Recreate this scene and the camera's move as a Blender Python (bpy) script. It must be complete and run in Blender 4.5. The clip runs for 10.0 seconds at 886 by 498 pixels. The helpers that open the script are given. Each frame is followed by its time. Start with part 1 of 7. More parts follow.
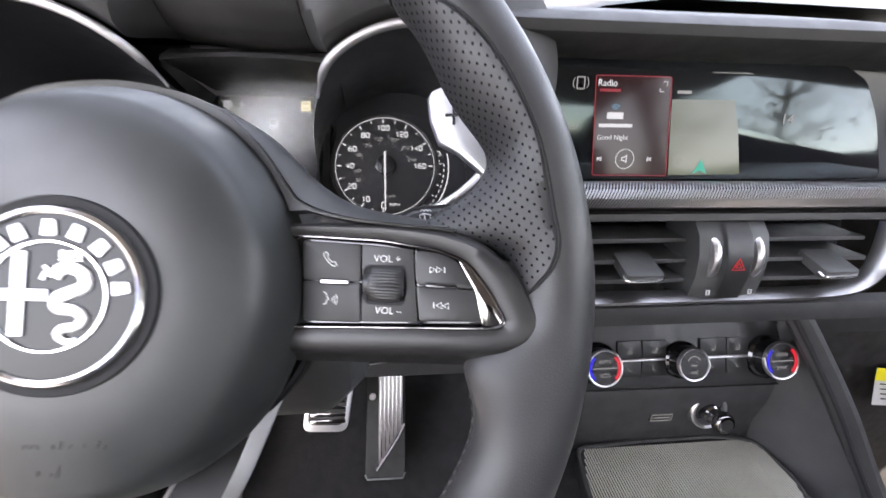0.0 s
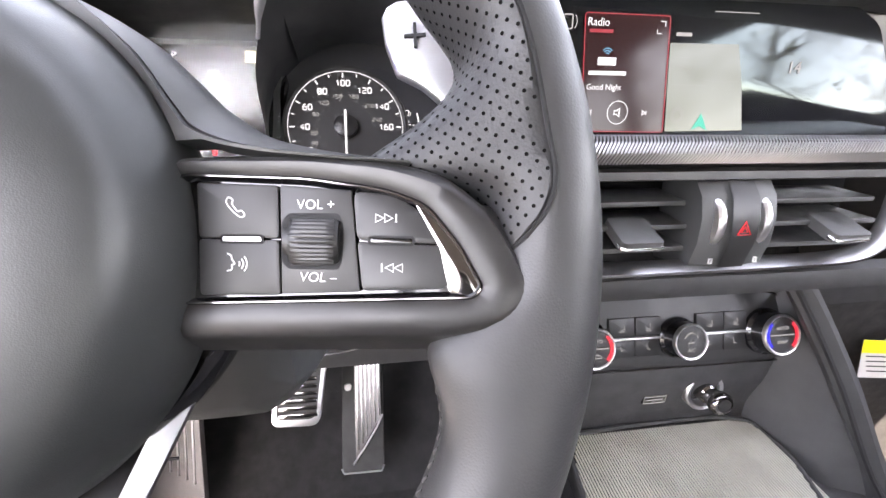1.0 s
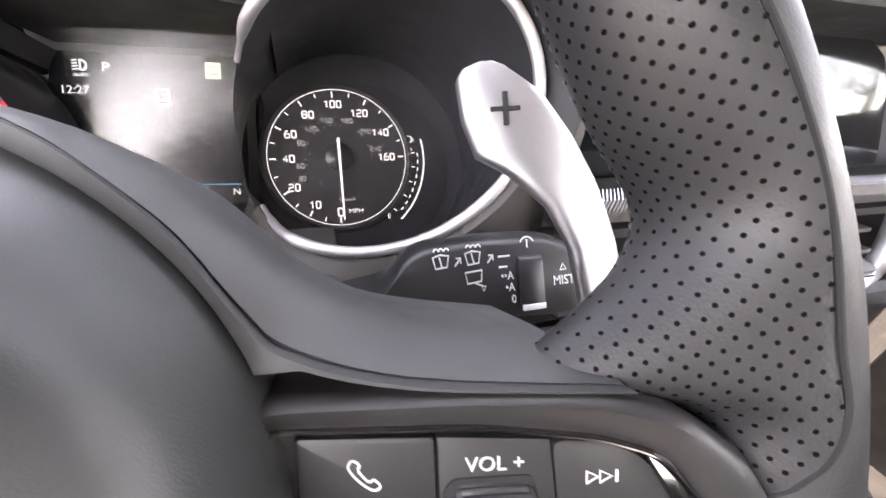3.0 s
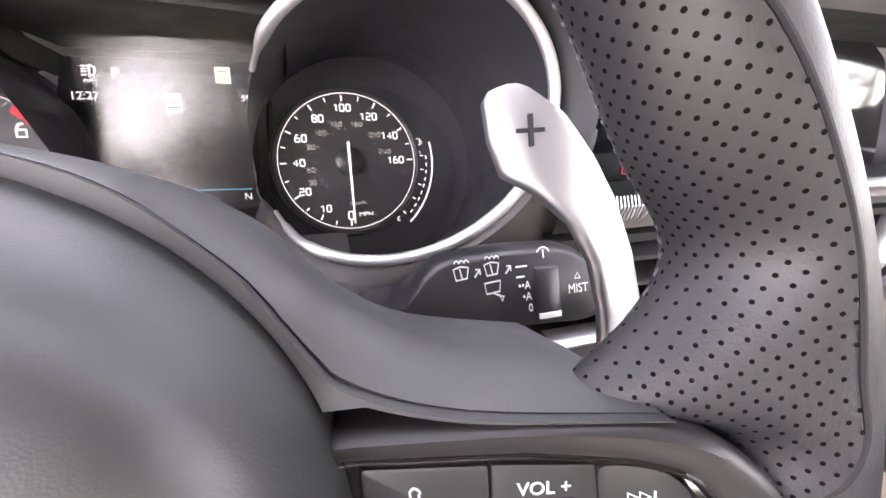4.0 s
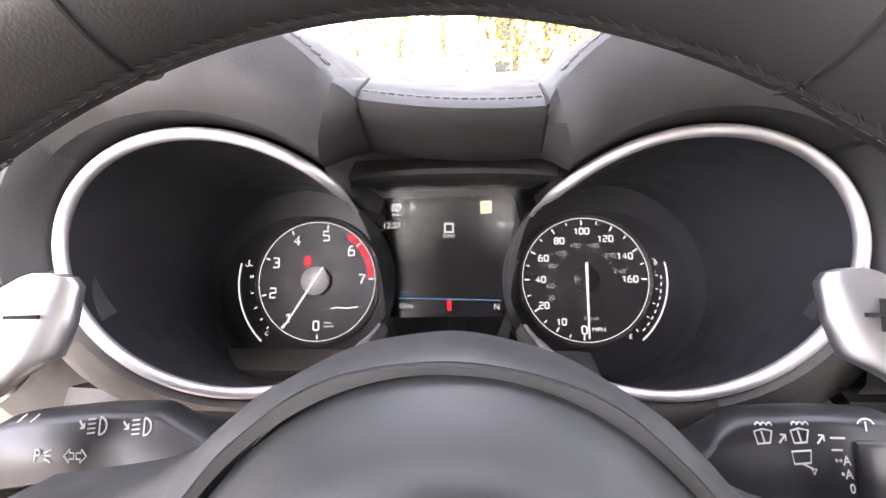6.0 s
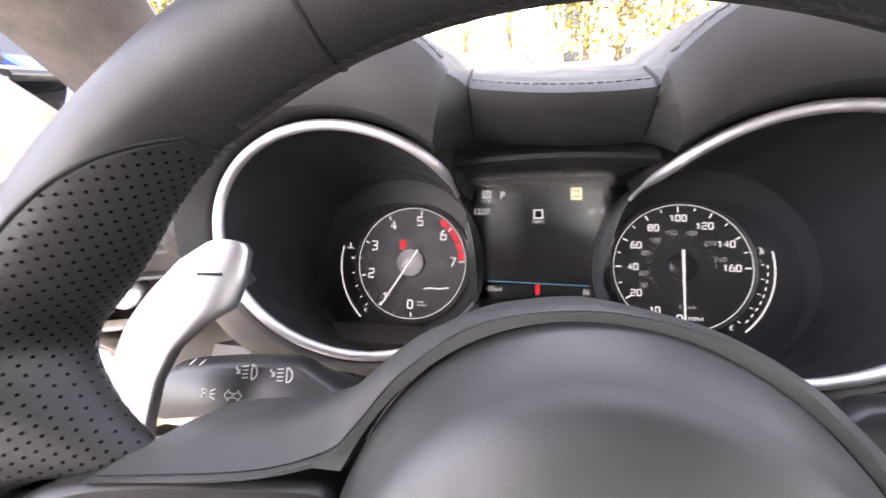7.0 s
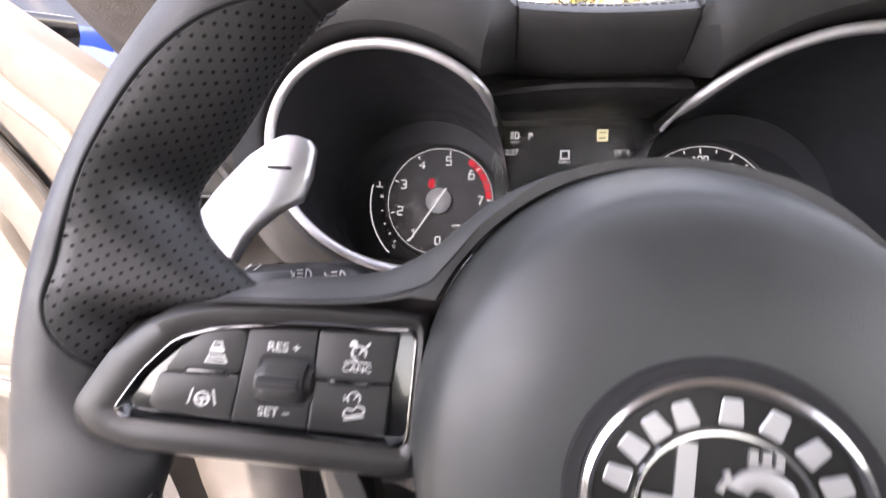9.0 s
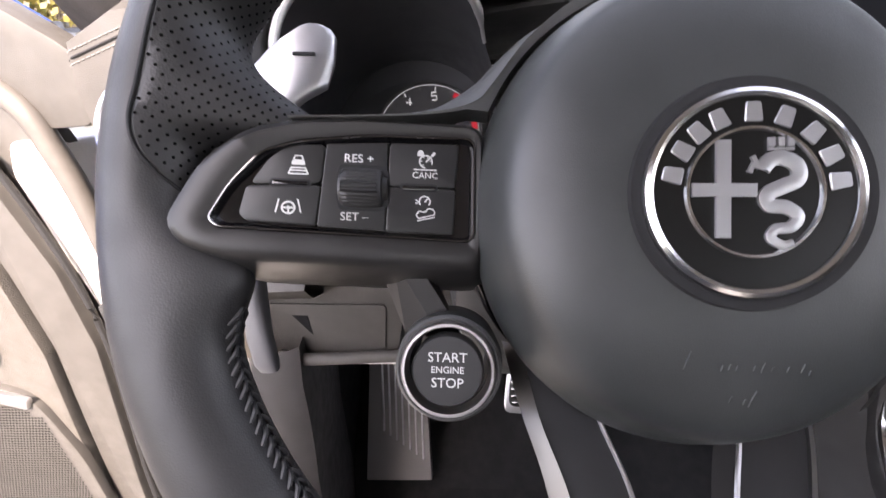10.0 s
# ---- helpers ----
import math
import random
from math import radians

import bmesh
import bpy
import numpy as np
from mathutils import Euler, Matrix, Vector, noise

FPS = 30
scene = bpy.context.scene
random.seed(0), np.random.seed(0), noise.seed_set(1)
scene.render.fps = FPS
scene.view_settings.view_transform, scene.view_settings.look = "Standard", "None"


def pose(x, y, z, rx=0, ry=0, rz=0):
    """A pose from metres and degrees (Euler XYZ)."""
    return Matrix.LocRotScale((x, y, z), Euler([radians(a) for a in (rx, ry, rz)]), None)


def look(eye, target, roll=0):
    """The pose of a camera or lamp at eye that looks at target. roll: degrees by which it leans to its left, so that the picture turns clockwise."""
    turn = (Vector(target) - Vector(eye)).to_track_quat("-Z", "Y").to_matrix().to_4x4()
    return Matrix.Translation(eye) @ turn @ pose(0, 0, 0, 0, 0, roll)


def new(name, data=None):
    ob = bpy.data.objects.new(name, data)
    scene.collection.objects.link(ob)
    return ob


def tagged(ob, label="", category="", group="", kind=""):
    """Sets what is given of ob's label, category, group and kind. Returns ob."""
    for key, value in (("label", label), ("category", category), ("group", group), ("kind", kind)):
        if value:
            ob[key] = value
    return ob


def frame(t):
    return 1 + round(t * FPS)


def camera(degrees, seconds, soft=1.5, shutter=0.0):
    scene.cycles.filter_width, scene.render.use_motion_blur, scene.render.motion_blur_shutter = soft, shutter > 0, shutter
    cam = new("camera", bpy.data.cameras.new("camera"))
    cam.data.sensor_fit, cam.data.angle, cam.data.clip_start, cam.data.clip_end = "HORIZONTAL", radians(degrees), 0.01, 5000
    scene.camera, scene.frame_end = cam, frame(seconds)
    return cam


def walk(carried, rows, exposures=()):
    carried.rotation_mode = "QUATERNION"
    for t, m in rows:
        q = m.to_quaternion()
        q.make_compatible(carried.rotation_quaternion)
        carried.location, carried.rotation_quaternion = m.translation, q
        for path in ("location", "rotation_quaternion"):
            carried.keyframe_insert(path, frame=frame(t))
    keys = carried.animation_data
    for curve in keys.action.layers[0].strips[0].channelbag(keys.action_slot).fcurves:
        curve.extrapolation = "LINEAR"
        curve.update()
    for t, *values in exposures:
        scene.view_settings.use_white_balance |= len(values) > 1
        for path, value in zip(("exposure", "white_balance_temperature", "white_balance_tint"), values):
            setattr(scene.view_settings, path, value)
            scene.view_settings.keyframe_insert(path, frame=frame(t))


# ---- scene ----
# ---- camera and its way ----
# x to the car's right, y ahead, z up; the ground outside is at GROUND
cam = camera(95.7, 10.0, soft=1.5, shutter=0.35)
PATH = [
    (0, (0.1165, -0.2202, 0.0181), (0.2082, 0.6918, -0.3818), 1.48),
    (0.5, (0.1293, -0.1925, -0.0073), (0.2499, 0.7114, -0.4177), 1.60),
    (1, (0.1282, -0.1875, -0.0104), (0.2645, 0.7060, -0.4382), 1.57),
    (1.5, (0.1274, -0.1852, -0.0100), (0.2812, 0.7001, -0.4488), 2.04),
    (2, (0.1226, -0.1737, -0.0085), (0.2817, 0.7053, -0.4579), 2.21),
    (2.5, (0.1096, -0.1378, 0.0052), (0.3514, 0.7079, -0.4706), 3.68),
    (2.7, (0.0978, -0.1262, 0.0120), (0.3607, 0.7120, -0.4658), 3.76),
    (3.8, (0.0746, -0.1144, 0.0274), (0.3628, 0.7044, -0.4690), 4.39),
    (4, (0.0737, -0.1145, 0.0291), (0.3623, 0.7001, -0.4740), 4.25),
    (4.5, (0.0429, -0.1091, 0.0413), (0.1987, 0.7685, -0.4120), 1.02),
    (5, (0.0138, -0.1139, 0.0657), (-0.0138, 0.8158, -0.3016), -2.93),
    (5.2, (0.0138, -0.1154, 0.0693), (-0.0303, 0.8187, -0.2852), -2.75),
    (6.3, (0.0094, -0.1165, 0.0647), (-0.0652, 0.8173, -0.2851), -2.00),
    (6.5, (0.0074, -0.1186, 0.0629), (-0.0900, 0.8142, -0.2842), -2.52),
    (7, (-0.0094, -0.1348, 0.0650), (-0.2239, 0.7759, -0.2879), -4.24),
    (7.5, (-0.0123, -0.1369, 0.0650), (-0.2766, 0.7571, -0.2970), -4.98),
    (8, (-0.0126, -0.1370, 0.0636), (-0.2920, 0.7462, -0.3129), -4.66),
    (8.5, (-0.0132, -0.1374, 0.0604), (-0.2898, 0.7415, -0.3282), -4.10),
    (9, (-0.0321, -0.1664, 0.0361), (-0.2345, 0.7304, -0.3574), -2.59),
    (9.5, (-0.0543, -0.2037, 0.0072), (-0.1937, 0.7028, -0.3913), -3.83),
    (10, (-0.0615, -0.2112, -0.0118), (-0.1623, 0.6986, -0.4144), -4.76),
]
EXPOSURES = [(0.0, 3.5, 7210, 18), (0.5, 4.2, 7350, 19), (1.0, 4.26, 7455, 20), (2.2, 4.04, 7700, 21), (2.6, 4.04, 7770, 22), (4.0, 4.26, 7805, 25), (5.0, 4.14, 7665, 24), (6.5, 3.86, 7630, 24), (7.0, 3.64, 7595, 24), (7.5, 2.96, 7595, 24), (8.5, 3.02, 7525, 23), (9.0, 3.36, 7455, 23), (9.5, 3.14, 7420, 23), (10.0, 2.84, 7280, 22)]
walk(cam, [(t, look(eye, target, roll)) for t, eye, target, roll in PATH], EXPOSURES)
GROUND = -1.10

# ---- world and sun ----
world = bpy.data.worlds.new("sky")
scene.world = world
world.use_nodes = True
wn = world.node_tree
sky = wn.nodes.new("ShaderNodeTexSky")
sky.sky_type, sky.sun_disc = "NISHITA", False
sky.sun_elevation, sky.sun_rotation = radians(48), radians(182)
# thin cloud pales the sky
pale = wn.nodes.new("ShaderNodeHueSaturation")
pale.inputs["Saturation"].default_value = 0.55
wn.links.new(sky.outputs[0], pale.inputs["Color"])
wn.links.new(pale.outputs[0], wn.nodes["Background"].inputs[0])
wn.nodes["Background"].inputs[1].default_value = 0.20
sun = new("sun", bpy.data.lights.new("sun", "SUN"))
sun.data.energy, sun.data.angle, sun.data.color = 4.0, radians(0.5), (1.0, 0.93, 0.83)
# from behind the car
sun.matrix_world = look((0, 0, 0), (-0.02, 0.66, -0.751))

# ---- materials ----


def shader(name, base, rough=0.5, metal=0.0, coat=0.0, spec=0.5):
    m = bpy.data.materials.new(name)
    m.use_nodes = True
    p = m.node_tree.nodes["Principled BSDF"]
    p.inputs["Base Color"].default_value = (*base, 1)
    p.inputs["Roughness"].default_value = rough
    p.inputs["Metallic"].default_value = metal
    p.inputs["Coat Weight"].default_value = coat
    p.inputs["Specular IOR Level"].default_value = spec
    return m


def nz(m, scale, detail=4.0, coords="Object"):
    t = m.node_tree
    c = t.nodes.new("ShaderNodeTexCoord")
    n = t.nodes.new("ShaderNodeTexNoise")
    n.inputs["Scale"].default_value, n.inputs["Detail"].default_value = scale, detail
    t.links.new(c.outputs[coords], n.inputs["Vector"])
    return n.outputs["Fac"]


def ramp(m, fac, a, b, lo=0.3, hi=0.7):
    t = m.node_tree
    r = t.nodes.new("ShaderNodeMapRange")
    r.inputs["From Min"].default_value, r.inputs["From Max"].default_value = lo, hi
    r.inputs["To Min"].default_value, r.inputs["To Max"].default_value = a, b
    t.links.new(fac, r.inputs["Value"])
    return r.outputs["Result"]


def tone(m, fac, a, b, lo=0.3, hi=0.7):
    t = m.node_tree
    r = t.nodes.new("ShaderNodeValToRGB")
    r.color_ramp.elements[0].position, r.color_ramp.elements[1].position = lo, hi
    r.color_ramp.elements[0].color, r.color_ramp.elements[1].color = (*a, 1), (*b, 1)
    t.links.new(fac, r.inputs["Fac"])
    t.links.new(r.outputs["Color"], t.nodes["Principled BSDF"].inputs["Base Color"])


def rough_by(m, fac, a, b):
    m.node_tree.links.new(ramp(m, fac, a, b), m.node_tree.nodes["Principled BSDF"].inputs["Roughness"])


def bump(m, fac, strength, distance):
    t = m.node_tree
    b = t.nodes.new("ShaderNodeBump")
    b.inputs["Strength"].default_value, b.inputs["Distance"].default_value = strength, distance
    t.links.new(fac, b.inputs["Height"])
    t.links.new(b.outputs["Normal"], t.nodes["Principled BSDF"].inputs["Normal"])


def cells(m, scale):
    t = m.node_tree
    c = t.nodes.new("ShaderNodeTexCoord")
    v = t.nodes.new("ShaderNodeTexVoronoi")
    v.inputs["Scale"].default_value = scale
    t.links.new(c.outputs["Object"], v.inputs["Vector"])
    return v.outputs["Distance"]


def grained(name, a, b, rough, scale=900, depth=0.0002, strength=0.5, spread=0.08):
    """Leather or moulded plastic: pebble grain, dull and shiny patches, dust."""
    m = shader(name, a, rough)
    tone(m, nz(m, 35), a, b)
    rough_by(m, nz(m, 60), rough - spread, rough + spread)
    bump(m, cells(m, scale), strength, depth)
    return m


LEATHER = grained("smooth black leather", (0.021, 0.021, 0.022), (0.029, 0.029, 0.030), 0.46, 1500, 0.00012, 0.35)
PERF = grained("perforated black leather", (0.014, 0.014, 0.015), (0.020, 0.020, 0.021), 0.50, 1300, 0.00015, 0.4)
DASHLEATHER = grained("dashboard leather", (0.024, 0.024, 0.025), (0.033, 0.033, 0.034), 0.56, 1100, 0.00016, 0.4)
SOFT = grained("soft black plastic", (0.046, 0.047, 0.047), (0.058, 0.059, 0.059), 0.48, 2200, 0.00008, 0.4)
HUBSKIN = grained("airbag cover skin", (0.0200, 0.0222, 0.0222), (0.0268, 0.0295, 0.0297), 0.44, 2600, 0.00006, 0.45)
HARD = grained("hard grained plastic", (0.024, 0.024, 0.025), (0.034, 0.034, 0.035), 0.55, 1400, 0.00025, 0.5)
HUBSKIN.node_tree.nodes["Principled BSDF"].inputs["Specular IOR Level"].default_value = 0.65
PANEL = grained("taupe door plastic", (0.045, 0.041, 0.037), (0.060, 0.055, 0.050), 0.58, 1200, 0.0003, 0.5)
CARPET = grained("dark carpet", (0.010, 0.010, 0.011), (0.020, 0.020, 0.021), 0.95, 1100, 0.0012, 1.0)
BEZEL = grained("satin spoke bezel", (0.016, 0.0155, 0.0155), (0.021, 0.020, 0.020), 0.38, 2600, 0.00005, 0.25)
BUTTON = grained("satin black button", (0.012, 0.012, 0.0125), (0.016, 0.016, 0.0165), 0.42, 2600, 0.00005, 0.3)
STALK = grained("satin black lever", (0.016, 0.016, 0.017), (0.022, 0.022, 0.023), 0.36, 2600, 0.00005, 0.25)
GLOSS = shader("piano black", (0.006, 0.006, 0.007), 0.10, coat=0.6)
rough_by(GLOSS, nz(GLOSS, 40), 0.05, 0.16)
VOID = shader("matt black cavity", (0.006, 0.006, 0.007), 0.85, spec=0.2)
TUBE = grained("matt black gauge cowl", (0.025, 0.026, 0.030), (0.031, 0.032, 0.037), 0.38, 2600, 0.00005, 0.3)
DIALFACE = grained("dark dial face", (0.026, 0.026, 0.027), (0.032, 0.032, 0.033), 0.5, 3500, 0.00003, 0.2)
CHROME = shader("chrome", (0.78, 0.78, 0.79), 0.08, 1.0)
rough_by(CHROME, nz(CHROME, 50), 0.12, 0.24)
DARKCHROME = shader("dark chrome", (0.25, 0.24, 0.24), 0.10, 1.0)
SATIN = shader("satin aluminium", (0.60, 0.59, 0.60), 0.34, 1.0)
rough_by(SATIN, nz(SATIN, 300), 0.28, 0.40)
RINGSATIN = shader("satin gauge ring", (0.66, 0.65, 0.66), 0.55, 1.0)
rough_by(RINGSATIN, nz(RINGSATIN, 200), 0.50, 0.60)
VENTMETAL = shader("satin grey metal", (0.36, 0.355, 0.36), 0.34, 1.0)
rough_by(VENTMETAL, nz(VENTMETAL, 200), 0.28, 0.42)
PADDLE = shader("brushed aluminium paddle", (0.50, 0.50, 0.515), 0.38, 1.0)
rough_by(PADDLE, nz(PADDLE, 700), 0.32, 0.46)
bump(PADDLE, nz(PADDLE, 2500), 0.08, 0.0001)
GREYMETAL = shader("grey pedal metal", (0.42, 0.40, 0.40), 0.38, 1.0)
RUBBER = grained("pedal rubber", (0.015, 0.015, 0.015), (0.03, 0.03, 0.03), 0.7, 800, 0.0003)
WHITE = shader("white print", (0.55, 0.55, 0.54), 0.5)
REDPRINT = shader("red print", (0.55, 0.02, 0.03), 0.5)
SEAM = shader("seam groove", (0.006, 0.006, 0.007), 0.8)
THREAD = shader("black stitching thread", (0.030, 0.030, 0.032), 0.45)
BLUETHREAD = shader("blue-grey stitching thread", (0.075, 0.080, 0.095), 0.5)
GREYTHREAD = shader("grey stitching thread", (0.16, 0.155, 0.15), 0.6)
HOLE = shader("perforation", (0.003, 0.003, 0.003), 0.9, spec=0.1)
BODYPAINT = shader("white car paint", (0.75, 0.73, 0.70), 0.25, coat=0.8)
tone(BODYPAINT, nz(BODYPAINT, 3), (0.72, 0.70, 0.67), (0.80, 0.78, 0.75))
STRIP = shader("knurled aluminium trim", (0.66, 0.66, 0.67), 0.30, 1.0)
STRIPBASE = shader("dark strip base", (0.06, 0.06, 0.06), 0.35, 1.0)


def glow(name, colour, strength, base=(0.01, 0.01, 0.01), rough=0.5):
    m = shader(name, base, rough)
    p = m.node_tree.nodes["Principled BSDF"]
    p.inputs["Specular IOR Level"].default_value = 0.25
    p.inputs["Emission Color"].default_value, p.inputs["Emission Strength"].default_value = (*colour, 1), strength
    return m


LITWHITE = glow("lit white figures", (0.84, 0.91, 1.0), 0.085)
LITGREY = glow("lit grey figures", (0.8, 0.85, 0.9), 0.0374)
LITRED = glow("lit red", (1.0, 0.03, 0.06), 0.0680)
LITDIMRED = glow("dim red screen card", (0.25, 0.03, 0.05), 0.0065, rough=0.10)
LITFRAME = glow("dim red line", (0.85, 0.04, 0.09), 0.034)
LITCREAM = glow("lit cream icon", (0.95, 0.95, 0.62), 0.0935)
LITBLUE = glow("lit blue", (0.12, 0.45, 0.75), 0.0595)
LITMAP = glow("lit map", (0.40, 0.50, 0.36), 0.023, rough=0.10)
LITMAPLINE = glow("map line", (0.28, 0.32, 0.27), 0.040, rough=0.10)
LITGREEN = glow("lit teal arrow", (0.02, 0.55, 0.42), 0.0765)
KNOBBLUE = glow("lit blue ring", (0.02, 0.02, 1.0), 0.0765)
SCREEN = shader("display glass", (0.006, 0.006, 0.008), 0.06, spec=0.42)
SCREEN.node_tree.nodes["Principled BSDF"].inputs["Specular Tint"].default_value = (0.80, 1.0, 0.96, 1)
rough_by(SCREEN, nz(SCREEN, 25), 0.05, 0.12)
TFTGLASS = shader("instrument display glass", (0.010, 0.010, 0.012), 0.16, spec=0.7)


def clear(name, tint, rough=0.0, gloss=0.05):
    m = bpy.data.materials.new(name)
    m.use_nodes = True
    t = m.node_tree
    t.nodes.clear()
    o = t.nodes.new("ShaderNodeOutputMaterial")
    mix = t.nodes.new("ShaderNodeMixShader")
    a, b = t.nodes.new("ShaderNodeBsdfTransparent"), t.nodes.new("ShaderNodeBsdfGlossy")
    a.inputs[0].default_value = (*tint, 1)
    b.inputs["Roughness"].default_value = rough
    mix.inputs[0].default_value = gloss
    t.links.new(a.outputs[0], mix.inputs[1])
    t.links.new(b.outputs[0], mix.inputs[2])
    t.links.new(mix.outputs[0], o.inputs[0])
    return m


GLASS = clear("window glass", (0.93, 0.95, 0.94))

# ---- building helpers ----


def sharp(bm, degrees=38):
    limit = radians(degrees)
    for e in bm.edges:
        e.smooth = len(e.link_faces) == 2 and e.calc_face_angle(0) < limit
    for f in bm.faces:
        f.smooth = True


def part(name, bm, material, parent=None, label="", flat=False):
    """One mesh object out of a bmesh, under a thing or a part."""
    bmesh.ops.recalc_face_normals(bm, faces=bm.faces)
    if not flat:
        sharp(bm)
    me = bpy.data.meshes.new(name)
    bm.to_mesh(me)
    bm.free()
    me.materials.append(material)
    ob = new(name, me)
    ob.parent = parent
    if label:
        tagged(ob, label)
    return ob


def signs(name, bm, material, parent, near=0.0020, label=""):
    """Printed or lit signs: every word or symbol becomes a part of its own."""
    bm.verts.index_update()
    owner = list(range(len(bm.verts)))

    def root(i):
        while owner[i] != i:
            owner[i] = owner[owner[i]]
            i = owner[i]
        return i

    for e in bm.edges:
        owner[root(e.verts[0].index)] = root(e.verts[1].index)
    boxes = {}
    for v in bm.verts:
        b = boxes.setdefault(root(v.index), [Vector(v.co), Vector(v.co)])
        for k in range(3):
            b[0][k], b[1][k] = min(b[0][k], v.co[k]), max(b[1][k], v.co[k])
    keys = list(boxes)
    for i, p in enumerate(keys):
        for q in keys[:i]:
            if all(boxes[p][0][k] - near < boxes[q][1][k] and boxes[q][0][k] - near < boxes[p][1][k] for k in range(3)):
                owner[root(p)] = root(q)
    groups = {}
    for f in bm.faces:
        groups.setdefault(root(f.verts[0].index), []).append(f)
    for faces in groups.values():
        one = bmesh.new()
        table = {}
        for f in faces:
            for v in f.verts:
                if v.index not in table:
                    table[v.index] = one.verts.new(v.co)
            one.faces.new([table[v.index] for v in f.verts])
        ob = part(name, one, material, parent, label, flat=True)
    bm.free()
    return ob


def thing(name, m, label, category, group="", kind=""):
    ob = new(name)
    ob.empty_display_size = 0.02
    ob.matrix_world = m
    return tagged(ob, label, category, group, kind)


def axes(origin, x, y):
    x, y = Vector(x).normalized(), Vector(y)
    z = x.cross(y).normalized()
    y = z.cross(x)
    m = Matrix.Identity(4)
    for i, v in enumerate((x, y, z)):
        for j in range(3):
            m[j][i] = v[j]
    m.translation = origin
    return m


def B():
    return bmesh.new()


def soften(bm, verts, width, seg=2):
    es = list({e for v in verts for e in v.link_edges if len(e.link_faces) == 2 and e.calc_face_angle(0) > 0.6})
    if width > 0 and es:
        bmesh.ops.bevel(bm, geom=es, offset=width, segments=seg, profile=0.6, affect="EDGES", clamp_overlap=True)


def box(bm, lo, hi, m=None, bevel=0.0, seg=2):
    one = bmesh.new()
    bmesh.ops.create_cube(one, size=1)
    for v in one.verts:
        v.co = Vector([l + (h - l) * (c + 0.5) for l, h, c in zip(lo, hi, v.co)])
    soften(one, one.verts, bevel, seg)
    join(bm, one, m)


def join(bm, one, m=None):
    if m is not None:
        bmesh.ops.transform(one, matrix=m, verts=one.verts)
    table = [bm.verts.new(v.co) for v in one.verts]
    one.verts.index_update()
    for f in one.faces:
        try:
            bm.faces.new([table[v.index] for v in f.verts])
        except ValueError:
            pass
    one.free()


def prism(bm, pts, z0, z1, m=None, bevel=0.0, seg=2, warp=None):
    """A plate with the outline pts between two heights."""
    one = bmesh.new()
    low = [one.verts.new((x, y, z0)) for x, y in pts]
    high = [one.verts.new((x, y, z1)) for x, y in pts]
    n = len(pts)
    one.faces.new(low[::-1])
    one.faces.new(high)
    for i in range(n):
        one.faces.new((low[i], low[(i + 1) % n], high[(i + 1) % n], high[i]))
    bmesh.ops.recalc_face_normals(one, faces=one.faces)
    if bevel:
        rim = [e for e in one.edges if all(abs(v.co.z - z1) < 1e-7 for v in e.verts)]
        bmesh.ops.bevel(one, geom=rim, offset=bevel, segments=seg, profile=0.6, affect="EDGES", clamp_overlap=True)
    if warp:
        for v in one.verts:
            v.co = Vector(warp(v.co))
    join(bm, one, m)


def loft(bm, rings, closed=True, caps=False, loop=False):
    rows = [[bm.verts.new(p) for p in r] for r in rings]
    n = len(rows[0])
    pairs = list(zip(rows, rows[1:])) + ([(rows[-1], rows[0])] if loop else [])
    for a, b in pairs:
        for i in range(n if closed else n - 1):
            bm.faces.new((a[i], a[(i + 1) % n], b[(i + 1) % n], b[i]))
    if caps:
        bm.faces.new(rows[0][::-1])
        bm.faces.new(rows[-1])
    return rows


def lathe(bm, profile, seg=48, m=None, start=0.0, sweep=360.0, stretch=None):
    one = bmesh.new()
    full = abs(sweep - 360) < 1e-6
    rings = []
    for i in range(seg if full else seg + 1):
        a = radians(start + sweep * i / seg)
        s = stretch(a) if stretch else 1.0
        rings.append([(r * s * math.cos(a), r * s * math.sin(a), z) for r, z in profile])
    loft(one, rings, closed=False, loop=full)
    bmesh.ops.remove_doubles(one, verts=one.verts, dist=1e-7)
    join(bm, one, m)


def tube(bm, pts, r, seg=8, loop=False, flat=1.0, m=None, up=(0, 0, 1)):
    """A round or flattened bar along points."""
    one = bmesh.new()
    pts = [Vector(p) for p in pts]
    rings = []
    n = len(pts)
    for i, p in enumerate(pts):
        a = pts[(i - 1) % n] if (loop or i > 0) else p
        b = pts[(i + 1) % n] if (loop or i < n - 1) else p
        d = (b - a).normalized()
        s = d.cross(Vector(up))
        s = s.normalized() if s.length > 1e-6 else d.orthogonal().normalized()
        u = s.cross(d)
        rr = r[i] if isinstance(r, (list, tuple)) else r
        rings.append([p + s * rr * math.cos(2 * math.pi * k / seg) + u * rr * flat * math.sin(2 * math.pi * k / seg) for k in range(seg)])
    loft(one, rings, closed=True, caps=not loop, loop=loop)
    join(bm, one, m)


def smooth_line(pts, n=8, loop=False):
    """A Catmull-Rom line through points of any dimension."""
    P = [np.array(p, float) for p in pts]
    out = []
    k = len(P)
    for i in range(k if loop else k - 1):
        a, b, c, d = (P[(i + j) % k] if loop else P[min(max(i + j, 0), k - 1)] for j in (-1, 0, 1, 2))
        for s in range(n):
            t = s / n
            out.append(tuple(0.5 * (2 * b + (c - a) * t + (2 * a - 5 * b + 4 * c - d) * t * t + (3 * b - a - 3 * c + d) * t**3)))
    if not loop:
        out.append(tuple(P[-1]))
    return out


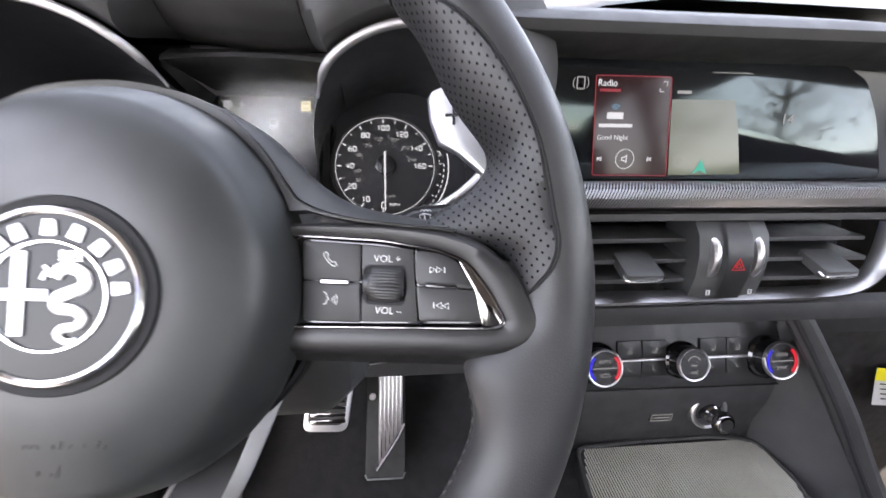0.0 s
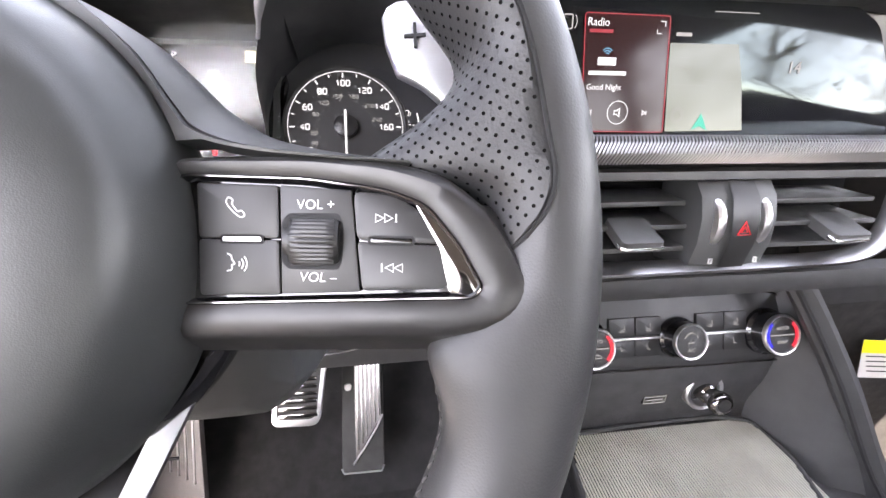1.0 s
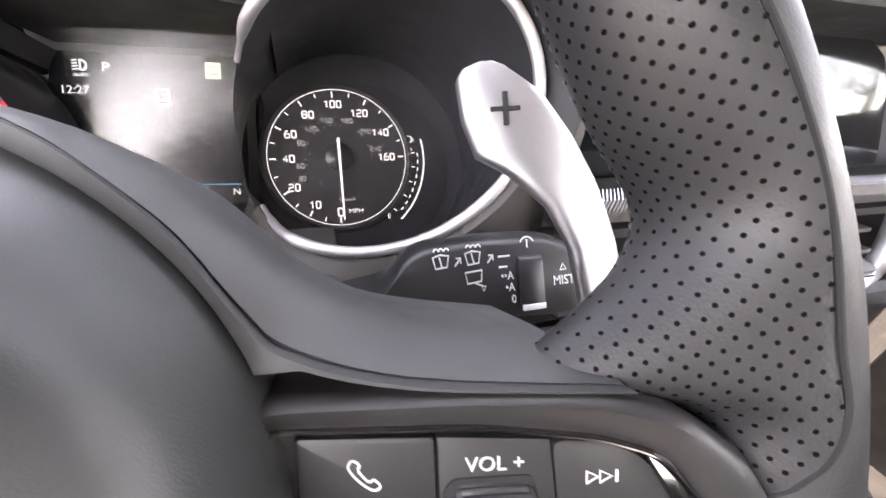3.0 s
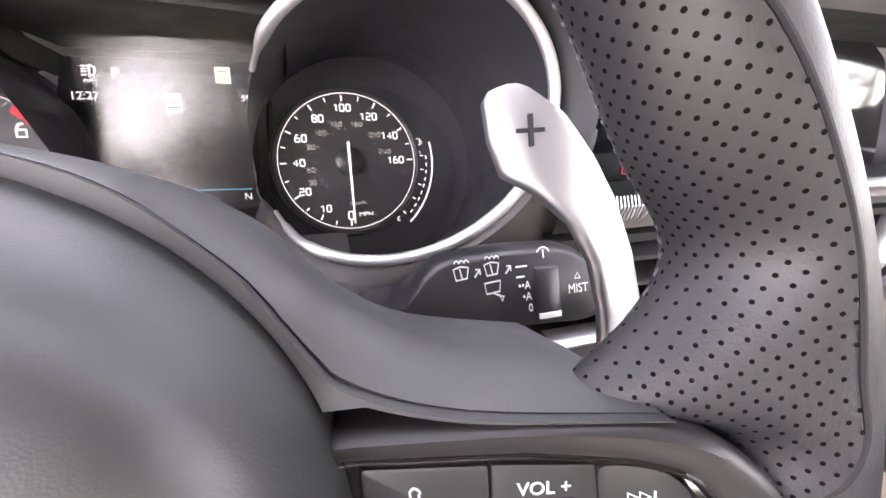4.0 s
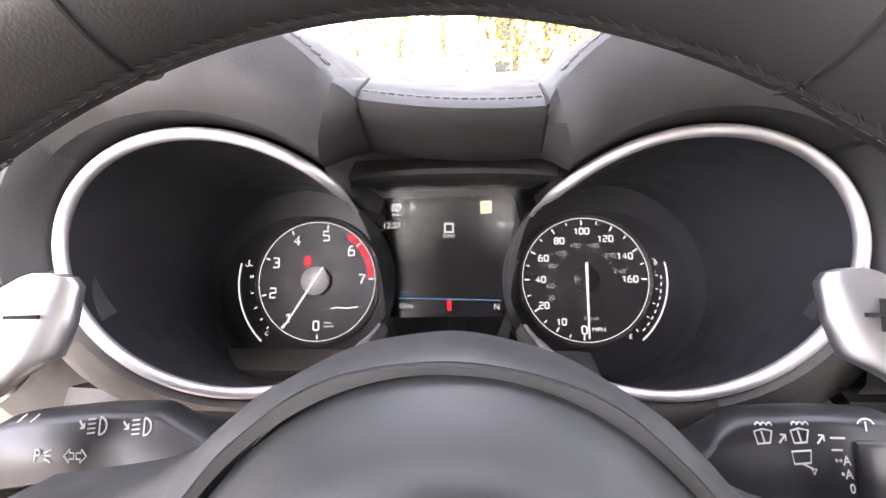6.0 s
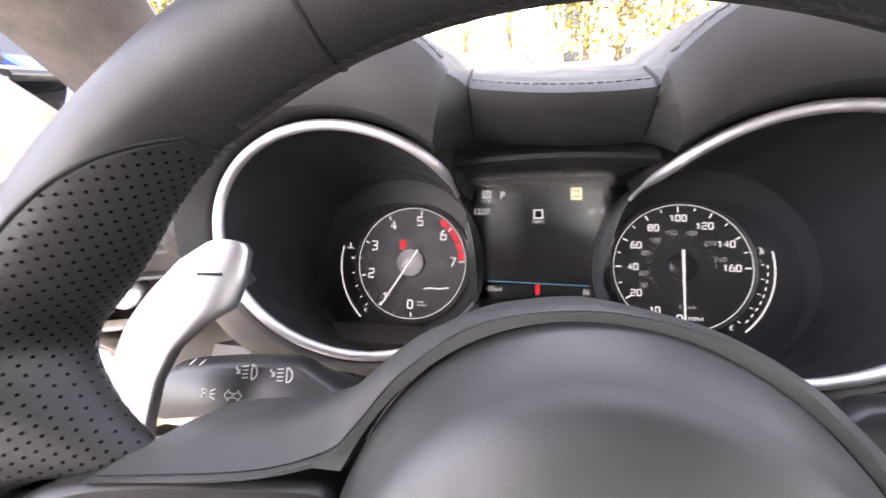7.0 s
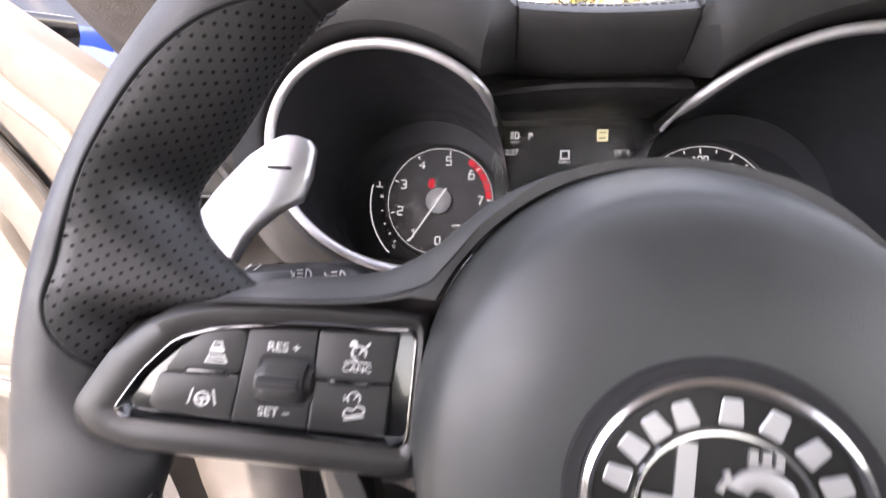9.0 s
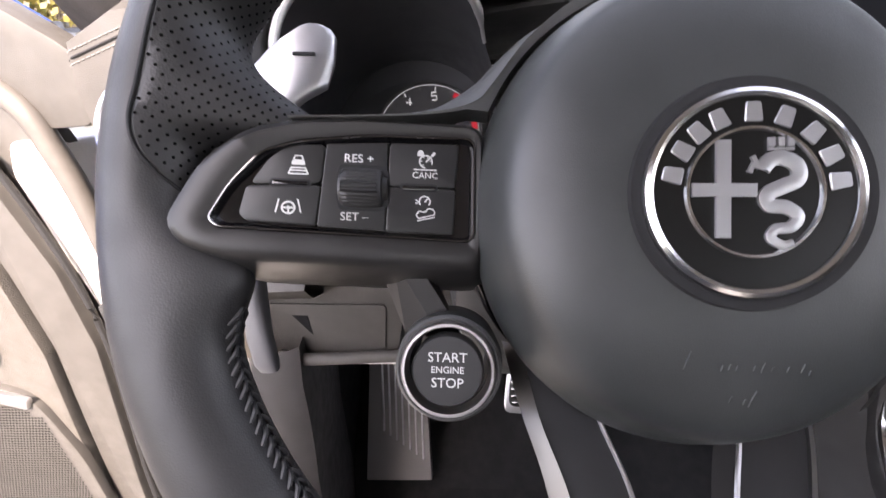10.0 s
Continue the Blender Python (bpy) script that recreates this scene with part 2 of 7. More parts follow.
def rounded(pts, r, n=4):
    """An outline with its corners rounded by about r."""
    out = []
    k = len(pts)
    for i in range(k):
        p, a, b = (Vector(pts[j % k]) for j in (i, i - 1, i + 1))
        da, db = a - p, b - p
        rr = min(r, 0.45 * da.length, 0.45 * db.length)
        s, e = p + da.normalized() * rr, p + db.normalized() * rr
        for j in range(n + 1):
            t = j / n
            out.append(tuple((1 - t) ** 2 * s + 2 * t * (1 - t) * p + t * t * e))
    return out


def rect(x0, y0, x1, y1, r=0.0, n=4):
    p = [(x0, y0), (x1, y0), (x1, y1), (x0, y1)]
    return rounded(p, r, n) if r else p


def lettering(bm, body, size, at=(0, 0), wide=1.0, slant=0.0, turn=0.0, z=0.0, depth=0.0001, align="CENTER"):
    """Letters of the built-in font as thin solid shapes, centred on a point."""
    cu = bpy.data.curves.new("letters", "FONT")
    cu.body, cu.size, cu.extrude, cu.shear = body, size, depth, slant
    cu.align_x, cu.align_y, cu.resolution_u = align, "CENTER", 3
    ob = bpy.data.objects.new("letters", cu)
    me = bpy.data.meshes.new_from_object(ob)
    one = bmesh.new()
    one.from_mesh(me)
    bpy.data.objects.remove(ob)
    bpy.data.curves.remove(cu)
    bpy.data.meshes.remove(me)
    join(bm, one, Matrix.Translation((at[0], at[1], z)) @ Matrix.Rotation(turn, 4, "Z") @ Matrix.Diagonal((wide, 1, 1, 1)))


def stroke(bm, pts, width, z=0.0, depth=0.0001, loop=False):
    """A drawn line of an icon: a thin flat bar along 2D points."""
    P = [Vector((x, y)) for x, y in pts]
    n = len(P)
    one = bmesh.new()
    rows = []
    for i, p in enumerate(P):
        a = P[(i - 1) % n] if (loop or i > 0) else p
        b = P[(i + 1) % n] if (loop or i < n - 1) else p
        d = (b - a).normalized()
        s = Vector((-d.y, d.x)) * width / 2
        rows.append([(*(p + s), z - depth), (*(p + s), z + depth), (*(p - s), z + depth), (*(p - s), z - depth)])
    loft(one, rows, closed=True, caps=not loop, loop=loop)
    join(bm, one)


def arc(cx, cy, r, a0, a1, n=16, ry=None):
    return [(cx + r * math.cos(radians(a0 + (a1 - a0) * i / n)), cy + (ry or r) * math.sin(radians(a0 + (a1 - a0) * i / n))) for i in range(n + 1)]


def dot(bm, x, y, r, z=0.0, depth=0.0001, seg=10):
    prism(bm, [(x + r * math.cos(2 * math.pi * i / seg), y + r * math.sin(2 * math.pi * i / seg)) for i in range(seg)], z - depth, z + depth)


def bar(bm, x0, y0, x1, y1, z=0.0, depth=0.0001):
    prism(bm, rect(x0, y0, x1, y1), z - depth, z + depth)



# ---- steering wheel: u right, v up in the wheel's plane, w towards the driver ----
WHEEL = axes((0.001, -0.0875, -0.0545), (0.99846, -0.00085, -0.05543), (0.05058, 0.42312, 0.90466))
RHO, THICK = 0.1722, 0.0166


def grip(a):
    """How far the rim swells into a thumb grip at the angle a (degrees)."""
    a = (a + 180) % 360 - 180
    a = 180 - a if a > 90 else a
    return math.exp(-(((a - 20) / 20) ** 2))


def hump(a, mid, width):
    return math.exp(-(((a - mid) / width) ** 2))


def rim_point(a, f, proud=0.0):
    """A point of the rim's skin: a round the wheel, f round the section (0 outside, 90 to the driver, 180 inside)."""
    g = grip(a)
    d = (a + 180) % 360 - 180
    d = 180 - d if d > 90 else -180 - d if d < -90 else d
    web = hump(d, 11.8, 5.2 if d > 11.8 else 3.0)
    # thumb rest, hollow below it, and the web that runs out onto the spoke
    inner = THICK - 0.0015 * hump(d, 46, 8) + 0.0020 * hump(d, 33, 6) - 0.0042 * hump(d, 21.5, 5) + 0.0035 * max(0.0, min(1.0, (-d - 2) / 8))
    c, s = math.cos(radians(f)), math.sin(radians(f))
    r = RHO + ((THICK if c > 0 else inner) + proud) * c - 0.037 * web * max(0, -c) ** 2.2 - 0.0115 * hump(d, -9.5, 6) * max(0, -c) ** 1.5
    w = (THICK + 0.0015 * g + proud) * s * (1 - 0.25 * web * max(0, -c)) - (0.006 * g + 0.006 * web) * max(0, -c) ** 2
    return Vector((r * math.cos(radians(a)), r * math.sin(radians(a)), w))


def dense(a0, a1):
    """Angles from a0 to a1, finer where the web is."""
    out = [a0]
    while out[-1] < a1 - 1e-6:
        d = (out[-1] + 180) % 360 - 180
        d = 180 - d if d > 90 else d
        out.append(min(a1, out[-1] + (0.6 if 4 < d < 24 else 1.6)))
    return out


wheel = thing("steering_wheel", WHEEL, "black leather sport steering wheel with round badge and button spokes", "steering wheel")
bm = B()
loft(bm, [[rim_point(a, f * 7.5) for f in range(48)] for a in dense(0, 360)[:-1]], loop=True)
part("rim", bm, LEATHER, wheel, "smooth black leather rim")


def patch_edge(a):
    """Section angle at which the grip patch begins, towards the driver's side of the rim."""
    return 97 + 62 * max(0.0, (a - 27) / 21) ** 2.6 + 60 * max(0.0, 1 - a / 9) ** 2.2


for side in (1, -1):
    turn = (lambda a: 180 - a) if side < 0 else (lambda a: a)
    ways = dense(1.0, 48.0)
    bm = B()
    rows = []
    for i, a in enumerate(ways):
        f0, f1 = patch_edge(a), 206
        rows.append([rim_point(turn(a), f0 + (f1 - f0) * j / 20, 0.0011 if 0 < i < len(ways) - 1 and 0 < j < 20 else -0.0004) for j in range(21)])
    loft(bm, rows, closed=False)
    patch = part("grip_patch", bm, PERF, wheel, "perforated leather thumb grip")
    # holes in staggered rows, evenly spaced along the grip
    bm = B()
    for j in range(60):
        a0 = 2.2 + j * 0.765
        a = turn(a0)
        path = [rim_point(a, 97 + k * 2, 0.0013) for k in range(55)]
        run = [0.0]
        for p, q in zip(path, path[1:]):
            run.append(run[-1] + (q - p).length)
        for i in range(34):
            s = 0.0024 + i * 0.0044 + (0.0022 if j % 2 else 0.0)
            if s > run[-1] or a0 > 47.2:
                break
            k = max(k for k in range(55) if run[k] <= s)
            f = 97 + 2 * (k + (s - run[k]) / max(run[min(k + 1, 54)] - run[k], 1e-6))
            if f > 201 or f < patch_edge(a0) + 5:
                continue
            p = rim_point(a, f, 0.0013)
            t1 = (rim_point(a + 0.2, f, 0.0013) - p).normalized()
            t2 = (rim_point(a, f + 1, 0.0013) - p).normalized()
            t2 = (t2 - t1 * t1.dot(t2)).normalized()
            turns = [(math.cos(h * math.pi / 4), math.sin(h * math.pi / 4)) for h in range(8)]
            bm.faces.new([bm.verts.new(p + t1 * 0.00053 * c + t2 * 0.00053 * d) for c, d in turns])
    tagged(part("perforation", bm, HOLE, patch, flat=True), kind="stuff")
    bm = B()
    edge = [rim_point(turn(48.0), f, 0.0001) for f in range(206, 158, -6)] + [rim_point(turn(a), patch_edge(a), 0.0001) for a in reversed(ways)] + [rim_point(turn(1.0), f, 0.0001) for f in range(150, 200, 8)]
    tube(bm, edge, 0.0007, 6)
    part("seam", bm, SEAM, wheel)

# crossed stitches along the inside of the rim: two slanting threads a stitch, laid over a seam
for a0, a1, f, wide, thick, mat in ((52, 128, 190, 7, 0.00034, THREAD), (194, 262, 177, 14, 0.0009, THREAD), (278, 346, 192, 9, 0.0005, THREAD), (16, 50, 212, 9, 0.0006, BLUETHREAD), (130, 164, 212, 9, 0.0006, BLUETHREAD)):
    bm = B()
    step = 1.55 if thick < 0.0006 else 1.5 if thick > 0.0008 else 1.3
    k = int((a1 - a0) / step)
    for i in range(k):
        a = a0 + (a1 - a0) * i / k
        for s in (1, -1):
            # wide stitches run out from the seam, fine ones lean across it
            way = ((0.0, 0.06, 0.5), (0.55, 0.45, 1.0), (1.15, 0.95, -0.3)) if thick > 0.0008 else ((0.0, -0.15, -0.3), (0.45, 0.5, 0.8), (0.95, 1.0, -0.2))
            tube(bm, [rim_point(a + step * u, f + wide * v * s, h * thick) for u, v, h in way], [thick * 0.8, thick, thick * 0.8], 6)
    part("stitching", bm, mat, wheel, "crossed stitching")
    bm = B()
    tube(bm, [rim_point(a0 + (a1 - a0) * i / 40, f, -0.0003) for i in range(41)], 0.0011, 6)
    part("seam", bm, SEAM, wheel)
for a in (64, 116):
    bm = B()
    tube(bm, [rim_point(a, 60 + i * 10, 0.0001) for i in range(20)], 0.0007, 6)
    part("seam", bm, SEAM, wheel)


def dish(u):
    """The spokes rise towards the driver from the hub to the rim."""
    return -0.0060 + 0.245 * (abs(u - 0.001) - 0.080)


# ---- spokes with their button pods ----
BEZEL_LINE = [(0.066, 0.0285), (0.105, 0.0290), (0.126, 0.0275), (0.142, 0.0235), (0.155, 0.0130), (0.1655, -0.0070), (0.1615, -0.0150), (0.1480, -0.0195), (0.066, -0.0230)]
POD_LINE = [(0.069, 0.0235), (0.105, 0.0225), (0.126, 0.0195), (0.137, 0.0155), (0.1455, 0.0050), (0.1515, -0.0065), (0.1490, -0.0090), (0.069, -0.0125)]


def mirrored(pts, side):
    return [(0.002 + (x - 0.002) * side, y) for x, y in (pts if side > 0 else pts[::-1])]


def spoke(side):
    def warp(c):
        return (c.x, c.y, c.z + dish(c.x))

    def back(c):
        k = max(0.0, -c.z / 0.03)
        return (c.x, c.y * (1 + 0.55 * k) + 0.004 * k, c.z + dish(c.x) - 0.003 * k)

    bm = B()
    outer = rounded(mirrored(BEZEL_LINE, side), 0.006, 4)
    inner = rounded(mirrored(POD_LINE, side), 0.004, 4)
    # front frame as a ring: outer edge, rolled lip, inner wall
    n = 96

    def even(poly):
        P = [Vector(p) for p in poly]
        d = [0.0]
        for a, b in zip(P, P[1:] + P[:1]):
            d.append(d[-1] + (b - a).length)
        out = []
        for i in range(n):
            s = d[-1] * i / n
            j = max(k for k in range(len(P)) if d[k] <= s)
            t = (s - d[j]) / max(d[j + 1] - d[j], 1e-9)
            out.append(P[j].lerp(P[(j + 1) % len(P)], t))
        return out

    o, q = even(outer), even(inner)

    def near(p):
        return min(q, key=lambda r: (r - p).length)

    q = [near(p) for p in o]
    rings = []
    for k, z in ((-0.10, -0.030), (-0.06, -0.012), (0.0, -0.0030), (0.12, -0.0006), (0.35, 0.0008), (0.80, 0.0004), (0.97, -0.0004), (1.0, -0.0032)):
        ring = []
        for a, b in zip(o, q):
            p = a.lerp(b, k) if k >= 0 else a + (a - b).normalized() * (-k * (0.012 if a.y > 0.016 else 0.09))
            ring.append((p.x, p.y, z + dish(p.x)))
        rings.append(ring)
    loft(bm, rings)
    bmesh.ops.remove_doubles(bm, verts=bm.verts, dist=1e-6)
    sp = part("spoke", bm, BEZEL, wheel, "satin dark grey spoke frame")
    bm = B()
    prism(bm, inner, -0.006, -0.0028, warp=warp)
    part("switch_panel", bm, GLOSS, sp, "gloss black switch panel")
    # gloss black edge round the panel, with a fine bright line inside it
    mid = (sum(p[0] for p in inner) / len(inner), sum(p[1] for p in inner) / len(inner))

    def inset(p, d):
        v = Vector((mid[0] - p[0], (mid[1] - p[1]) * 3.0))
        return Vector(p) + v.normalized() * d

    bm = B()
    loft(bm, [[(*inset(p, d), dish(p[0]) + z) for p in inner] for d, z in ((-0.0006, -0.0030), (-0.0004, -0.0002), (0.0002, 0.0003), (0.0014, -0.0012), (0.0020, -0.0032))])
    part("panel_edge", bm, GLOSS, sp, "gloss black edge of the switch panel")
    bm = B()
    tube(bm, [(*inset(p, 0.0004), dish(p[0]) + 0.0003) for p in inner], 0.00032, 6, loop=True)
    part("trim", bm, DARKCHROME, sp)
    if side > 0:
        bm = B()
        blade = [(0.1375, 0.0165), (0.1455, 0.0055), (0.1512, -0.0062), (0.1490, -0.0086), (0.1432, -0.0080), (0.1405, 0.0040), (0.1335, 0.0165)]
        prism(bm, rounded(mirrored(blade, side), 0.001, 3), -0.003, -0.0006, bevel=0.0008, warp=warp)
        part("trim", bm, DARKCHROME, sp, "dark chrome curved trim")

    # buttons
    def button(name, pts, r=0.0012, top=0.0014):
        bm = B()
        prism(bm, rounded(mirrored(pts, side), r, 4), -0.003, top - 0.0022, bevel=0.0008, warp=warp)
        return part(name, bm, BUTTON, sp)

    button("button", [(0.0755, 0.0060), (0.0980, 0.0060), (0.0976, 0.0206), (0.0745, 0.0214)])
    button("button", [(0.0755, 0.0057), (0.0980, 0.0057), (0.0986, -0.0094), (0.0760, -0.0098)])
    wide = 0.0 if side > 0 else -0.0006
    button("button", [(0.1188, 0.0058), (0.1410 + wide, 0.0050), (0.1352 + wide, 0.0138), (0.1290 + wide * 0.6, 0.0182), (0.1178, 0.0190)], 0.0025)
    button("button", [(0.1189, 0.0055), (0.1418 + wide, 0.0047), (0.1440 + wide, -0.0045), (0.1418 + wide, -0.0068), (0.1205, -0.0078)], 0.0015)
    plate = button("rocker_plate", [(0.0980, 0.0206), (0.1174, 0.0192), (0.1200, -0.0080), (0.0989, -0.0090)], 0.0006)
    # two lit slots between the pairs of buttons
    for u0, u1 in ((0.0822, 0.0932), (0.1225, 0.1335)):
        bm = B()
        prism(bm, mirrored(rect(u0 - 0.0006, 0.0045, u1 + 0.0006, 0.0071, 0.0010), side), -0.003, -0.0006, warp=warp)
        part("divider_slot", bm, SEAM, sp)
        bm = B()
        prism(bm, mirrored(rect(u0, 0.0051, u1, 0.0065, 0.0006), side), -0.003, -0.00045, bevel=0.0003, warp=warp)
        part("button_divider", bm, SATIN if side > 0 and u0 < 0.1 else GLOSS, sp)
    # ribbed barrel roller with a plain collar at its outer end, in a tight dark slot
    bm = B()
    mid_u, mid_v = (0.1074, 0.0054) if side > 0 else (0.1062, 0.0050)
    ribs = 30
    rings = []
    for du, s, deep in ((-0.0084, 0.50, 0), (-0.0082, 0.62, 0), (-0.0068, 0.66, 0), (-0.0066, 0.90, 0), (-0.0058, 0.95, 0), (-0.0056, 0.985, 1), (-0.0030, 1.0, 1), (0.0, 1.0, 1), (0.0034, 0.99, 1), (0.0056, 0.97, 1), (0.0058, 0.92, 0), (0.0067, 0.86, 0), (0.0069, 0.5, 0)):
        x = 0.002 + (mid_u + du - 0.002) * side
        ring = []
        for k in range(ribs * 3):
            cut = 0.945 if deep and k % 3 == 0 else 1.0
            # the other pod's roller has one broad rib across its ribbed barrel
            h = math.pi * 2 * k / (ribs * 3)
            rr = 0.0071 * s * cut * (1.05 if side < 0 and deep and abs(h - math.pi / 2) < 0.20 else 0.985)
            ring.append((x, mid_v + rr * math.cos(h), dish(x) - 0.0026 + rr * 0.85 * math.sin(h)))
        rings.append(ring)
    loft(bm, rings, caps=True)
    part("scroll_roller", bm, BUTTON, sp, "ribbed black scroll roller")
    bm = B()
    prism(bm, rounded(mirrored([(mid_u - 0.0088, mid_v - 0.0050), (mid_u - 0.0070, mid_v - 0.0076), (mid_u + 0.0068, mid_v - 0.0076), (mid_u + 0.0078, mid_v - 0.0040), (mid_u + 0.0078, mid_v + 0.0040), (mid_u + 0.0068, mid_v + 0.0076), (mid_u - 0.0070, mid_v + 0.0076), (mid_u - 0.0088, mid_v + 0.0050)], side), 0.0012, 3), -0.003, -0.00055, warp=warp)
    part("roller_slot", bm, SEAM, sp)
    # printed signs
    ic = B()
    if side > 0:
        stroke(ic, smooth_line([(0.0838, 0.0172), (0.0832, 0.0158), (0.0850, 0.0134), (0.0872, 0.0118), (0.0884, 0.0124), (0.0874, 0.0136), (0.0864, 0.0134), (0.0848, 0.0154), (0.0850, 0.0164)], 4, loop=True), 0.00038, loop=True)
        stroke(ic, smooth_line([(0.0836, 0.0018), (0.0848, 0.0012), (0.0850, 0.0002), (0.0858, -0.0010), (0.0850, -0.0014), (0.0850, -0.0026), (0.0836, -0.0030)], 3), 0.00038)
        for k in range(3):
            stroke(ic, arc(0.0862, -0.0010, 0.0010 + 0.0010 * k, -42, 42, 6), 0.00034)
        lettering(ic, "VOL +", 0.0037, (0.1078, 0.0152))
        lettering(ic, "VOL –", 0.0037, (0.1086, -0.0044), slant=0.12)
        for k, v in ((1, 0.0118), (-1, -0.0014)):
            cx = 0.1268 + (0.0012 if k < 0 else 0)
            for j in (-0.0020, 0.0004):
                stroke(ic, [(cx + k * (j - 0.0010), v + 0.0011), (cx + k * (j + 0.0011), v), (cx + k * (j - 0.0010), v - 0.0011)], 0.00036, loop=True)
            stroke(ic, [(cx + k * 0.0024, v + 0.0011), (cx + k * 0.0024, v - 0.0011)], 0.0004)
    else:
        lettering(ic, "RES +", 0.0039, (-0.1032, 0.0146))
        lettering(ic, "SET –", 0.0038, (-0.1044, -0.0047))
        lettering(ic, "CANC", 0.0030, (-0.0818, 0.0100))
        stroke(ic, [(-0.0856, 0.0120), (-0.0780, 0.0120)], 0.0004)
        # cruise control: a small car over a dial with its hand
        stroke(ic, arc(-0.0816, 0.0148, 0.0021, -25, 265, 14), 0.00045)
        stroke(ic, [(-0.0816, 0.0146), (-0.0798, 0.0166)], 0.0005)
        for k in range(5):
            c, d = math.cos(radians(10 + k * 55)), math.sin(radians(10 + k * 55))
            stroke(ic, [(-0.0816 + 0.0013 * c, 0.0148 + 0.0013 * d), (-0.0816 + 0.0019 * c, 0.0148 + 0.0019 * d)], 0.0003)
        prism(ic, rounded([(-0.0846, 0.0166), (-0.0822, 0.0166), (-0.0824, 0.0182), (-0.0832, 0.0187), (-0.0842, 0.0182)], 0.0004, 2), -0.0001, 0.0001)
        stroke(ic, [(-0.0796, 0.0168), (-0.0786, 0.0180)], 0.0008)
        # hill descent: dial over a sloping car
        stroke(ic, arc(-0.0818, 0.0012, 0.0018, -40, 220, 12), 0.00042)
        stroke(ic, [(-0.0818, 0.0010), (-0.0806, 0.0024)], 0.0004)
        stroke(ic, [(-0.0848, 0.0004), (-0.0838, 0.0010), (-0.0848, 0.0018)], 0.0004)
        stroke(ic, rounded([(-0.0846, -0.0034), (-0.0836, -0.0020), (-0.0816, -0.0024), (-0.0806, -0.0010), (-0.0790, -0.0014), (-0.0784, -0.0024), (-0.0786, -0.0032), (-0.0838, -0.0046)], 0.0004, 2), 0.00042, loop=True)
        stroke(ic, [(-0.0842, -0.0054), (-0.0784, -0.0040)], 0.00038)
        # car ahead and lane keeping signs
        for k, (w, y) in enumerate(((0.0030, 0.0088), (0.0025, 0.0099), (0.0021, 0.0108))):
            stroke(ic, [(-0.1218 - w, y), (-0.1218 + w, y)], 0.00042)
        stroke(ic, [(-0.1248, 0.0088), (-0.1238, 0.0110)], 0.00036)
        stroke(ic, [(-0.1188, 0.0088), (-0.1198, 0.0110)], 0.00036)
        prism(ic, rounded([(-0.1238, 0.0117), (-0.1198, 0.0117), (-0.1198, 0.0130), (-0.1206, 0.0134), (-0.1230, 0.0134), (-0.1238, 0.0130)], 0.0004, 2), -0.0001, 0.0001)
        stroke(ic, [(-0.1232, 0.0134), (-0.1228, 0.0147), (-0.1208, 0.0147), (-0.1204, 0.0134)], 0.0004)
        stroke(ic, arc(-0.1246, -0.0022, 0.0019, 0, 345, 18), 0.00055, loop=True)
        dot(ic, -0.1246, -0.0022, 0.0006)
        for k in (0, 180, 270):
            stroke(ic, [(-0.1246, -0.0022), (-0.1246 + 0.0018 * math.cos(radians(k)), -0.0022 + 0.0018 * math.sin(radians(k)))], 0.0005)
        stroke(ic, [(-0.1284, -0.0038), (-0.1274, 0.0006)], 0.00042)
        stroke(ic, [(-0.1208, -0.0038), (-0.1218, 0.0006)], 0.00042)
    for v in ic.verts:
        v.co.z += dish(v.co.x) - 0.0007
    signs("printed_sign", ic, WHITE, sp, 0.0012)
    return sp


for side in (1, -1):
    spoke(side)

# ---- hub with airbag cover ----


def egg(a):
    return 1.0 + (0.11 if math.sin(a) > 0 else 0.12) * math.sin(a) ** 2


HUB = Matrix.Translation((0.005, 0.0, 0.0))
bm = B()
lathe(bm, [(0.0, 0.0178), (0.0300, 0.0176), (0.0380, 0.0171), (0.0460, 0.0158), (0.0530, 0.0138), (0.0570, 0.0122), (0.0598, 0.0100), (0.0622, 0.0066), (0.0655, 0.0000), (0.0684, -0.0070), (0.0702, -0.0130), (0.0710, -0.0190), (0.0700, -0.0260), (0.0670, -0.0330)], 96, HUB, stretch=egg)
hub = part("airbag_cover", bm, HUBSKIN, wheel, "matt black domed airbag cover")
# soft cover that runs from the hub's crown over both spokes to the grips
GROOVE = [(0.0, 0.0800, -0.0120), (0.022, 0.0772, -0.0120), (0.037, 0.0710, -0.0118), (0.051, 0.0590, -0.0112), (0.0574, 0.0505, -0.0108), (0.0632, 0.0420, -0.0102), (0.0698, 0.0355, -0.0092), (0.090, 0.0302, -0.0030), (0.1285, 0.0270, 0.0055)]
OUTER = [(0.0, 0.0822, -0.0230), (0.020, 0.0795, -0.0230), (0.035, 0.0750, -0.0230), (0.0510, 0.0660, -0.0230), (0.0620, 0.0560, -0.0230), (0.0720, 0.0465, -0.0234), (0.0900, 0.0375, -0.0230), (0.1250, 0.0320, -0.0185)]
g = smooth_line([(-0.022, 0.0772, -0.0120)] + GROOVE, 5)[5:46]
o = smooth_line([(-0.020, 0.0795, -0.0230)] + OUTER, 5)[5:]
o = [o[min(len(o) - 1, round(i * (len(o) - 1) / 40))] for i in range(41)]
right = []
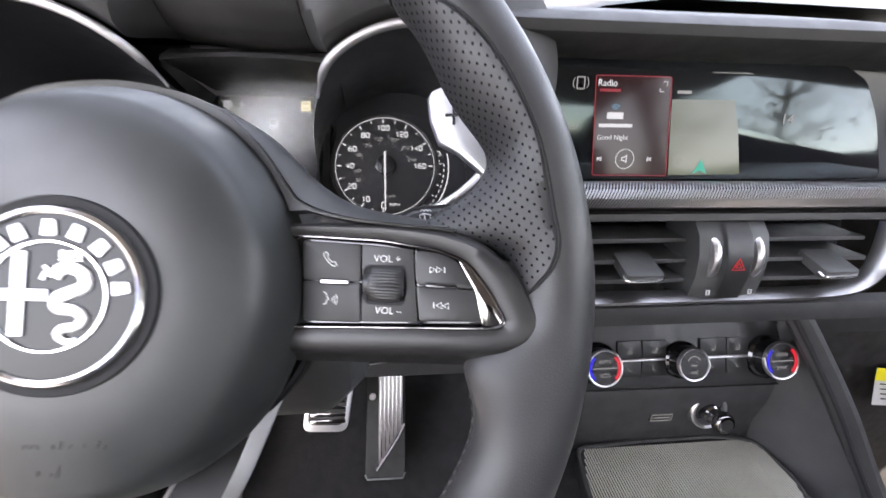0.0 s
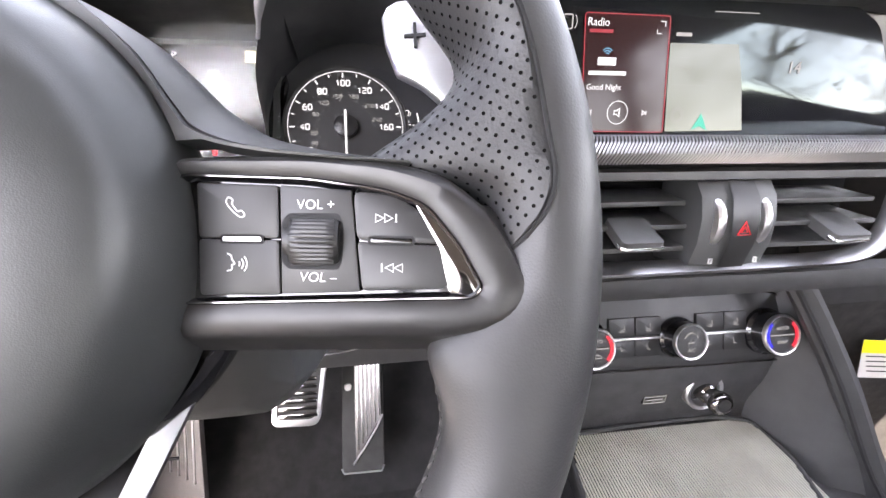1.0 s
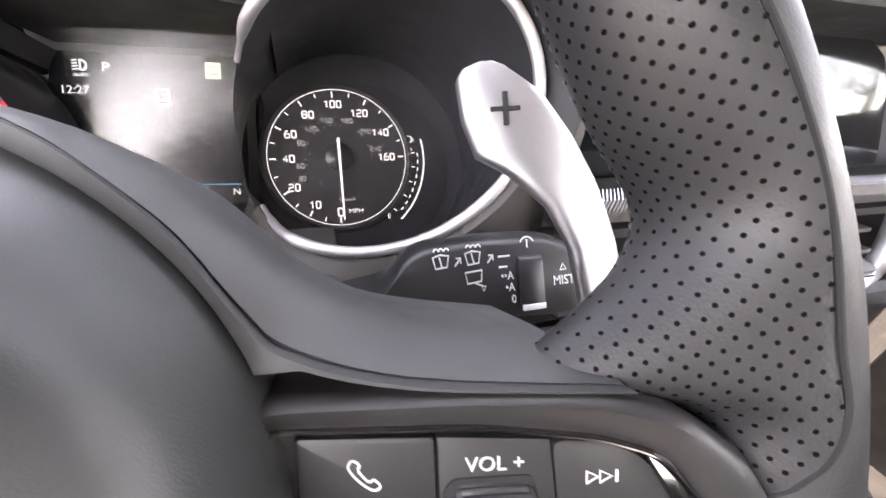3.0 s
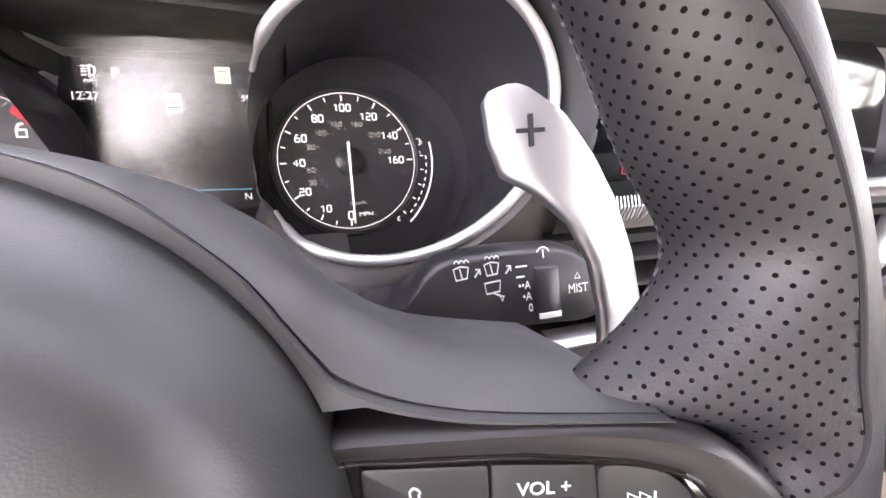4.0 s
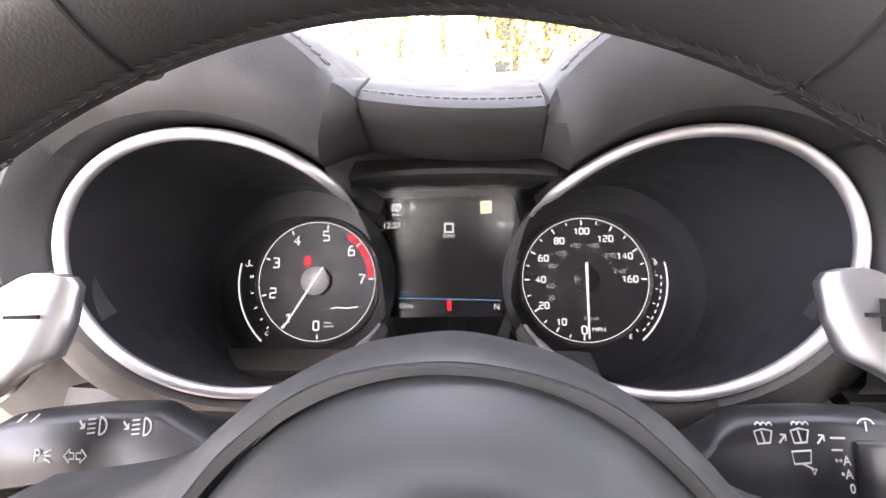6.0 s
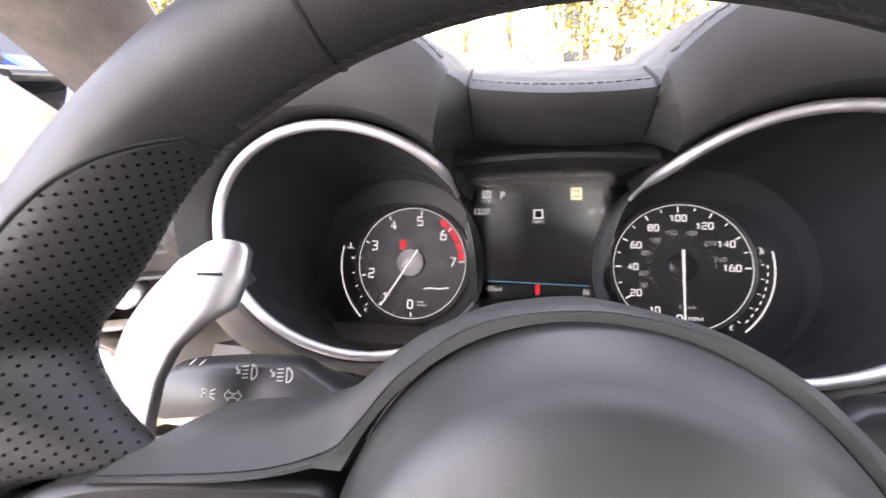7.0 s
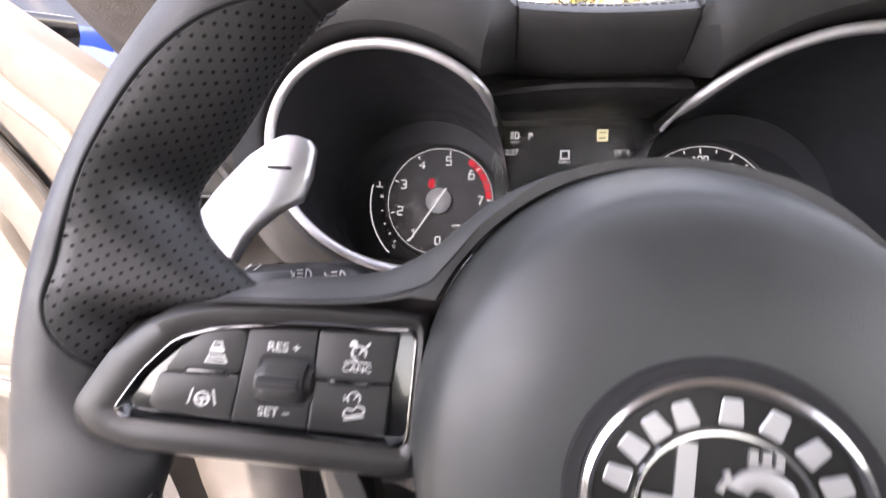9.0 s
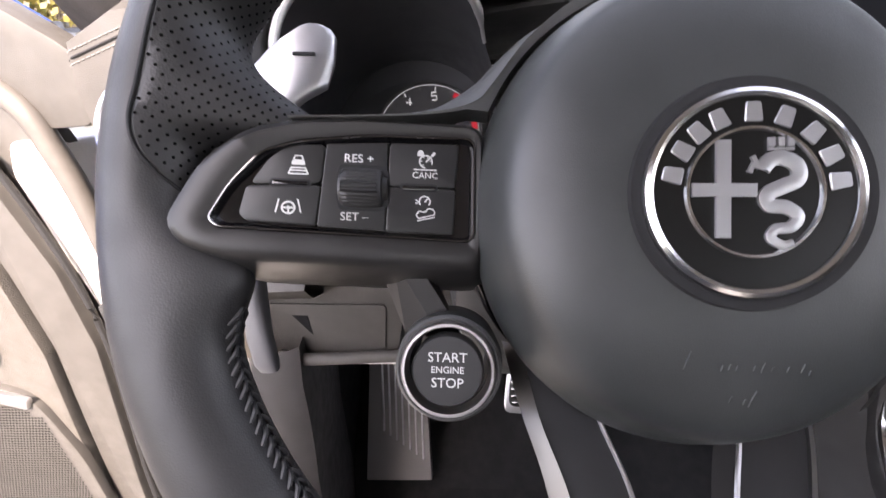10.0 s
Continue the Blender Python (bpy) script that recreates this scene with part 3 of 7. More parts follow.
for p, q in zip(g, o):
    p, q = Vector(p), Vector(q)
    d = (q - p).normalized()
    inn = p - Vector((d.x, d.y, 0)) * 0.0022
    # the lip lies snug against the airbag cover
    t = math.atan2(p.y, p.x - 0.001)
    h = 0.0697 * egg(t) + 0.0004
    if p.x < 0.0700:
        inn = Vector((0.001 + h * math.cos(t), h * math.sin(t), p.z - 0.0008))
    right.append([inn + Vector((0, 0, -0.012)), inn + Vector((0, 0, 0.0004)), p + Vector((0, 0, 0.0008)), p + Vector((0, 0, -0.0016)) + d * 0.0010, p + d * 0.0022, p.lerp(q, 0.5) + Vector((0, 0, 0.0018)), p.lerp(q, 0.85) + Vector((0, 0, 0.0008)), q, q + Vector((d.x * 0.002, d.y * 0.002, -0.006)), q + Vector((d.x * 0.001, d.y * 0.001, -0.030))])
rows = [[(0.004 - v.x, v.y, v.z) for v in r] for r in right[:0:-1]] + [[(0.004 + v.x, v.y, v.z) for v in r] for r in right]
bm = B()
loft(bm, rows, closed=False)
part("hub_collar", bm, SOFT, wheel, "soft grey-black cover over hub and spokes")
bm = B()
lathe(bm, [(0.0640, -0.040), (0.0720, -0.030), (0.0735, -0.0260), (0.0755, -0.0300), (0.0770, -0.0480), (0.060, -0.0600)], 72, HUB, start=194, sweep=152)
part("hub_collar", bm, GLOSS, wheel)
# embossed writing below the badge, not legible: small raised bars in two lines
HUB_FORM = [(0.0300, 0.0176), (0.0380, 0.0171), (0.0460, 0.0158), (0.0530, 0.0138), (0.0570, 0.0122)]


def on_hub(u, v):
    r = math.hypot(u - 0.005, v) / egg(math.atan2(v, u - 0.005))
    for (r0, w0), (r1, w1) in zip(HUB_FORM, HUB_FORM[1:]):
        if r <= r1:
            return Vector((u, v, w0 + (w1 - w0) * (r - r0) / (r1 - r0)))
    return Vector((u, v, 0.0122))


for u, v, tall in ((-0.0078, -0.0440, 0.0050), (0.0010, -0.0457, 0.0016), (0.0028, -0.0455, 0.0016), (0.0046, -0.0457, 0.0014), (0.0090, -0.0456, 0.0016), (0.0112, -0.0452, 0.0026), (0.0136, -0.0457, 0.0014), (0.0176, -0.0456, 0.0016), (0.0214, -0.0452, 0.0024), (0.0232, -0.0464, 0.0014), (0.0040, -0.0545, 0.0018), (0.0076, -0.0550, 0.0016), (0.0096, -0.0540, 0.0046)):
    bm = B()
    tube(bm, [on_hub(u - tall * 0.15, v - tall / 2), on_hub(u, v), on_hub(u + tall * 0.15, v + tall / 2)], [0.00022, 0.00034, 0.00022], 6)
    part("embossed_bar", bm, HUBSKIN, hub)

# badge: plain shapes in its colours
SILVER = shader("brushed silver enamel", (0.46, 0.46, 0.47), 0.38, 0.85)
badge = Matrix.Translation((0.0070, 0.0006, 0.0192)) @ Matrix.Scale(0.96, 4)
bm = B()
lathe(bm, [(0.0255, -0.0020), (0.0262, 0.0006), (0.0272, 0.0011), (0.0284, 0.0006), (0.0294, -0.0020)], 72, badge)
lathe(bm, [(0.0166, 0.0000), (0.0170, 0.0010), (0.0177, 0.0010), (0.0181, 0.0000)], 64, badge)
bd = part("badge", bm, CHROME, hub, "round chrome and black badge")
# shallow ring in near black stands in for the shadow beside the chrome
bm = B()
lathe(bm, [(0.0290, -0.0004), (0.0302, -0.0007), (0.0318, -0.0004), (0.0326, -0.0022)], 72, badge)
part("badge_shadow_ring", bm, SEAM, hub, "shallow ring coloured dark for the shadow round the badge")
bm = B()
lathe(bm, [(0.0, 0.0001), (0.0260, 0.0001), (0.0260, -0.002)], 48, badge)
part("badge_face", bm, shader("black enamel", (0.006, 0.006, 0.006), 0.30, spec=0.3), bd, "black enamel face")
bm = B()
for k in (168, 149, 132, 115, 91, 69, 47, 27, 8):
    a = radians(k)
    q = badge @ Matrix.Rotation(a - math.pi / 2, 4, "Z") @ Matrix.Translation((0, 0.0216, 0.0004))
    bm = B()
    one = B()
    prism(one, rounded([(-0.0024, -0.0026), (0.0024, -0.0026), (0.0019, 0.0028), (-0.0019, 0.0028)], 0.0007, 2), 0, 0.0005, bevel=0.0002, seg=1)
    join(bm, one, q)
    part("badge_mark", bm, SILVER, bd)
bm = B()
one = B()
bar(one, -0.0100, -0.0125, -0.0062, 0.0140, 0.0005, 0.0004)
bar(one, -0.0162, -0.0014, 0.0004, 0.0022, 0.0006, 0.0004)
join(bm, one, badge)
part("badge_mark", bm, SILVER, bd)
bm = B()
one = B()
# a winding band that tapers to its tail, with a small crown of blocks
coil = smooth_line([(0.0020, 0.0062), (0.0040, 0.0086), (0.0072, 0.0090), (0.0106, 0.0070), (0.0108, 0.0034), (0.0070, 0.0014), (0.0032, -0.0006), (0.0036, -0.0036), (0.0080, -0.0042), (0.0108, -0.0066), (0.0090, -0.0094), (0.0052, -0.0100), (0.0040, -0.0124), (0.0070, -0.0142), (0.0096, -0.0136)], 5)
rings = []
for i, p in enumerate(coil):
    w = (0.0040 - 0.0020 * max(0.0, i / len(coil) - 0.45) / 0.55) / 2
    d = (Vector(coil[min(i + 1, len(coil) - 1)]) - Vector(coil[max(i - 1, 0)])).normalized()
    n = Vector((-d.y, d.x)) * w
    rings.append([(p[0] - n.x, p[1] - n.y, 0.0001), (p[0] - n.x, p[1] - n.y, 0.0008), (p[0] - n.x * 0.7, p[1] - n.y * 0.7, 0.0010), (p[0] + n.x * 0.7, p[1] + n.y * 0.7, 0.0010), (p[0] + n.x, p[1] + n.y, 0.0008), (p[0] + n.x, p[1] + n.y, 0.0001)])
loft(one, rings, caps=True)
join(bm, one, badge)
part("badge_mark", bm, SILVER, bd)


def badge_block(draw):
    bm, one = B(), B()
    draw(one)
    join(bm, one, badge)
    part("badge_mark", bm, SILVER, bd)


for x in (0.0034, 0.0058, 0.0082):
    badge_block(lambda one: bar(one, x, 0.0122, x + 0.0016, 0.0146, 0.0005, 0.0004))
badge_block(lambda one: bar(one, 0.0034, 0.0112, 0.0098, 0.0119, 0.0005, 0.0004))
badge_block(lambda one: stroke(one, [(0.0026, 0.0064), (-0.0006, 0.0072), (-0.0014, 0.0052)], 0.0014, 0.0005, 0.0004))
badge_block(lambda one: stroke(one, [(0.0004, 0.0074), (-0.0006, 0.0096)], 0.0012, 0.0005, 0.0004))

# ---- lower double spoke ----
SPOKEMETAL = shader("dull satin spoke metal", (0.30, 0.29, 0.285), 0.34, 1.0)
rough_by(SPOKEMETAL, nz(SPOKEMETAL, 60), 0.26, 0.44)
for side in (1, -1):
    c = 0.004

    def blade(pts, z):
        return [(c + side * u, v, w + z) for u, v, w in pts]

    outer = smooth_line([(0.057, -0.052, -0.040), (0.0510, -0.074, -0.024), (0.0432, -0.096, -0.0115), (0.0362, -0.128, -0.002), (0.032, -0.166, 0.001)], 6)
    mid = smooth_line([(0.050, -0.052, -0.034), (0.0450, -0.074, -0.019), (0.0365, -0.096, -0.0065), (0.029, -0.128, 0.003), (0.025, -0.166, 0.004)], 6)
    inner = smooth_line([(0.030, -0.052, -0.034), (0.0240, -0.074, -0.020), (0.0160, -0.096, -0.0080), (0.011, -0.128, 0.002), (0.010, -0.166, 0.003)], 6)
    bm = B()
    loft(bm, [blade(outer, -0.004), blade(outer, 0.0), blade(mid, 0.0012), blade(mid, -0.004)], closed=False)
    low = part("lower_spoke", bm, SPOKEMETAL, wheel, "satin silver lower spoke blade")
    bm = B()
    loft(bm, [blade(mid, -0.004), blade(mid, -0.0002), blade(inner, 0.0), blade(inner, -0.014)], closed=False)
    part("lower_spoke_face", bm, STALK, wheel, "gloss black lower spoke face")
    bm = B()
    tube(bm, blade(inner, 0.0), 0.0009, 6)
    part("lower_spoke_edge", bm, SATIN, wheel)

# ---- engine start button on the wheel ----
start = Matrix.Translation((-0.0732, -0.0552, -0.0085)) @ Matrix.Diagonal((0.89, 0.89, 1, 1))
bm = B()
lathe(bm, [(0.0150, -0.030), (0.0205, -0.024), (0.0212, -0.008), (0.0203, 0.0005), (0.0192, 0.0015), (0.0180, 0.0008)], 48, start)
sb = part("start_button", bm, SOFT, wheel, "round engine start button")
bm = B()
lathe(bm, [(0.0182, 0.0), (0.0180, 0.0024), (0.0174, 0.0036), (0.0164, 0.0036), (0.0156, 0.0016), (0.0154, -0.002)], 48, start)
part("start_ring", bm, GREYMETAL, sb, "satin silver ring")
bm = B()
lathe(bm, [(0.0136, -0.002), (0.0136, 0.0032), (0.0128, 0.0042), (0.0, 0.0040)], 48, start)
part("start_cap", bm, BUTTON, sb)
bm = B()
lettering(bm, "START", 0.0045, (-0.0732, -0.0508), z=-0.0041)
lettering(bm, "ENGINE", 0.0031, (-0.0732, -0.0549), z=-0.0041)
lettering(bm, "STOP", 0.0045, (-0.0732, -0.0592), z=-0.0041)
signs("printed_sign", bm, WHITE, sb, 0.0008)
bm = B()
loft(bm, [[(-0.090, -0.046, -0.020), (-0.080, -0.040, -0.013), (-0.072, -0.040, -0.014), (-0.068, -0.050, -0.025)],
          [(-0.101, -0.020, -0.020), (-0.094, -0.018, -0.0125), (-0.086, -0.018, -0.0135), (-0.082, -0.020, -0.025)]], caps=True)
part("start_arm", bm, BEZEL, sb)

# ---- shift paddles on the column ----
COLUMN = axes((0, 0, 0), (1, 0, 0), (0, 0.4226, 0.9063))
INNER_EDGE = [(0.0152, 0.1345), (0.0140, 0.1300), (0.0105, 0.1278), (-0.0022, 0.1289), (-0.0145, 0.1331), (-0.0205, 0.1430), (-0.0323, 0.1560), (-0.0467, 0.1640), (-0.0654, 0.1680), (-0.0880, 0.1695)]
OUTER_EDGE = [(0.0152, 0.1385), (0.0140, 0.1425), (0.0056, 0.1550), (-0.0092, 0.1675), (-0.0241, 0.1765), (-0.0447, 0.1845), (-0.0681, 0.1890), (-0.0880, 0.1905)]
for side in (1, -1):
    pad = thing("shift_paddle", COLUMN @ Matrix.Translation((-0.0022, 0, 0.0042) if side < 0 else (0.0014, 0, -0.0030)), "brushed aluminium gear shift paddle with a %s mark" % ("plus" if side > 0 else "minus"), "shift paddle", "shift paddles")

    def crown(x, y):
        # slightly hollow blade whose stem bends away from the driver
        return -0.5 * max(0.0, -y - 0.02) ** 2 - 8.4 * (x - 0.155 + 0.25 * min(0, y)) ** 2

    rows = []
    for i in range(49):
        y = 0.0152 - 0.1032 * (i / 48) ** 1.35
        lo = np.interp(-y, [-v for v, _ in INNER_EDGE], [u for _, u in INNER_EDGE])
        hi = np.interp(-y, [-v for v, _ in OUTER_EDGE], [u for _, u in OUTER_EDGE])
        if side < 0:
            hi += 0.021 * hump(y, -0.038, 0.032)
        row = [(lo + 0.0006, y, -0.0050), (lo, y, -0.0020)]
        row += [(lo + (hi - lo) * k, y, d) for k, d in ((0.02, -0.0008), (0.07, 0.0), (0.2, 0.0002), (0.4, 0.0), (0.6, 0.0), (0.8, 0.0002), (0.93, 0.0), (0.98, -0.0008))]
        row += [(hi, y, -0.0020), (hi - 0.0006, y, -0.0050)]
        rows.append([(x * side, yy, z + crown(x, yy)) for x, yy, z in row])
    bm = B()
    loft(bm, rows, closed=True, caps=True)
    part("blade", bm, PADDLE, pad)
    bm = B()
    s = side
    z = 0.00055
    cx, cy = 0.1415 * s, 0.0
    if s > 0:
        stroke(bm, [(cx - 0.0045, cy), (cx + 0.0045, cy)], 0.0013, 0.0001, 0.0006)
        stroke(bm, [(cx, cy - 0.0052), (cx, cy + 0.0052)], 0.0013, 0.0001, 0.0006)
    else:
        stroke(bm, [(cx - 0.0050, cy), (cx + 0.0050, cy)], 0.0013, 0.0001, 0.0006)
    for v in bm.verts:
        v.co.z += -14.0 * (abs(v.co.x) - 0.155) ** 2 * 0.6 + 0.0006
    part("mark", bm, SEAM, pad, flat=True)

# ---- column stalks ----


def stalk(side, line, slope, name, label):
    """A lever whose printed face looks at the driver."""
    st = thing(name, Matrix.Identity(4), label, "stalk", "column stalks")
    bm = B()
    pts = rounded(line, 0.005, 4)

    def place(x, z, d, k=1.0):
        # d: behind the face
        cx = sum(p[0] for p in line) / len(line)
        cz = sum(p[1] for p in line) / len(line)
        zz = cz + (z - cz) * k
        xx = cx + (x - cx) * (1 if k >= 1 else 0.96 + 0.04 * k)
        return (xx, slope(xx) + 0.55 * (zz + 0.07) + d, zz)

    rings = [[place(x, z, 0.018, 0.45) for x, z in pts], [place(x, z, 0.012, 0.90) for x, z in pts], [place(x, z, 0.0075) for x, z in pts], [place(x, z, 0.0028, 0.985) for x, z in pts], [place(x, z, 0.0008, 0.94) for x, z in pts], [place(x, z, 0.0, 0.86) for x, z in pts]]
    rows = loft(bm, rings)
    bm.faces.new(rows[-1])
    bm.faces.new(rows[0][::-1])
    part("lever", bm, STALK, st)
    return st, place


right_line = [(0.085, -0.0790), (0.104, -0.0745), (0.1130, -0.0645), (0.121, -0.0598), (0.151, -0.0582), (0.178, -0.0592), (0.190, -0.0635), (0.1970, -0.0710), (0.1995, -0.0820), (0.1950, -0.0895), (0.1850, -0.0905), (0.146, -0.0880), (0.115, -0.0840)]
st, place_r = stalk(1, right_line, lambda x: 0.0125, "wiper_stalk", "black wiper stalk with white printed signs and a roller switch")


def printed(bm, name, parent, place, cx, cz):
    for v in bm.verts:
        d = v.co.z
        v.co = Vector(place(cx + v.co.x, cz + v.co.y, -0.0004 - d))
    return signs(name, bm, WHITE, parent, 0.0013)


bm = B()


def wiper(bm, x, y, s=1.0):
    stroke(bm, [(x - 0.0038 * s, y + 0.0012), (x - 0.0005 * s, y + 0.0020), (x + 0.0030 * s, y + 0.0014), (x + 0.0020 * s, y - 0.0026), (x - 0.0028 * s, y - 0.0030)], 0.0006, loop=True)
    stroke(bm, [(x, y - 0.0030), (x - 0.0010, y + 0.0012)], 0.0006)
    for k in (-0.0022, 0, 0.0022):
        stroke(bm, arc(x + k, y + 0.0032, 0.0010, 0, 180, 5), 0.0005)


wiper(bm, 0.1290, -0.0636)
wiper(bm, 0.1430, -0.0632)
for x in (0.1345, 0.1490):
    stroke(bm, [(x, -0.0662), (x + 0.0026, -0.0634)], 0.0006)
    stroke(bm, [(x + 0.0006, -0.0634), (x + 0.0026, -0.0634), (x + 0.0026, -0.0654)], 0.0005)
stroke(bm, [(0.1388, -0.0690), (0.1462, -0.0685), (0.1456, -0.0726), (0.1394, -0.0731)], 0.0006, loop=True)
stroke(bm, [(0.1424, -0.0729), (0.1464, -0.0746)], 0.0006)
stroke(bm, [(0.1456, -0.0746), (0.1474, -0.0746), (0.1464, -0.0764)], 0.0005, loop=True)
for i, w in enumerate((0.0055, 0.0040)):
    bar(bm, 0.1540, -0.0645 - i * 0.0040, 0.1540 + w, -0.0639 - i * 0.0040)
lettering(bm, "••A", 0.0044, (0.1576, -0.0718))
lettering(bm, "•A", 0.0044, (0.1586, -0.0762))
lettering(bm, "0", 0.0044, (0.1600, -0.0808))
lettering(bm, "MIST", 0.0052, (0.1850, -0.0758))
stroke(bm, [(0.1835, -0.0716), (0.1865, -0.0716), (0.1850, -0.0692)], 0.0005, loop=True)
stroke(bm, arc(0.1680, -0.0612, 0.0036, 30, 150, 8), 0.0005)
stroke(bm, [(0.1680, -0.0618), (0.1680, -0.0586)], 0.0005)
printed(bm, "printed_sign", st, place_r, 0, 0)
bm = B()
one = B()
box(one, (0.1628, -0.0850, -0.002), (0.1748, -0.0650, 0.0020), bevel=0.0016)
for v in one.verts:
    v.co = Vector(place_r(v.co.x, v.co.y, -v.co.z))
join(bm, one)
sw = part("roller_switch", bm, STALK, st)
bm = B()
one = B()
box(one, (0.1632, -0.0848, 0.0012), (0.1744, -0.0826, 0.0024), bevel=0.0004)
for v in one.verts:
    v.co = Vector(place_r(v.co.x, v.co.y, -v.co.z))
join(bm, one)
part("roller_mark", bm, WHITE, sw)

left_line = [(-0.085, -0.0790), (-0.118, -0.0770), (-0.157, -0.0820), (-0.2065, -0.0890), (-0.2130, -0.0850), (-0.2140, -0.0730), (-0.2060, -0.0660), (-0.190, -0.0625), (-0.155, -0.0588), (-0.1265, -0.0578), (-0.1117, -0.0645), (-0.095, -0.0710)]
st, place_l = stalk(-1, left_line, lambda x: 0.0085, "light_stalk", "black light and indicator stalk with white printed signs")
bm = B()
for x in (-0.1525, -0.1320):
    stroke(bm, arc(x + 0.0012, -0.0620, 0.0032, -90, 90, 8), 0.0007)
    stroke(bm, [(x + 0.0012, -0.0588), (x + 0.0012, -0.0652)], 0.0007)
    for k in range(4):
        stroke(bm, [(x - 0.0008, -0.0594 - k * 0.0017), (x - 0.0044, -0.0598 - k * 0.0017)], 0.0005)
    stroke(bm, [(x - 0.0084, -0.0602), (x - 0.0060, -0.0628)], 0.0007)
    stroke(bm, [(x - 0.0078, -0.0630), (x - 0.0059, -0.0629), (x - 0.0060, -0.0610)], 0.0006)
lettering(bm, "P", 0.0068, (-0.1790, -0.0735))
for k in (-1, 0, 1):
    stroke(bm, [(-0.1755, -0.0732 + k * 0.0010), (-0.1722, -0.0732 + k * 0.0024)], 0.0006)
for s in (1, -1):
    stroke(bm, [(-0.1612 + s * 0.0006, -0.0720), (-0.1612 + s * 0.0026, -0.0720), (-0.1612 + s * 0.0026, -0.0706), (-0.1612 + s * 0.0052, -0.0731), (-0.1612 + s * 0.0026, -0.0756), (-0.1612 + s * 0.0026, -0.0742), (-0.1612 + s * 0.0006, -0.0742)], 0.0005, loop=True)
for k in (0, 1):
    stroke(bm, [(-0.1900 + k * 0.006, -0.0610), (-0.1860 + k * 0.006, -0.0580)], 0.0006)
printed(bm, "printed_sign", st, place_l, 0, 0)

# ---- instrument cluster: local x right, y up along the leaning dial plane, z towards the driver ----
DL = radians(26.5)
CLUSTER = axes((0, 0.1646, -0.0600), (1, 0, 0), (0, math.sin(DL), math.cos(DL)))
cluster = thing("instrument_cluster", CLUSTER, "twin round gauges with a square display between them, lit", "instrument cluster")
SPEEDO, TACHO, DIAL = (0.0980, -0.0035), (-0.1080, -0.0035), 0.0472


def local(p):
    return CLUSTER.inverted() @ Vector(p)


def ring_point(side, a, k=1.0, fwd=0.0):
    """A point of the bright oval that frames one gauge cowl, at angle a; k scales it, fwd is towards the driver."""
    ca, sa = math.cos(radians(a)), math.sin(radians(a))
    p = Vector((-0.1107, 0.0652, -0.0105)) + Vector((0.0743, 0.0168, -0.0059)) * k * ca + Vector((-0.0111, 0.0136, 0.0651)) * k * sa
    p += Vector((0.0006, 0.0022, -0.0011)) * (ca * ca - sa * sa) + Vector((0.0012, -0.0033, 0.0020)) * 2 * sa * ca
    # the inner side falls back to the dial beside the display
    b = (a + 180) % 360 - 180
    for a0, d in ((20, (-0.0110, 0.0290, -0.0030)), (-6, (-0.0130, 0.0480, -0.0330)), (-36, (-0.0040, 0.0480, -0.0190))):
        p += Vector((d[0] * (1.0 if side < 0 else 0.25), d[1], d[2])) * math.exp(-(((b - a0) / 15.0) ** 2)) * 0.94
    p += Vector((0.238, -0.943, 0.236)) * fwd
    if side > 0:
        p = Vector((0.002 - p.x, p.y + 0.0089, p.z - 0.0062))
    return p


DIGITS = {"0": [[(0, 0), (1, 0), (1, 2), (0, 2), (0, 0)]], "1": [[(0.1, 1.6), (0.6, 2), (0.6, 0)]], "2": [[(0, 2), (1, 2), (1, 1.1), (0, 0.9), (0, 0), (1, 0)]],
          "3": [[(0, 2), (1, 2), (1, 0), (0, 0)], [(0.3, 1.02), (1, 1.02)]], "4": [[(0.75, 0), (0.75, 2), (0, 0.7), (1.1, 0.7)]], "5": [[(1, 2), (0, 2), (0, 1.1), (1, 1.1), (1, 0), (0, 0)]],
          "6": [[(0.8, 2), (0.3, 2), (0, 1.1), (0, 0), (1, 0), (1, 1.1), (0, 1.1)]], "7": [[(0, 2), (1, 2), (0.3, 0)]], "8": [[(0, 0), (1, 0), (1, 2), (0, 2), (0, 0)], [(0, 1.03), (1, 1.03)]]}


def numeral(dial, number, size, at, material=None, weight=0.20):
    """One square-cut wide number of a dial, as a part of its own."""
    bm = B()
    w, gap = size * 0.62, size * 0.34
    adv = [w * (0.75 if c == "1" else 1.0) for c in number]
    x = at[0] - (sum(adv) + gap * (len(number) - 1)) / 2
    for c, d in zip(number, adv):
        for line in DIGITS[c]:
            pts = [(x + px * w + (-0.2 * w if c == "1" else 0), at[1] + (py - 1) * size / 2) for px, py in line]
            loop = len(pts) > 3 and pts[0] == pts[-1]
            stroke(bm, rounded(pts[:-1], size * 0.16, 3) if loop else pts, size * weight, 0.0005, loop=loop)
        x += d + gap
    return part("numeral", bm, material or LITWHITE, dial, flat=True)


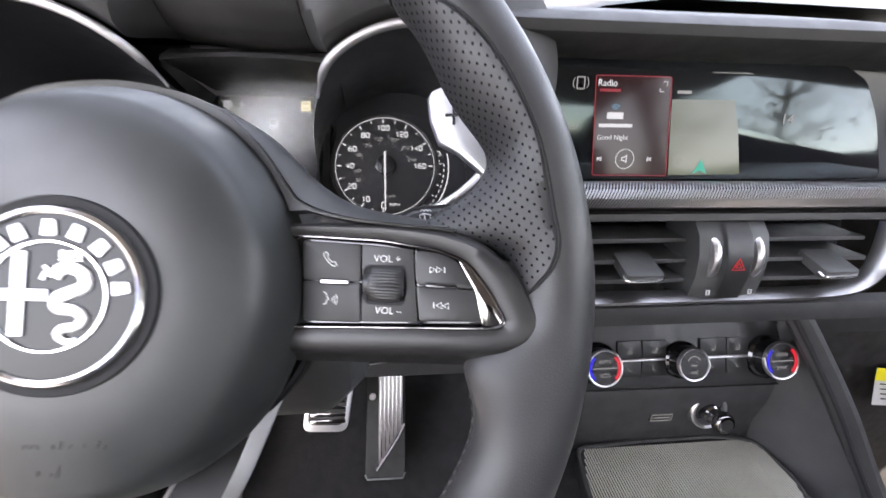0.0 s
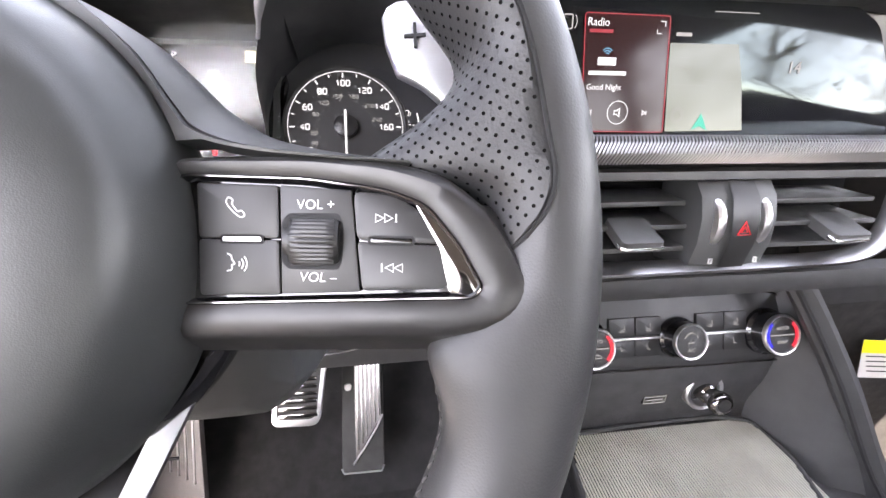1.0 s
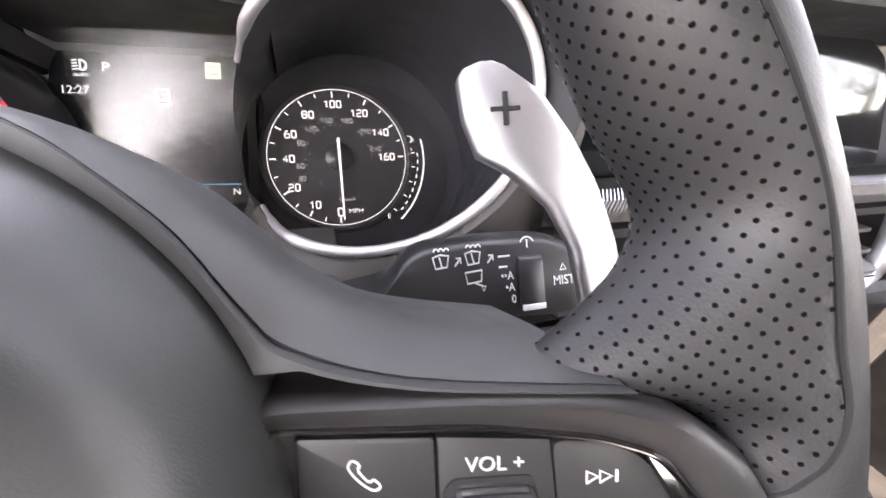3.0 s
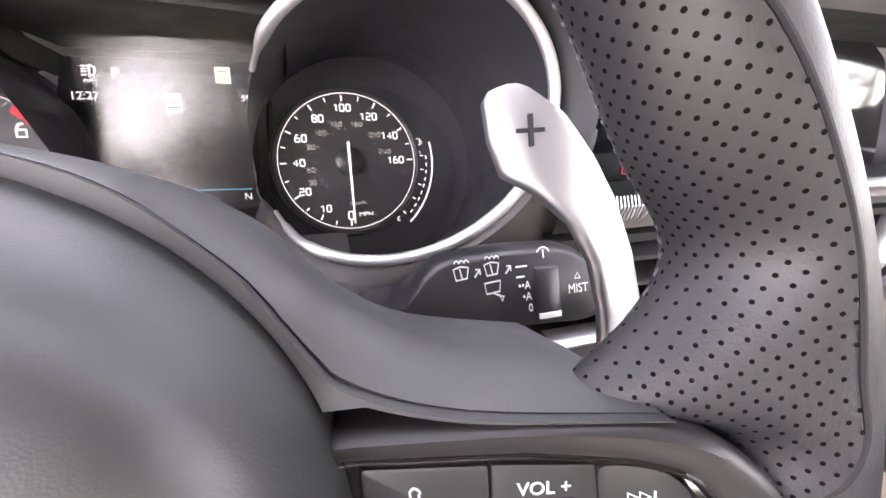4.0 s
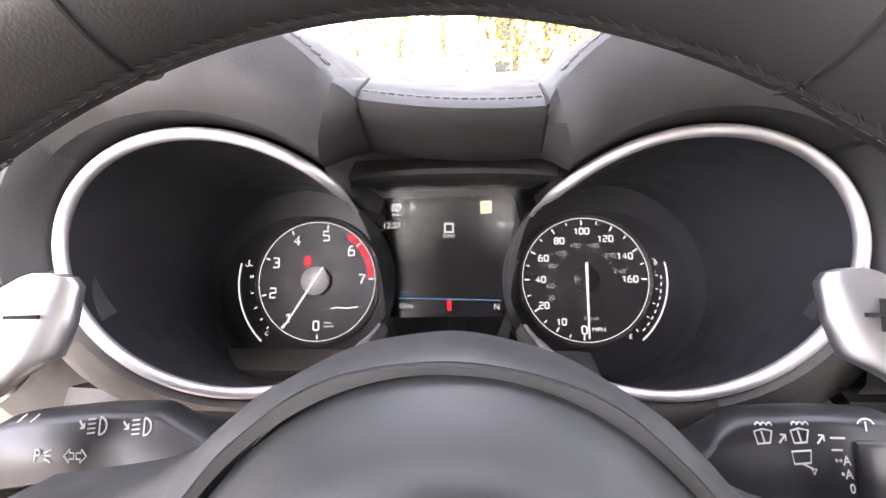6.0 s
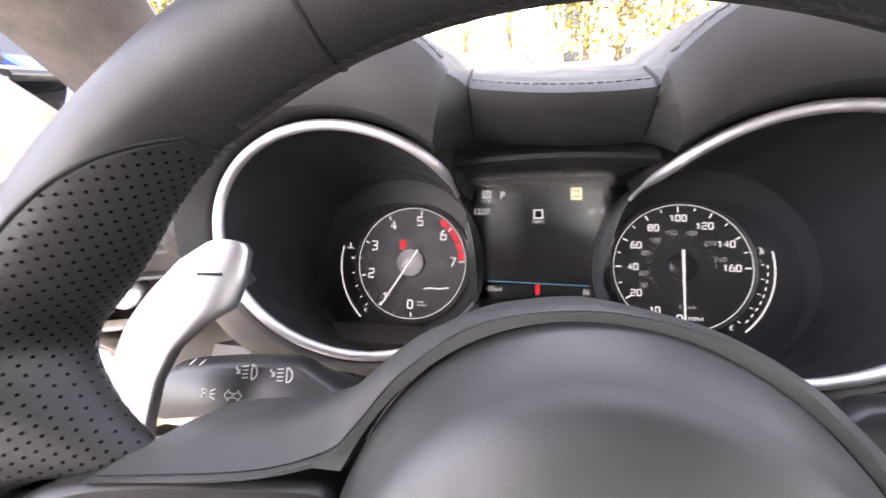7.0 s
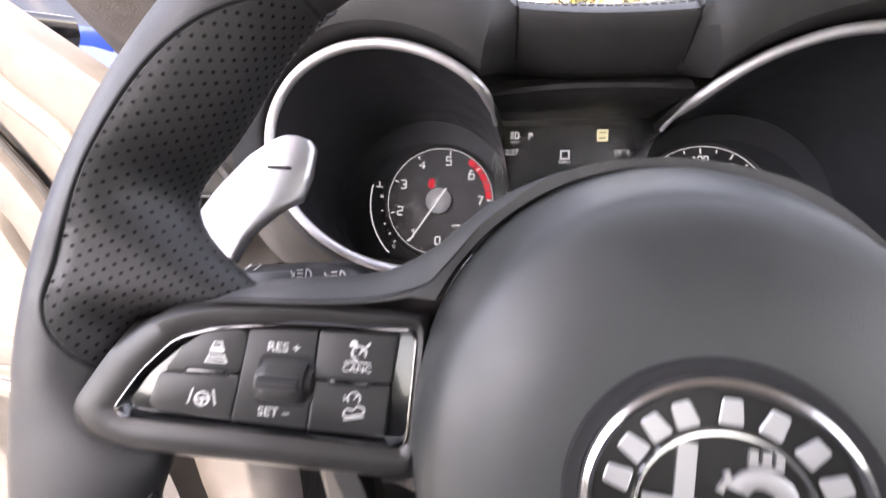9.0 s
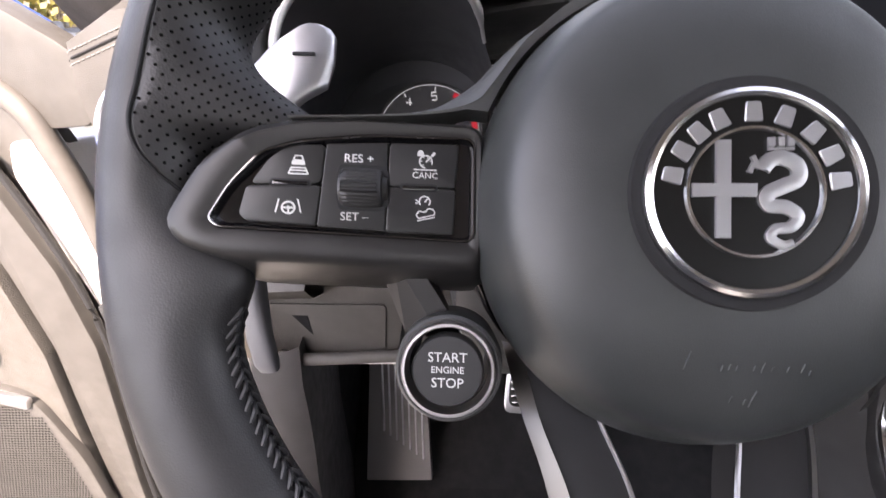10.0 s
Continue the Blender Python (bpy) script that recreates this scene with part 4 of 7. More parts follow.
for side in (-1, 1):
    cx, cy = TACHO if side < 0 else SPEEDO
    # cowl: a funnel from the bright oval to the back wall
    bm = B()
    rings = []
    back_c = Vector((0.118 * side, 0.170, -0.038))
    for k in range(9):
        s = k / 8
        ring = []
        for i in range(72):
            a = i * 5
            p = ring_point(side, a, 1.0, 0.0)
            q = CLUSTER @ Vector((cx + 0.014 * side - (0.076 * math.cos(radians(a)) * side), cy - 0.002 + 0.075 * math.sin(radians(a)), -0.004))
            t = s ** 0.85
            ring.append(p.lerp(q, t))
        rings.append(ring)
    loft(bm, rings)
    for v in bm.verts:
        v.co = local(v.co)
    cowl = part("cowl", bm, TUBE, cluster, "deep black oval gauge cowl")
    bm = B()
    prism(bm, [(cx + 0.014 * side + 0.078 * math.cos(radians(i * 6)), cy - 0.002 + 0.077 * math.sin(radians(i * 6))) for i in range(60)], -0.010, -0.0045)
    part("back_wall", bm, TUBE, cluster)
    # bright oval
    bm = B()
    a0, a1 = 22, 322
    line = [ring_point(side, a0 + (a1 - a0) * i / 90) for i in range(91)]
    tube(bm, [local(p) for p in line], [0.0031 if 3 < i < 84 else 0.0024 if 2 < i < 88 else 0.0014 for i in range(91)], 12)
    part("bezel_ring", bm, RINGSATIN, cluster, "satin chrome oval ring")
    # dial disc on its raised apron
    bm = B()
    prism(bm, [(cx + 0.012 * side + 0.066 * math.cos(radians(i * 6)), cy - 0.009 + 0.0615 * math.sin(radians(i * 6))) for i in range(60)], -0.006, -0.0022, bevel=0.0012)
    part("apron", bm, TUBE, cluster)
    bm = B()
    lathe(bm, [(0.0, 0.0), (DIAL, 0.0), (DIAL + 0.0018, 0.0016), (DIAL + 0.0035, 0.0012), (DIAL + 0.0045, -0.003)], 72, Matrix.Translation((cx, cy, 0)))
    dial = part("dial", bm, DIALFACE, cluster, "black dial face")
    bm = B()
    lathe(bm, [(DIAL - 0.0010, 0.0002), (DIAL - 0.00095, 0.0006), (DIAL - 0.00055, 0.0006), (DIAL - 0.0005, 0.0002)], 72, Matrix.Translation((cx, cy, 0)))
    part("dial_ring", bm, LITWHITE, dial)
    marks = B()
    small = B()

    def at(deg, r):
        return (cx + r * math.cos(radians(deg)), cy + r * math.sin(radians(deg)))

    if side > 0:
        # speed: 0 at the bottom, 40 left, 100 top, 160 right
        spots = {0: 267, 10: 240, 20: 212, 40: 180, 60: 152, 80: 122, 100: 92, 120: 62, 140: 30, 160: 0}
        for v, d in spots.items():
            r = 0.0345 if v in (60, 80, 120, 140) else 0.0330 if v in (40, 160) else 0.0365
            if v == 0:
                numeral(dial, "0", 0.0054, at(267, 0.0375))
                lettering(marks, "MPH", 0.0044, (at(267, 0.0375)[0] + 0.0105, at(267, 0.0375)[1] + 0.0002), wide=1.15, z=0.0005)
            else:
                numeral(dial, str(v), 0.0044, at(d, r), weight=0.22)
        degs = list(spots.values())
        for d0, d1 in zip(degs, degs[1:]):
            for k, d in enumerate((d0, (d0 + d1) / 2)):
                r0 = DIAL - (0.0062 if k == 0 else 0.0050)
                stroke(marks, [at(d, r0), at(d, DIAL - 0.0022)], 0.0011 if k == 0 else 0.0008, 0.0005)
        stroke(marks, [at(0, DIAL - 0.0062), at(0, DIAL - 0.0022)], 0.0011, 0.0005)
        for v, d in ((30, 208), (60, 191), (80, 157), (120, 131), (150, 104), (180, 74), (210, 43), (240, 13)):
            numeral(dial, str(v), 0.0030, at(d, 0.0262 if v not in (30,) else 0.0290), LITGREY, 0.15)
        for i in range(24):
            dot(small, *at(232 - i * 10, 0.0225), 0.0004, 0.0005)
        lettering(small, "0 km/h", 0.0040, (cx + 0.0035, cy - 0.0290), z=0.0005)
        needle, hubr, hubm = 270, 0.0095, STALK
    else:
        spots = {v: 272 - 38.6 * v for v in range(1, 8)}
        for v, d in spots.items():
            numeral(dial, str(v), 0.0072, at(d, 0.0360), weight=0.19)
        for d in [272 - 38.6 * v for v in range(8)]:
            stroke(marks, [at(d, DIAL - 0.0060), at(d, DIAL - 0.0022)], 0.0011, 0.0005)
        for d in [252.7 - 38.6 * v for v in range(7)]:
            stroke(small, [at(d, DIAL - 0.0045), at(d, DIAL - 0.0025)], 0.0008, 0.0005)
        numeral(dial, "0", 0.0066, (cx + 0.0005, cy - 0.0345))
        for i, w in enumerate((0.006, 0.0085)):
            bar(small, cx + 0.0065, cy - 0.0330 - i * 0.0028, cx + 0.0065 + w, cy - 0.0316 - i * 0.0028, 0.0005)
        # the maker's script becomes plain bars
        stroke(marks, smooth_line([(cx + 0.0120, cy - 0.0216), (cx + 0.017, cy - 0.0206), (cx + 0.024, cy - 0.0212), (cx + 0.033, cy - 0.0200)], 4), 0.0011, 0.0005)
        bm = B()
        for i in range(5):
            stroke(bm, arc(cx, cy, DIAL - 0.0040, 55 - i * 10.6, 46 - i * 10.6, 6), 0.0048, 0.0004)
        part("red_zone", bm, LITRED, dial, flat=True)
        bm = B()
        for y in (0.0, 0.0030):
            stroke(bm, arc(cx - 0.0075, cy + 0.0140 + y, 0.0021, 0, 340, 10), 0.0018, 0.0005, loop=True)
        part("warning_lamp", bm, LITRED, dial, flat=True)
        needle, hubr, hubm = 237, 0.0112, shader("silver needle cap", (0.42, 0.42, 0.43), 0.45, 0.25)
    tagged(part("scale", marks, LITWHITE, dial, "white lit scale strokes", flat=True), kind="stuff")
    tagged(part("fine_scale", small, LITGREY, dial, flat=True), kind="stuff")
    bm = B()
    nm = Matrix.Translation((cx, cy, 0.0)) @ Matrix.Rotation(radians(needle), 4, "Z")
    one = B()
    prism(one, [(-0.0125, -0.0010), (-0.0125, 0.0010), (0.0430, 0.0005), (0.0430, -0.0005)], 0.0052, 0.0064, bevel=0.0004)
    join(bm, one, nm)
    part("needle", bm, LITWHITE, dial)
    bm = B()
    lathe(bm, [(0, 0.0048), (hubr - 0.001, 0.0046), (hubr, 0.0038), (hubr, 0.0002)], 40, Matrix.Translation((cx, cy, 0)))
    part("needle_hub", bm, hubm, dial)
    # curved gauge beside the dial
    gx = B()
    s = side
    if s > 0:
        stroke(gx, arc(cx, cy, 0.0605, -48, 12, 24), 0.0012, -0.0016)
        for i in range(9):
            stroke(gx, arc(cx, cy, 0.0560, -43 + i * 5.4, -40.4 + i * 5.4, 3), 0.0009, -0.0016)
        for d in (3, -8, -20, -32, -46):
            stroke(gx, [at(d, 0.0505), at(d, 0.0540)], 0.0007, -0.0016)
        lettering(gx, "F", 0.0044, at(5, 0.0515), z=-0.0016)
        lettering(gx, "E", 0.0050, at(-53, 0.0530), z=-0.0016)
        x, y = at(14, 0.0525)
        stroke(gx, rect(x - 0.0016, y - 0.0022, x + 0.0012, y + 0.0022), 0.0007, -0.0016, loop=True)
        stroke(gx, [(x + 0.0012, y + 0.0012), (x + 0.0026, y), (x + 0.0026, y - 0.0018)], 0.0005, -0.0016)
        stroke(gx, [(x - 0.0046, y + 0.0010), (x - 0.0030, y), (x - 0.0046, y - 0.0010)], 0.0005, -0.0016)
    else:
        stroke(gx, arc(cx, cy, 0.0640, 167, 227, 24), 0.0011, -0.0016)
        for d in (176, 190, 203, 214, 223):
            stroke(gx, [at(d, 0.0520), at(d, 0.0545)], 0.0008, -0.0016)
        lettering(gx, "H", 0.0042, at(176, 0.0535), z=-0.0016)
        lettering(gx, "C", 0.0042, at(226, 0.0570), z=-0.0016)
        x, y = at(166, 0.0580)
        stroke(gx, [(x - 0.003, y - 0.001), (x - 0.001, y - 0.002), (x + 0.001, y - 0.001), (x + 0.003, y - 0.002)], 0.0006, -0.0016)
        stroke(gx, [(x, y - 0.001), (x, y + 0.003)], 0.0009, -0.0016)
    part("side_gauge", gx, LITWHITE, cluster, flat=True)

# ---- square display between the gauges ----
bm = B()
prism(bm, rounded([(-0.0500, -0.0320), (0.0400, -0.0310), (0.0530, 0.0320), (0.0460, 0.0620), (-0.0580, 0.0620), (-0.0640, 0.0320)], 0.004, 3), -0.0040, -0.0008)
tft = part("display", bm, TFTGLASS, cluster, "dark square instrument display with lit figures")
bm = B()
Z = 0.0002
lettering(bm, "P", 0.0085, (-0.0325, 0.0525), z=Z)
stroke(bm, arc(-0.0450, 0.0537, 0.0030, -90, 90, 8), 0.0009, Z)
stroke(bm, [(-0.0450, 0.0507), (-0.0450, 0.0567)], 0.0009, Z)
for k in range(4):
    stroke(bm, [(-0.0490, 0.0511 + k * 0.0017), (-0.0464, 0.0515 + k * 0.0017)], 0.0008, Z)
lettering(bm, "AUTO", 0.0026, (-0.0448, 0.0480), z=Z)
lettering(bm, "12:27", 0.0066, (-0.0490, 0.0392), z=Z)
stroke(bm, rect(-0.0072, 0.0337, -0.0008, 0.0402), 0.0017, Z, loop=True)
lettering(bm, "MPH", 0.0042, (-0.0040, 0.0305), wide=1.1, z=Z)
lettering(bm, "59 °F", 0.0058, (0.0400, 0.0385), z=Z)
lettering(bm, "15mi", 0.0058, (-0.0375, -0.0232), z=Z)
lettering(bm, "N", 0.0062, (0.0318, -0.0240), z=Z)
signs("figure", bm, LITWHITE, tft, 0.0018)
bm = B()
prism(bm, rect(0.0205, 0.0478, 0.0292, 0.0578), Z, Z + 0.0001)
mk = part("message_icon", bm, LITCREAM, tft, flat=True)
bm = B()
for y in (0.0500, 0.0545):
    bar(bm, 0.0222, y, 0.0275, y + 0.0010, Z + 0.0003)
part("icon_lines", bm, LITMAPLINE, mk, flat=True)
bm = B()
stroke(bm, [(-0.0425, -0.0170), (0.0345, -0.0190)], 0.0007, Z)
stroke(bm, [(-0.0412, -0.0150), (-0.0406, -0.0128), (-0.0374, -0.0126), (-0.0372, -0.0150)], 0.0005, Z)
part("blue_line", bm, LITBLUE, tft, flat=True)
bm = B()
prism(bm, rect(-0.0060, -0.0268, -0.0024, -0.0188, 0.001), Z, Z + 0.0002)
part("car_icon", bm, LITRED, tft, flat=True)
# frame wings of the display
for s in (-1, 1):
    bm = B()
    x = lambda v: v * s - 0.006
    loft(bm, [[(x(0.036), -0.050, 0.000), (x(0.0445), -0.028, 0.001), (x(0.0470), 0.000, 0.002), (x(0.0480), 0.022, 0.003), (x(0.051), 0.036, 0.003)],
              [(x(0.044), -0.054, 0.000), (x(0.0510), -0.028, 0.002), (x(0.0530), 0.000, 0.003), (x(0.0535), 0.022, 0.004), (x(0.056), 0.040, 0.004)]], closed=False)
    bmesh.ops.solidify(bm, geom=bm.faces[:], thickness=0.003)
    part("display_wing", bm, SOFT, cluster, "satin grey wing beside the display")
# clear cover added over the display, more upright than the dials to catch glare
bm = B()
prism(bm, rect(-0.0595, 0.0, 0.0490, 0.104, 0.006), 0.0, 0.0008)
pane = part("display_cover", bm, clear("display cover", (0.97, 0.97, 0.97), 0.22, 0.036), cluster, "clear display cover")
pane.matrix_local = Matrix.Translation((0, -0.034, 0.0035)) @ Matrix.Rotation(radians(14.5), 4, "X")
pane.visible_shadow = False

# ---- dashboard ----
dash = thing("dashboard", Matrix.Identity(4), "black leather dashboard with stitched brows over the gauges", "dashboard")


def brow_row(side, a):
    """A section of the leather brow over one gauge, from the oval outwards and back over the crest."""
    p, q = ring_point(side, a, 1.06), ring_point(side, a, 0.95)
    out = p - q
    k = math.sin(radians(max(0, min(180, 225 - a if a > 135 else a))))
    inner = max(0.0, min(1.0, (95 - a) / 50))
    out = Vector((out.x * (1 - 0.55 * inner), 0.0, out.z + 0.004 * inner)).normalized()
    h = 0.020 + 0.036 * max(0, min(1, (190 - a) / 90)) - 0.014 * inner ** 1.5
    crest = p + out * h + Vector((0, 0.004 - 0.006 * inner, 0))
    return [p + Vector((0, 0.020, 0)), p + Vector((0, 0.004, 0)), p + out * 0.007 + Vector((0, -0.0085, 0)), p + out * (0.007 + 0.25 * (h - 0.007)) + Vector((0, -0.0125, 0)), p.lerp(crest, 0.62) + Vector((0, -0.0095, 0)), p.lerp(crest, 0.86) + Vector((0, -0.0040, 0)), crest,
            crest + Vector((0, 0.007, 0.0022)), crest + Vector((0, 0.06, 0.003)), crest + Vector((0, 0.16, 0.000)), crest + Vector((0, 0.44, -0.012))]


def valley_row(x, k):
    """A section of the leather between the brows; k runs from -1 to 1 across it."""
    z0 = 0.0025 * k * k - 0.003 * k
    prof = [(0.138, 0.031), (0.120, 0.0335), (0.106, 0.0385), (0.098, 0.0445), (0.0890, 0.0530), (0.0840, 0.0588), (0.0835, 0.0632), (0.0900, 0.0668), (0.13, 0.0735), (0.25, 0.083), (0.54, 0.102)]
    return [Vector((0.0035 + (x - 0.0035) * (1 + 1.8 * max(0.0, y - 0.0885)), y + 0.003 * k * k, z + z0)) for y, z in prof]


for s in (-1, 1):
    rows = [brow_row(s, 205 - i * 3.2) for i in range(51)]
    bm = B()
    loft(bm, rows, closed=False)
    part("brow", bm, DASHLEATHER, dash, "dark leather gauge brow")
    for off in (0.0, 0.0046):
        bm = B()
        for i in range(26, 49):
            a, b = rows[i][7], rows[i + 1][7]
            n = max(1, round((b - a).length / 0.0042))
            for k in range(n):
                p, q = a.lerp(b, (k + 0.1) / n), a.lerp(b, (k + 0.8) / n)
                d = Vector((0, off + 0.003, 0.0010))
                tube(bm, [p + d, q + d], 0.0006, 5)
        part("stitching", bm, GREYTHREAD, dash, "grey line of stitching")
    # the leather turns into the valley at a seam
    e = rows[-1]
    f = valley_row(0.0035 + s * 0.0455, s)
    bm = B()
    loft(bm, [e, [u.lerp(v, 0.5) + Vector((0, 0, 0.001)) for u, v in zip(e, f)], f], closed=False)
    part("brow_end", bm, DASHLEATHER, dash)
    bm = B()
    tube(bm, [v + Vector((0, -0.0006, 0.0004)) for v in f[2:9]], 0.0008, 5)
    part("seam", bm, SEAM, dash)
bm = B()
loft(bm, [valley_row(0.0035 + 0.0455 * (-1 + i / 8), -1 + i / 8) for i in range(17)], closed=False)
part("dash_middle", bm, DASHLEATHER, dash, "dark leather dashboard top")
for off in (0.002, 0.0066):
    bm = B()
    for i in range(20):
        k = -0.97 + i * 0.098
        p, q = (valley_row(0.0035 + 0.0455 * v, v)[7] + Vector((0, off, 0.0008)) for v in (k, k + 0.068))
        tube(bm, [p, q], 0.0005, 5)
    part("stitching", bm, GREYTHREAD, dash)
# shade panel over the square display, with its lip
bm = B()
rows = []
for i in range(13):
    k = -1 + i / 6
    x = 0.0015 + 0.062 * k
    rows.append([(x, 0.140, 0.0320), (x, 0.1215, 0.0290 - 0.003 * k * k), (x, 0.1195, 0.0262 - 0.003 * k * k), (x, 0.1230, 0.0238 - 0.003 * k * k), (x * 0.98, 0.160, 0.0110), (x * 0.95, 0.198, -0.0010)])
loft(bm, rows, closed=False)
part("display_shade", bm, HARD, dash, "black shade over the display")
for s in (-1, 1):
    bm = B()
    loft(bm, [[(0.0035 + s * 0.062, 0.122, 0.0250), (0.0035 + s * 0.0600, 0.160, 0.0080), (0.0035 + s * 0.0580, 0.190, -0.0050)], [(0.0035 + s * 0.0630, 0.118, 0.0190), (0.0035 + s * 0.0620, 0.150, -0.0020), (0.0035 + s * 0.0600, 0.178, -0.0140)]], closed=False)
    bmesh.ops.solidify(bm, geom=bm.faces[:], thickness=0.002)
    part("shade_cheek", bm, SOFT, dash)
# shell below the gauges
for s in (-1, 1):
    bm = B()
    rows = []
    for i in range(29):
        a = 178 + i * 5.2
        p, q = ring_point(s, a, 1.03), ring_point(s, a, 1.075)
        low = Vector((q.x * (1.06 if a < 230 else 1.0), 0.050, min(q.z - 0.012, -0.088) if a > 200 else q.z - 0.03))
        if a <= 200:
            low = q + Vector((s * 0.03, 0.010, -0.01))
        elif a < 240:
            low = (q + Vector((s * 0.03, 0.010, -0.02))).lerp(low, (a - 200) / 40)
        rows.append([p + Vector((0, 0.006, 0)), p, q + Vector((0, -0.003, -0.001)), q.lerp(low, 0.5) + Vector((0, -0.003, 0)), low])
    loft(bm, rows, closed=False)
    part("gauge_shell", bm, PANEL, dash, "taupe shell below the gauge")
# dashboard top towards the windscreen, and its body
bm = B()
loft(bm, [[(x, y, z + 0.02 * math.cos((x - 0.37) * 1.6) - 0.034 + 0.048 * max(0.0, min(1.0, (x - 0.14) / 0.2))) for y, z in ((0.20, 0.055), (0.30, 0.085), (0.45, 0.098), (0.62, 0.107), (0.72, 0.100), (0.74, 0.0))] for x in [-0.42 + i * 0.066 for i in range(25)]], closed=False)
part("dash_top", bm, DASHLEATHER, dash)

# ---- centre stack: local x right, y up, z towards the driver ----
stack = thing("centre_console", Matrix.Identity(4), "dark centre console with climate panel and ribbed tray", "console")


def flat_at(y):
    return axes((0, y, 0), (1, 0, 0), (0, 0, 1))


# display in the dashboard
LEANBACK = Matrix.Translation((0, -0.015, 0)) @ Matrix.Rotation(radians(-9), 4, "X") @ Matrix.Translation((0, 0.015, 0))
display = thing("dashboard_display", flat_at(0.100) @ LEANBACK, "wide glossy dashboard display showing radio and map cards", "display")
bm = B()
prism(bm, rounded([(0.195, -0.0600), (0.534, -0.0580), (0.530, -0.045), (0.515, -0.006), (0.498, 0.0220), (0.474, 0.0335), (0.343, 0.0350), (0.195, 0.0320)], 0.007, 5), -0.006, 0.0, bevel=0.001)
glass = part("glass", bm, SCREEN, display)
Z = 0.0004
bm = B()
prism(bm, [(0.2690, -0.0555), (0.3330, -0.0560), (0.3265, 0.0205), (0.2645, 0.0205)], Z, Z + 0.0001)
card = part("radio_card", bm, LITDIMRED, display, flat=True)
bm = B()
stroke(bm, rounded([(0.2690, -0.0555), (0.3330, -0.0560), (0.3265, 0.0205), (0.2645, 0.0205)], 0.002, 3), 0.0007, Z + 0.0004, loop=True)
bar(bm, 0.2685, 0.0088, 0.2855, 0.0108, Z + 0.0004)
part("red_frame", bm, LITFRAME, card, flat=True)
bm = B()
lettering(bm, "Radio", 0.0070, (0.2745, 0.0150), z=Z + 0.0004)
lettering(bm, "Good Night", 0.0054, (0.2830, -0.0258), z=Z + 0.0004)
bar(bm, 0.2705, -0.0178, 0.2985, -0.0152, Z + 0.0004)
bar(bm, 0.2765, -0.0115, 0.2900, -0.0065, Z + 0.0004)
stroke(bm, [(0.3200, 0.0170), (0.3235, 0.0170), (0.3235, 0.0140)], 0.0006, Z + 0.0004)
stroke(bm, [(0.3180, 0.0120), (0.3180, 0.0095), (0.3215, 0.0095)], 0.0006, Z + 0.0004)
for x, s in ((0.2740, 1), (0.3160, -1)):
    stroke(bm, [(x + 0.0012 * s, -0.0410), (x - 0.0012 * s, -0.0425), (x + 0.0012 * s, -0.0440)], 0.0012, Z + 0.0004, loop=True)
    stroke(bm, [(x - 0.0018 * s, -0.0410), (x - 0.0018 * s, -0.0440)], 0.0007, Z + 0.0004)
stroke(bm, arc(0.2955, -0.0425, 0.0078, 0, 345, 24), 0.0005, Z + 0.0004, loop=True)
stroke(bm, [(0.2930, -0.0412), (0.2950, -0.0412), (0.2968, -0.0395), (0.2968, -0.0455), (0.2950, -0.0438), (0.2930, -0.0438)], 0.0009, Z + 0.0004, loop=True)
signs("figure", bm, LITWHITE, card, 0.0018)
bm = B()
for r in (0.0015, 0.0030, 0.0045):
    stroke(bm, arc(0.2830, -0.0052, r, 40, 140, 6), 0.0007, Z + 0.0004)
part("signal_icon", bm, LITBLUE, card, flat=True)
bm = B()
prism(bm, [(0.3350, -0.0555), (0.3992, -0.0545), (0.3910, -0.0200), (0.3830, 0.0045), (0.3292, 0.0040)], Z, Z + 0.0001)
card = part("map_card", bm, LITMAP, display, "pale map card with a teal arrow", flat=True)
bm = B()
stroke(bm, smooth_line([(0.3300, -0.0100), (0.3420, -0.0110), (0.3520, -0.0180), (0.3700, -0.0205), (0.3890, -0.0200)], 6), 0.0005, Z + 0.0004)
bar(bm, 0.3320, -0.0056, 0.3460, -0.0048, Z + 0.0003)
bar(bm, 0.3330, -0.0236, 0.3620, -0.0229, Z + 0.0003)
stroke(bm, arc(0.3425, -0.0440, 0.0042, 0, 345, 16), 0.0030, Z + 0.0003, loop=True)
signs("map_line", bm, LITMAPLINE, card, 0.0005)
bm = B()
prism(bm, [(0.3560, -0.0545), (0.3625, -0.0515), (0.3690, -0.0545), (0.3625, -0.0425)], Z + 0.0003, Z + 0.0005)
part("arrow", bm, LITGREEN, card, flat=True)
bm = B()
lettering(bm, "14", 0.0120, (0.4330, -0.0100), z=Z)
bar(bm, 0.3330, 0.0085, 0.3450, 0.0108, Z)
bar(bm, 0.3600, 0.0245, 0.3950, 0.0250, Z)
lettering(bm, "12:27", 0.0055, (0.2480, -0.0180), z=Z)
stroke(bm, rect(0.2500, 0.0105, 0.2560, 0.0190, 0.001), 0.0009, Z, loop=True)
stroke(bm, arc(0.2530, 0.0148, 0.0062, -40, 40, 6), 0.0006, Z)
stroke(bm, arc(0.2530, 0.0148, 0.0062, 140, 220, 6), 0.0006, Z)
signs("figure", bm, LITGREY, display, 0.0018)
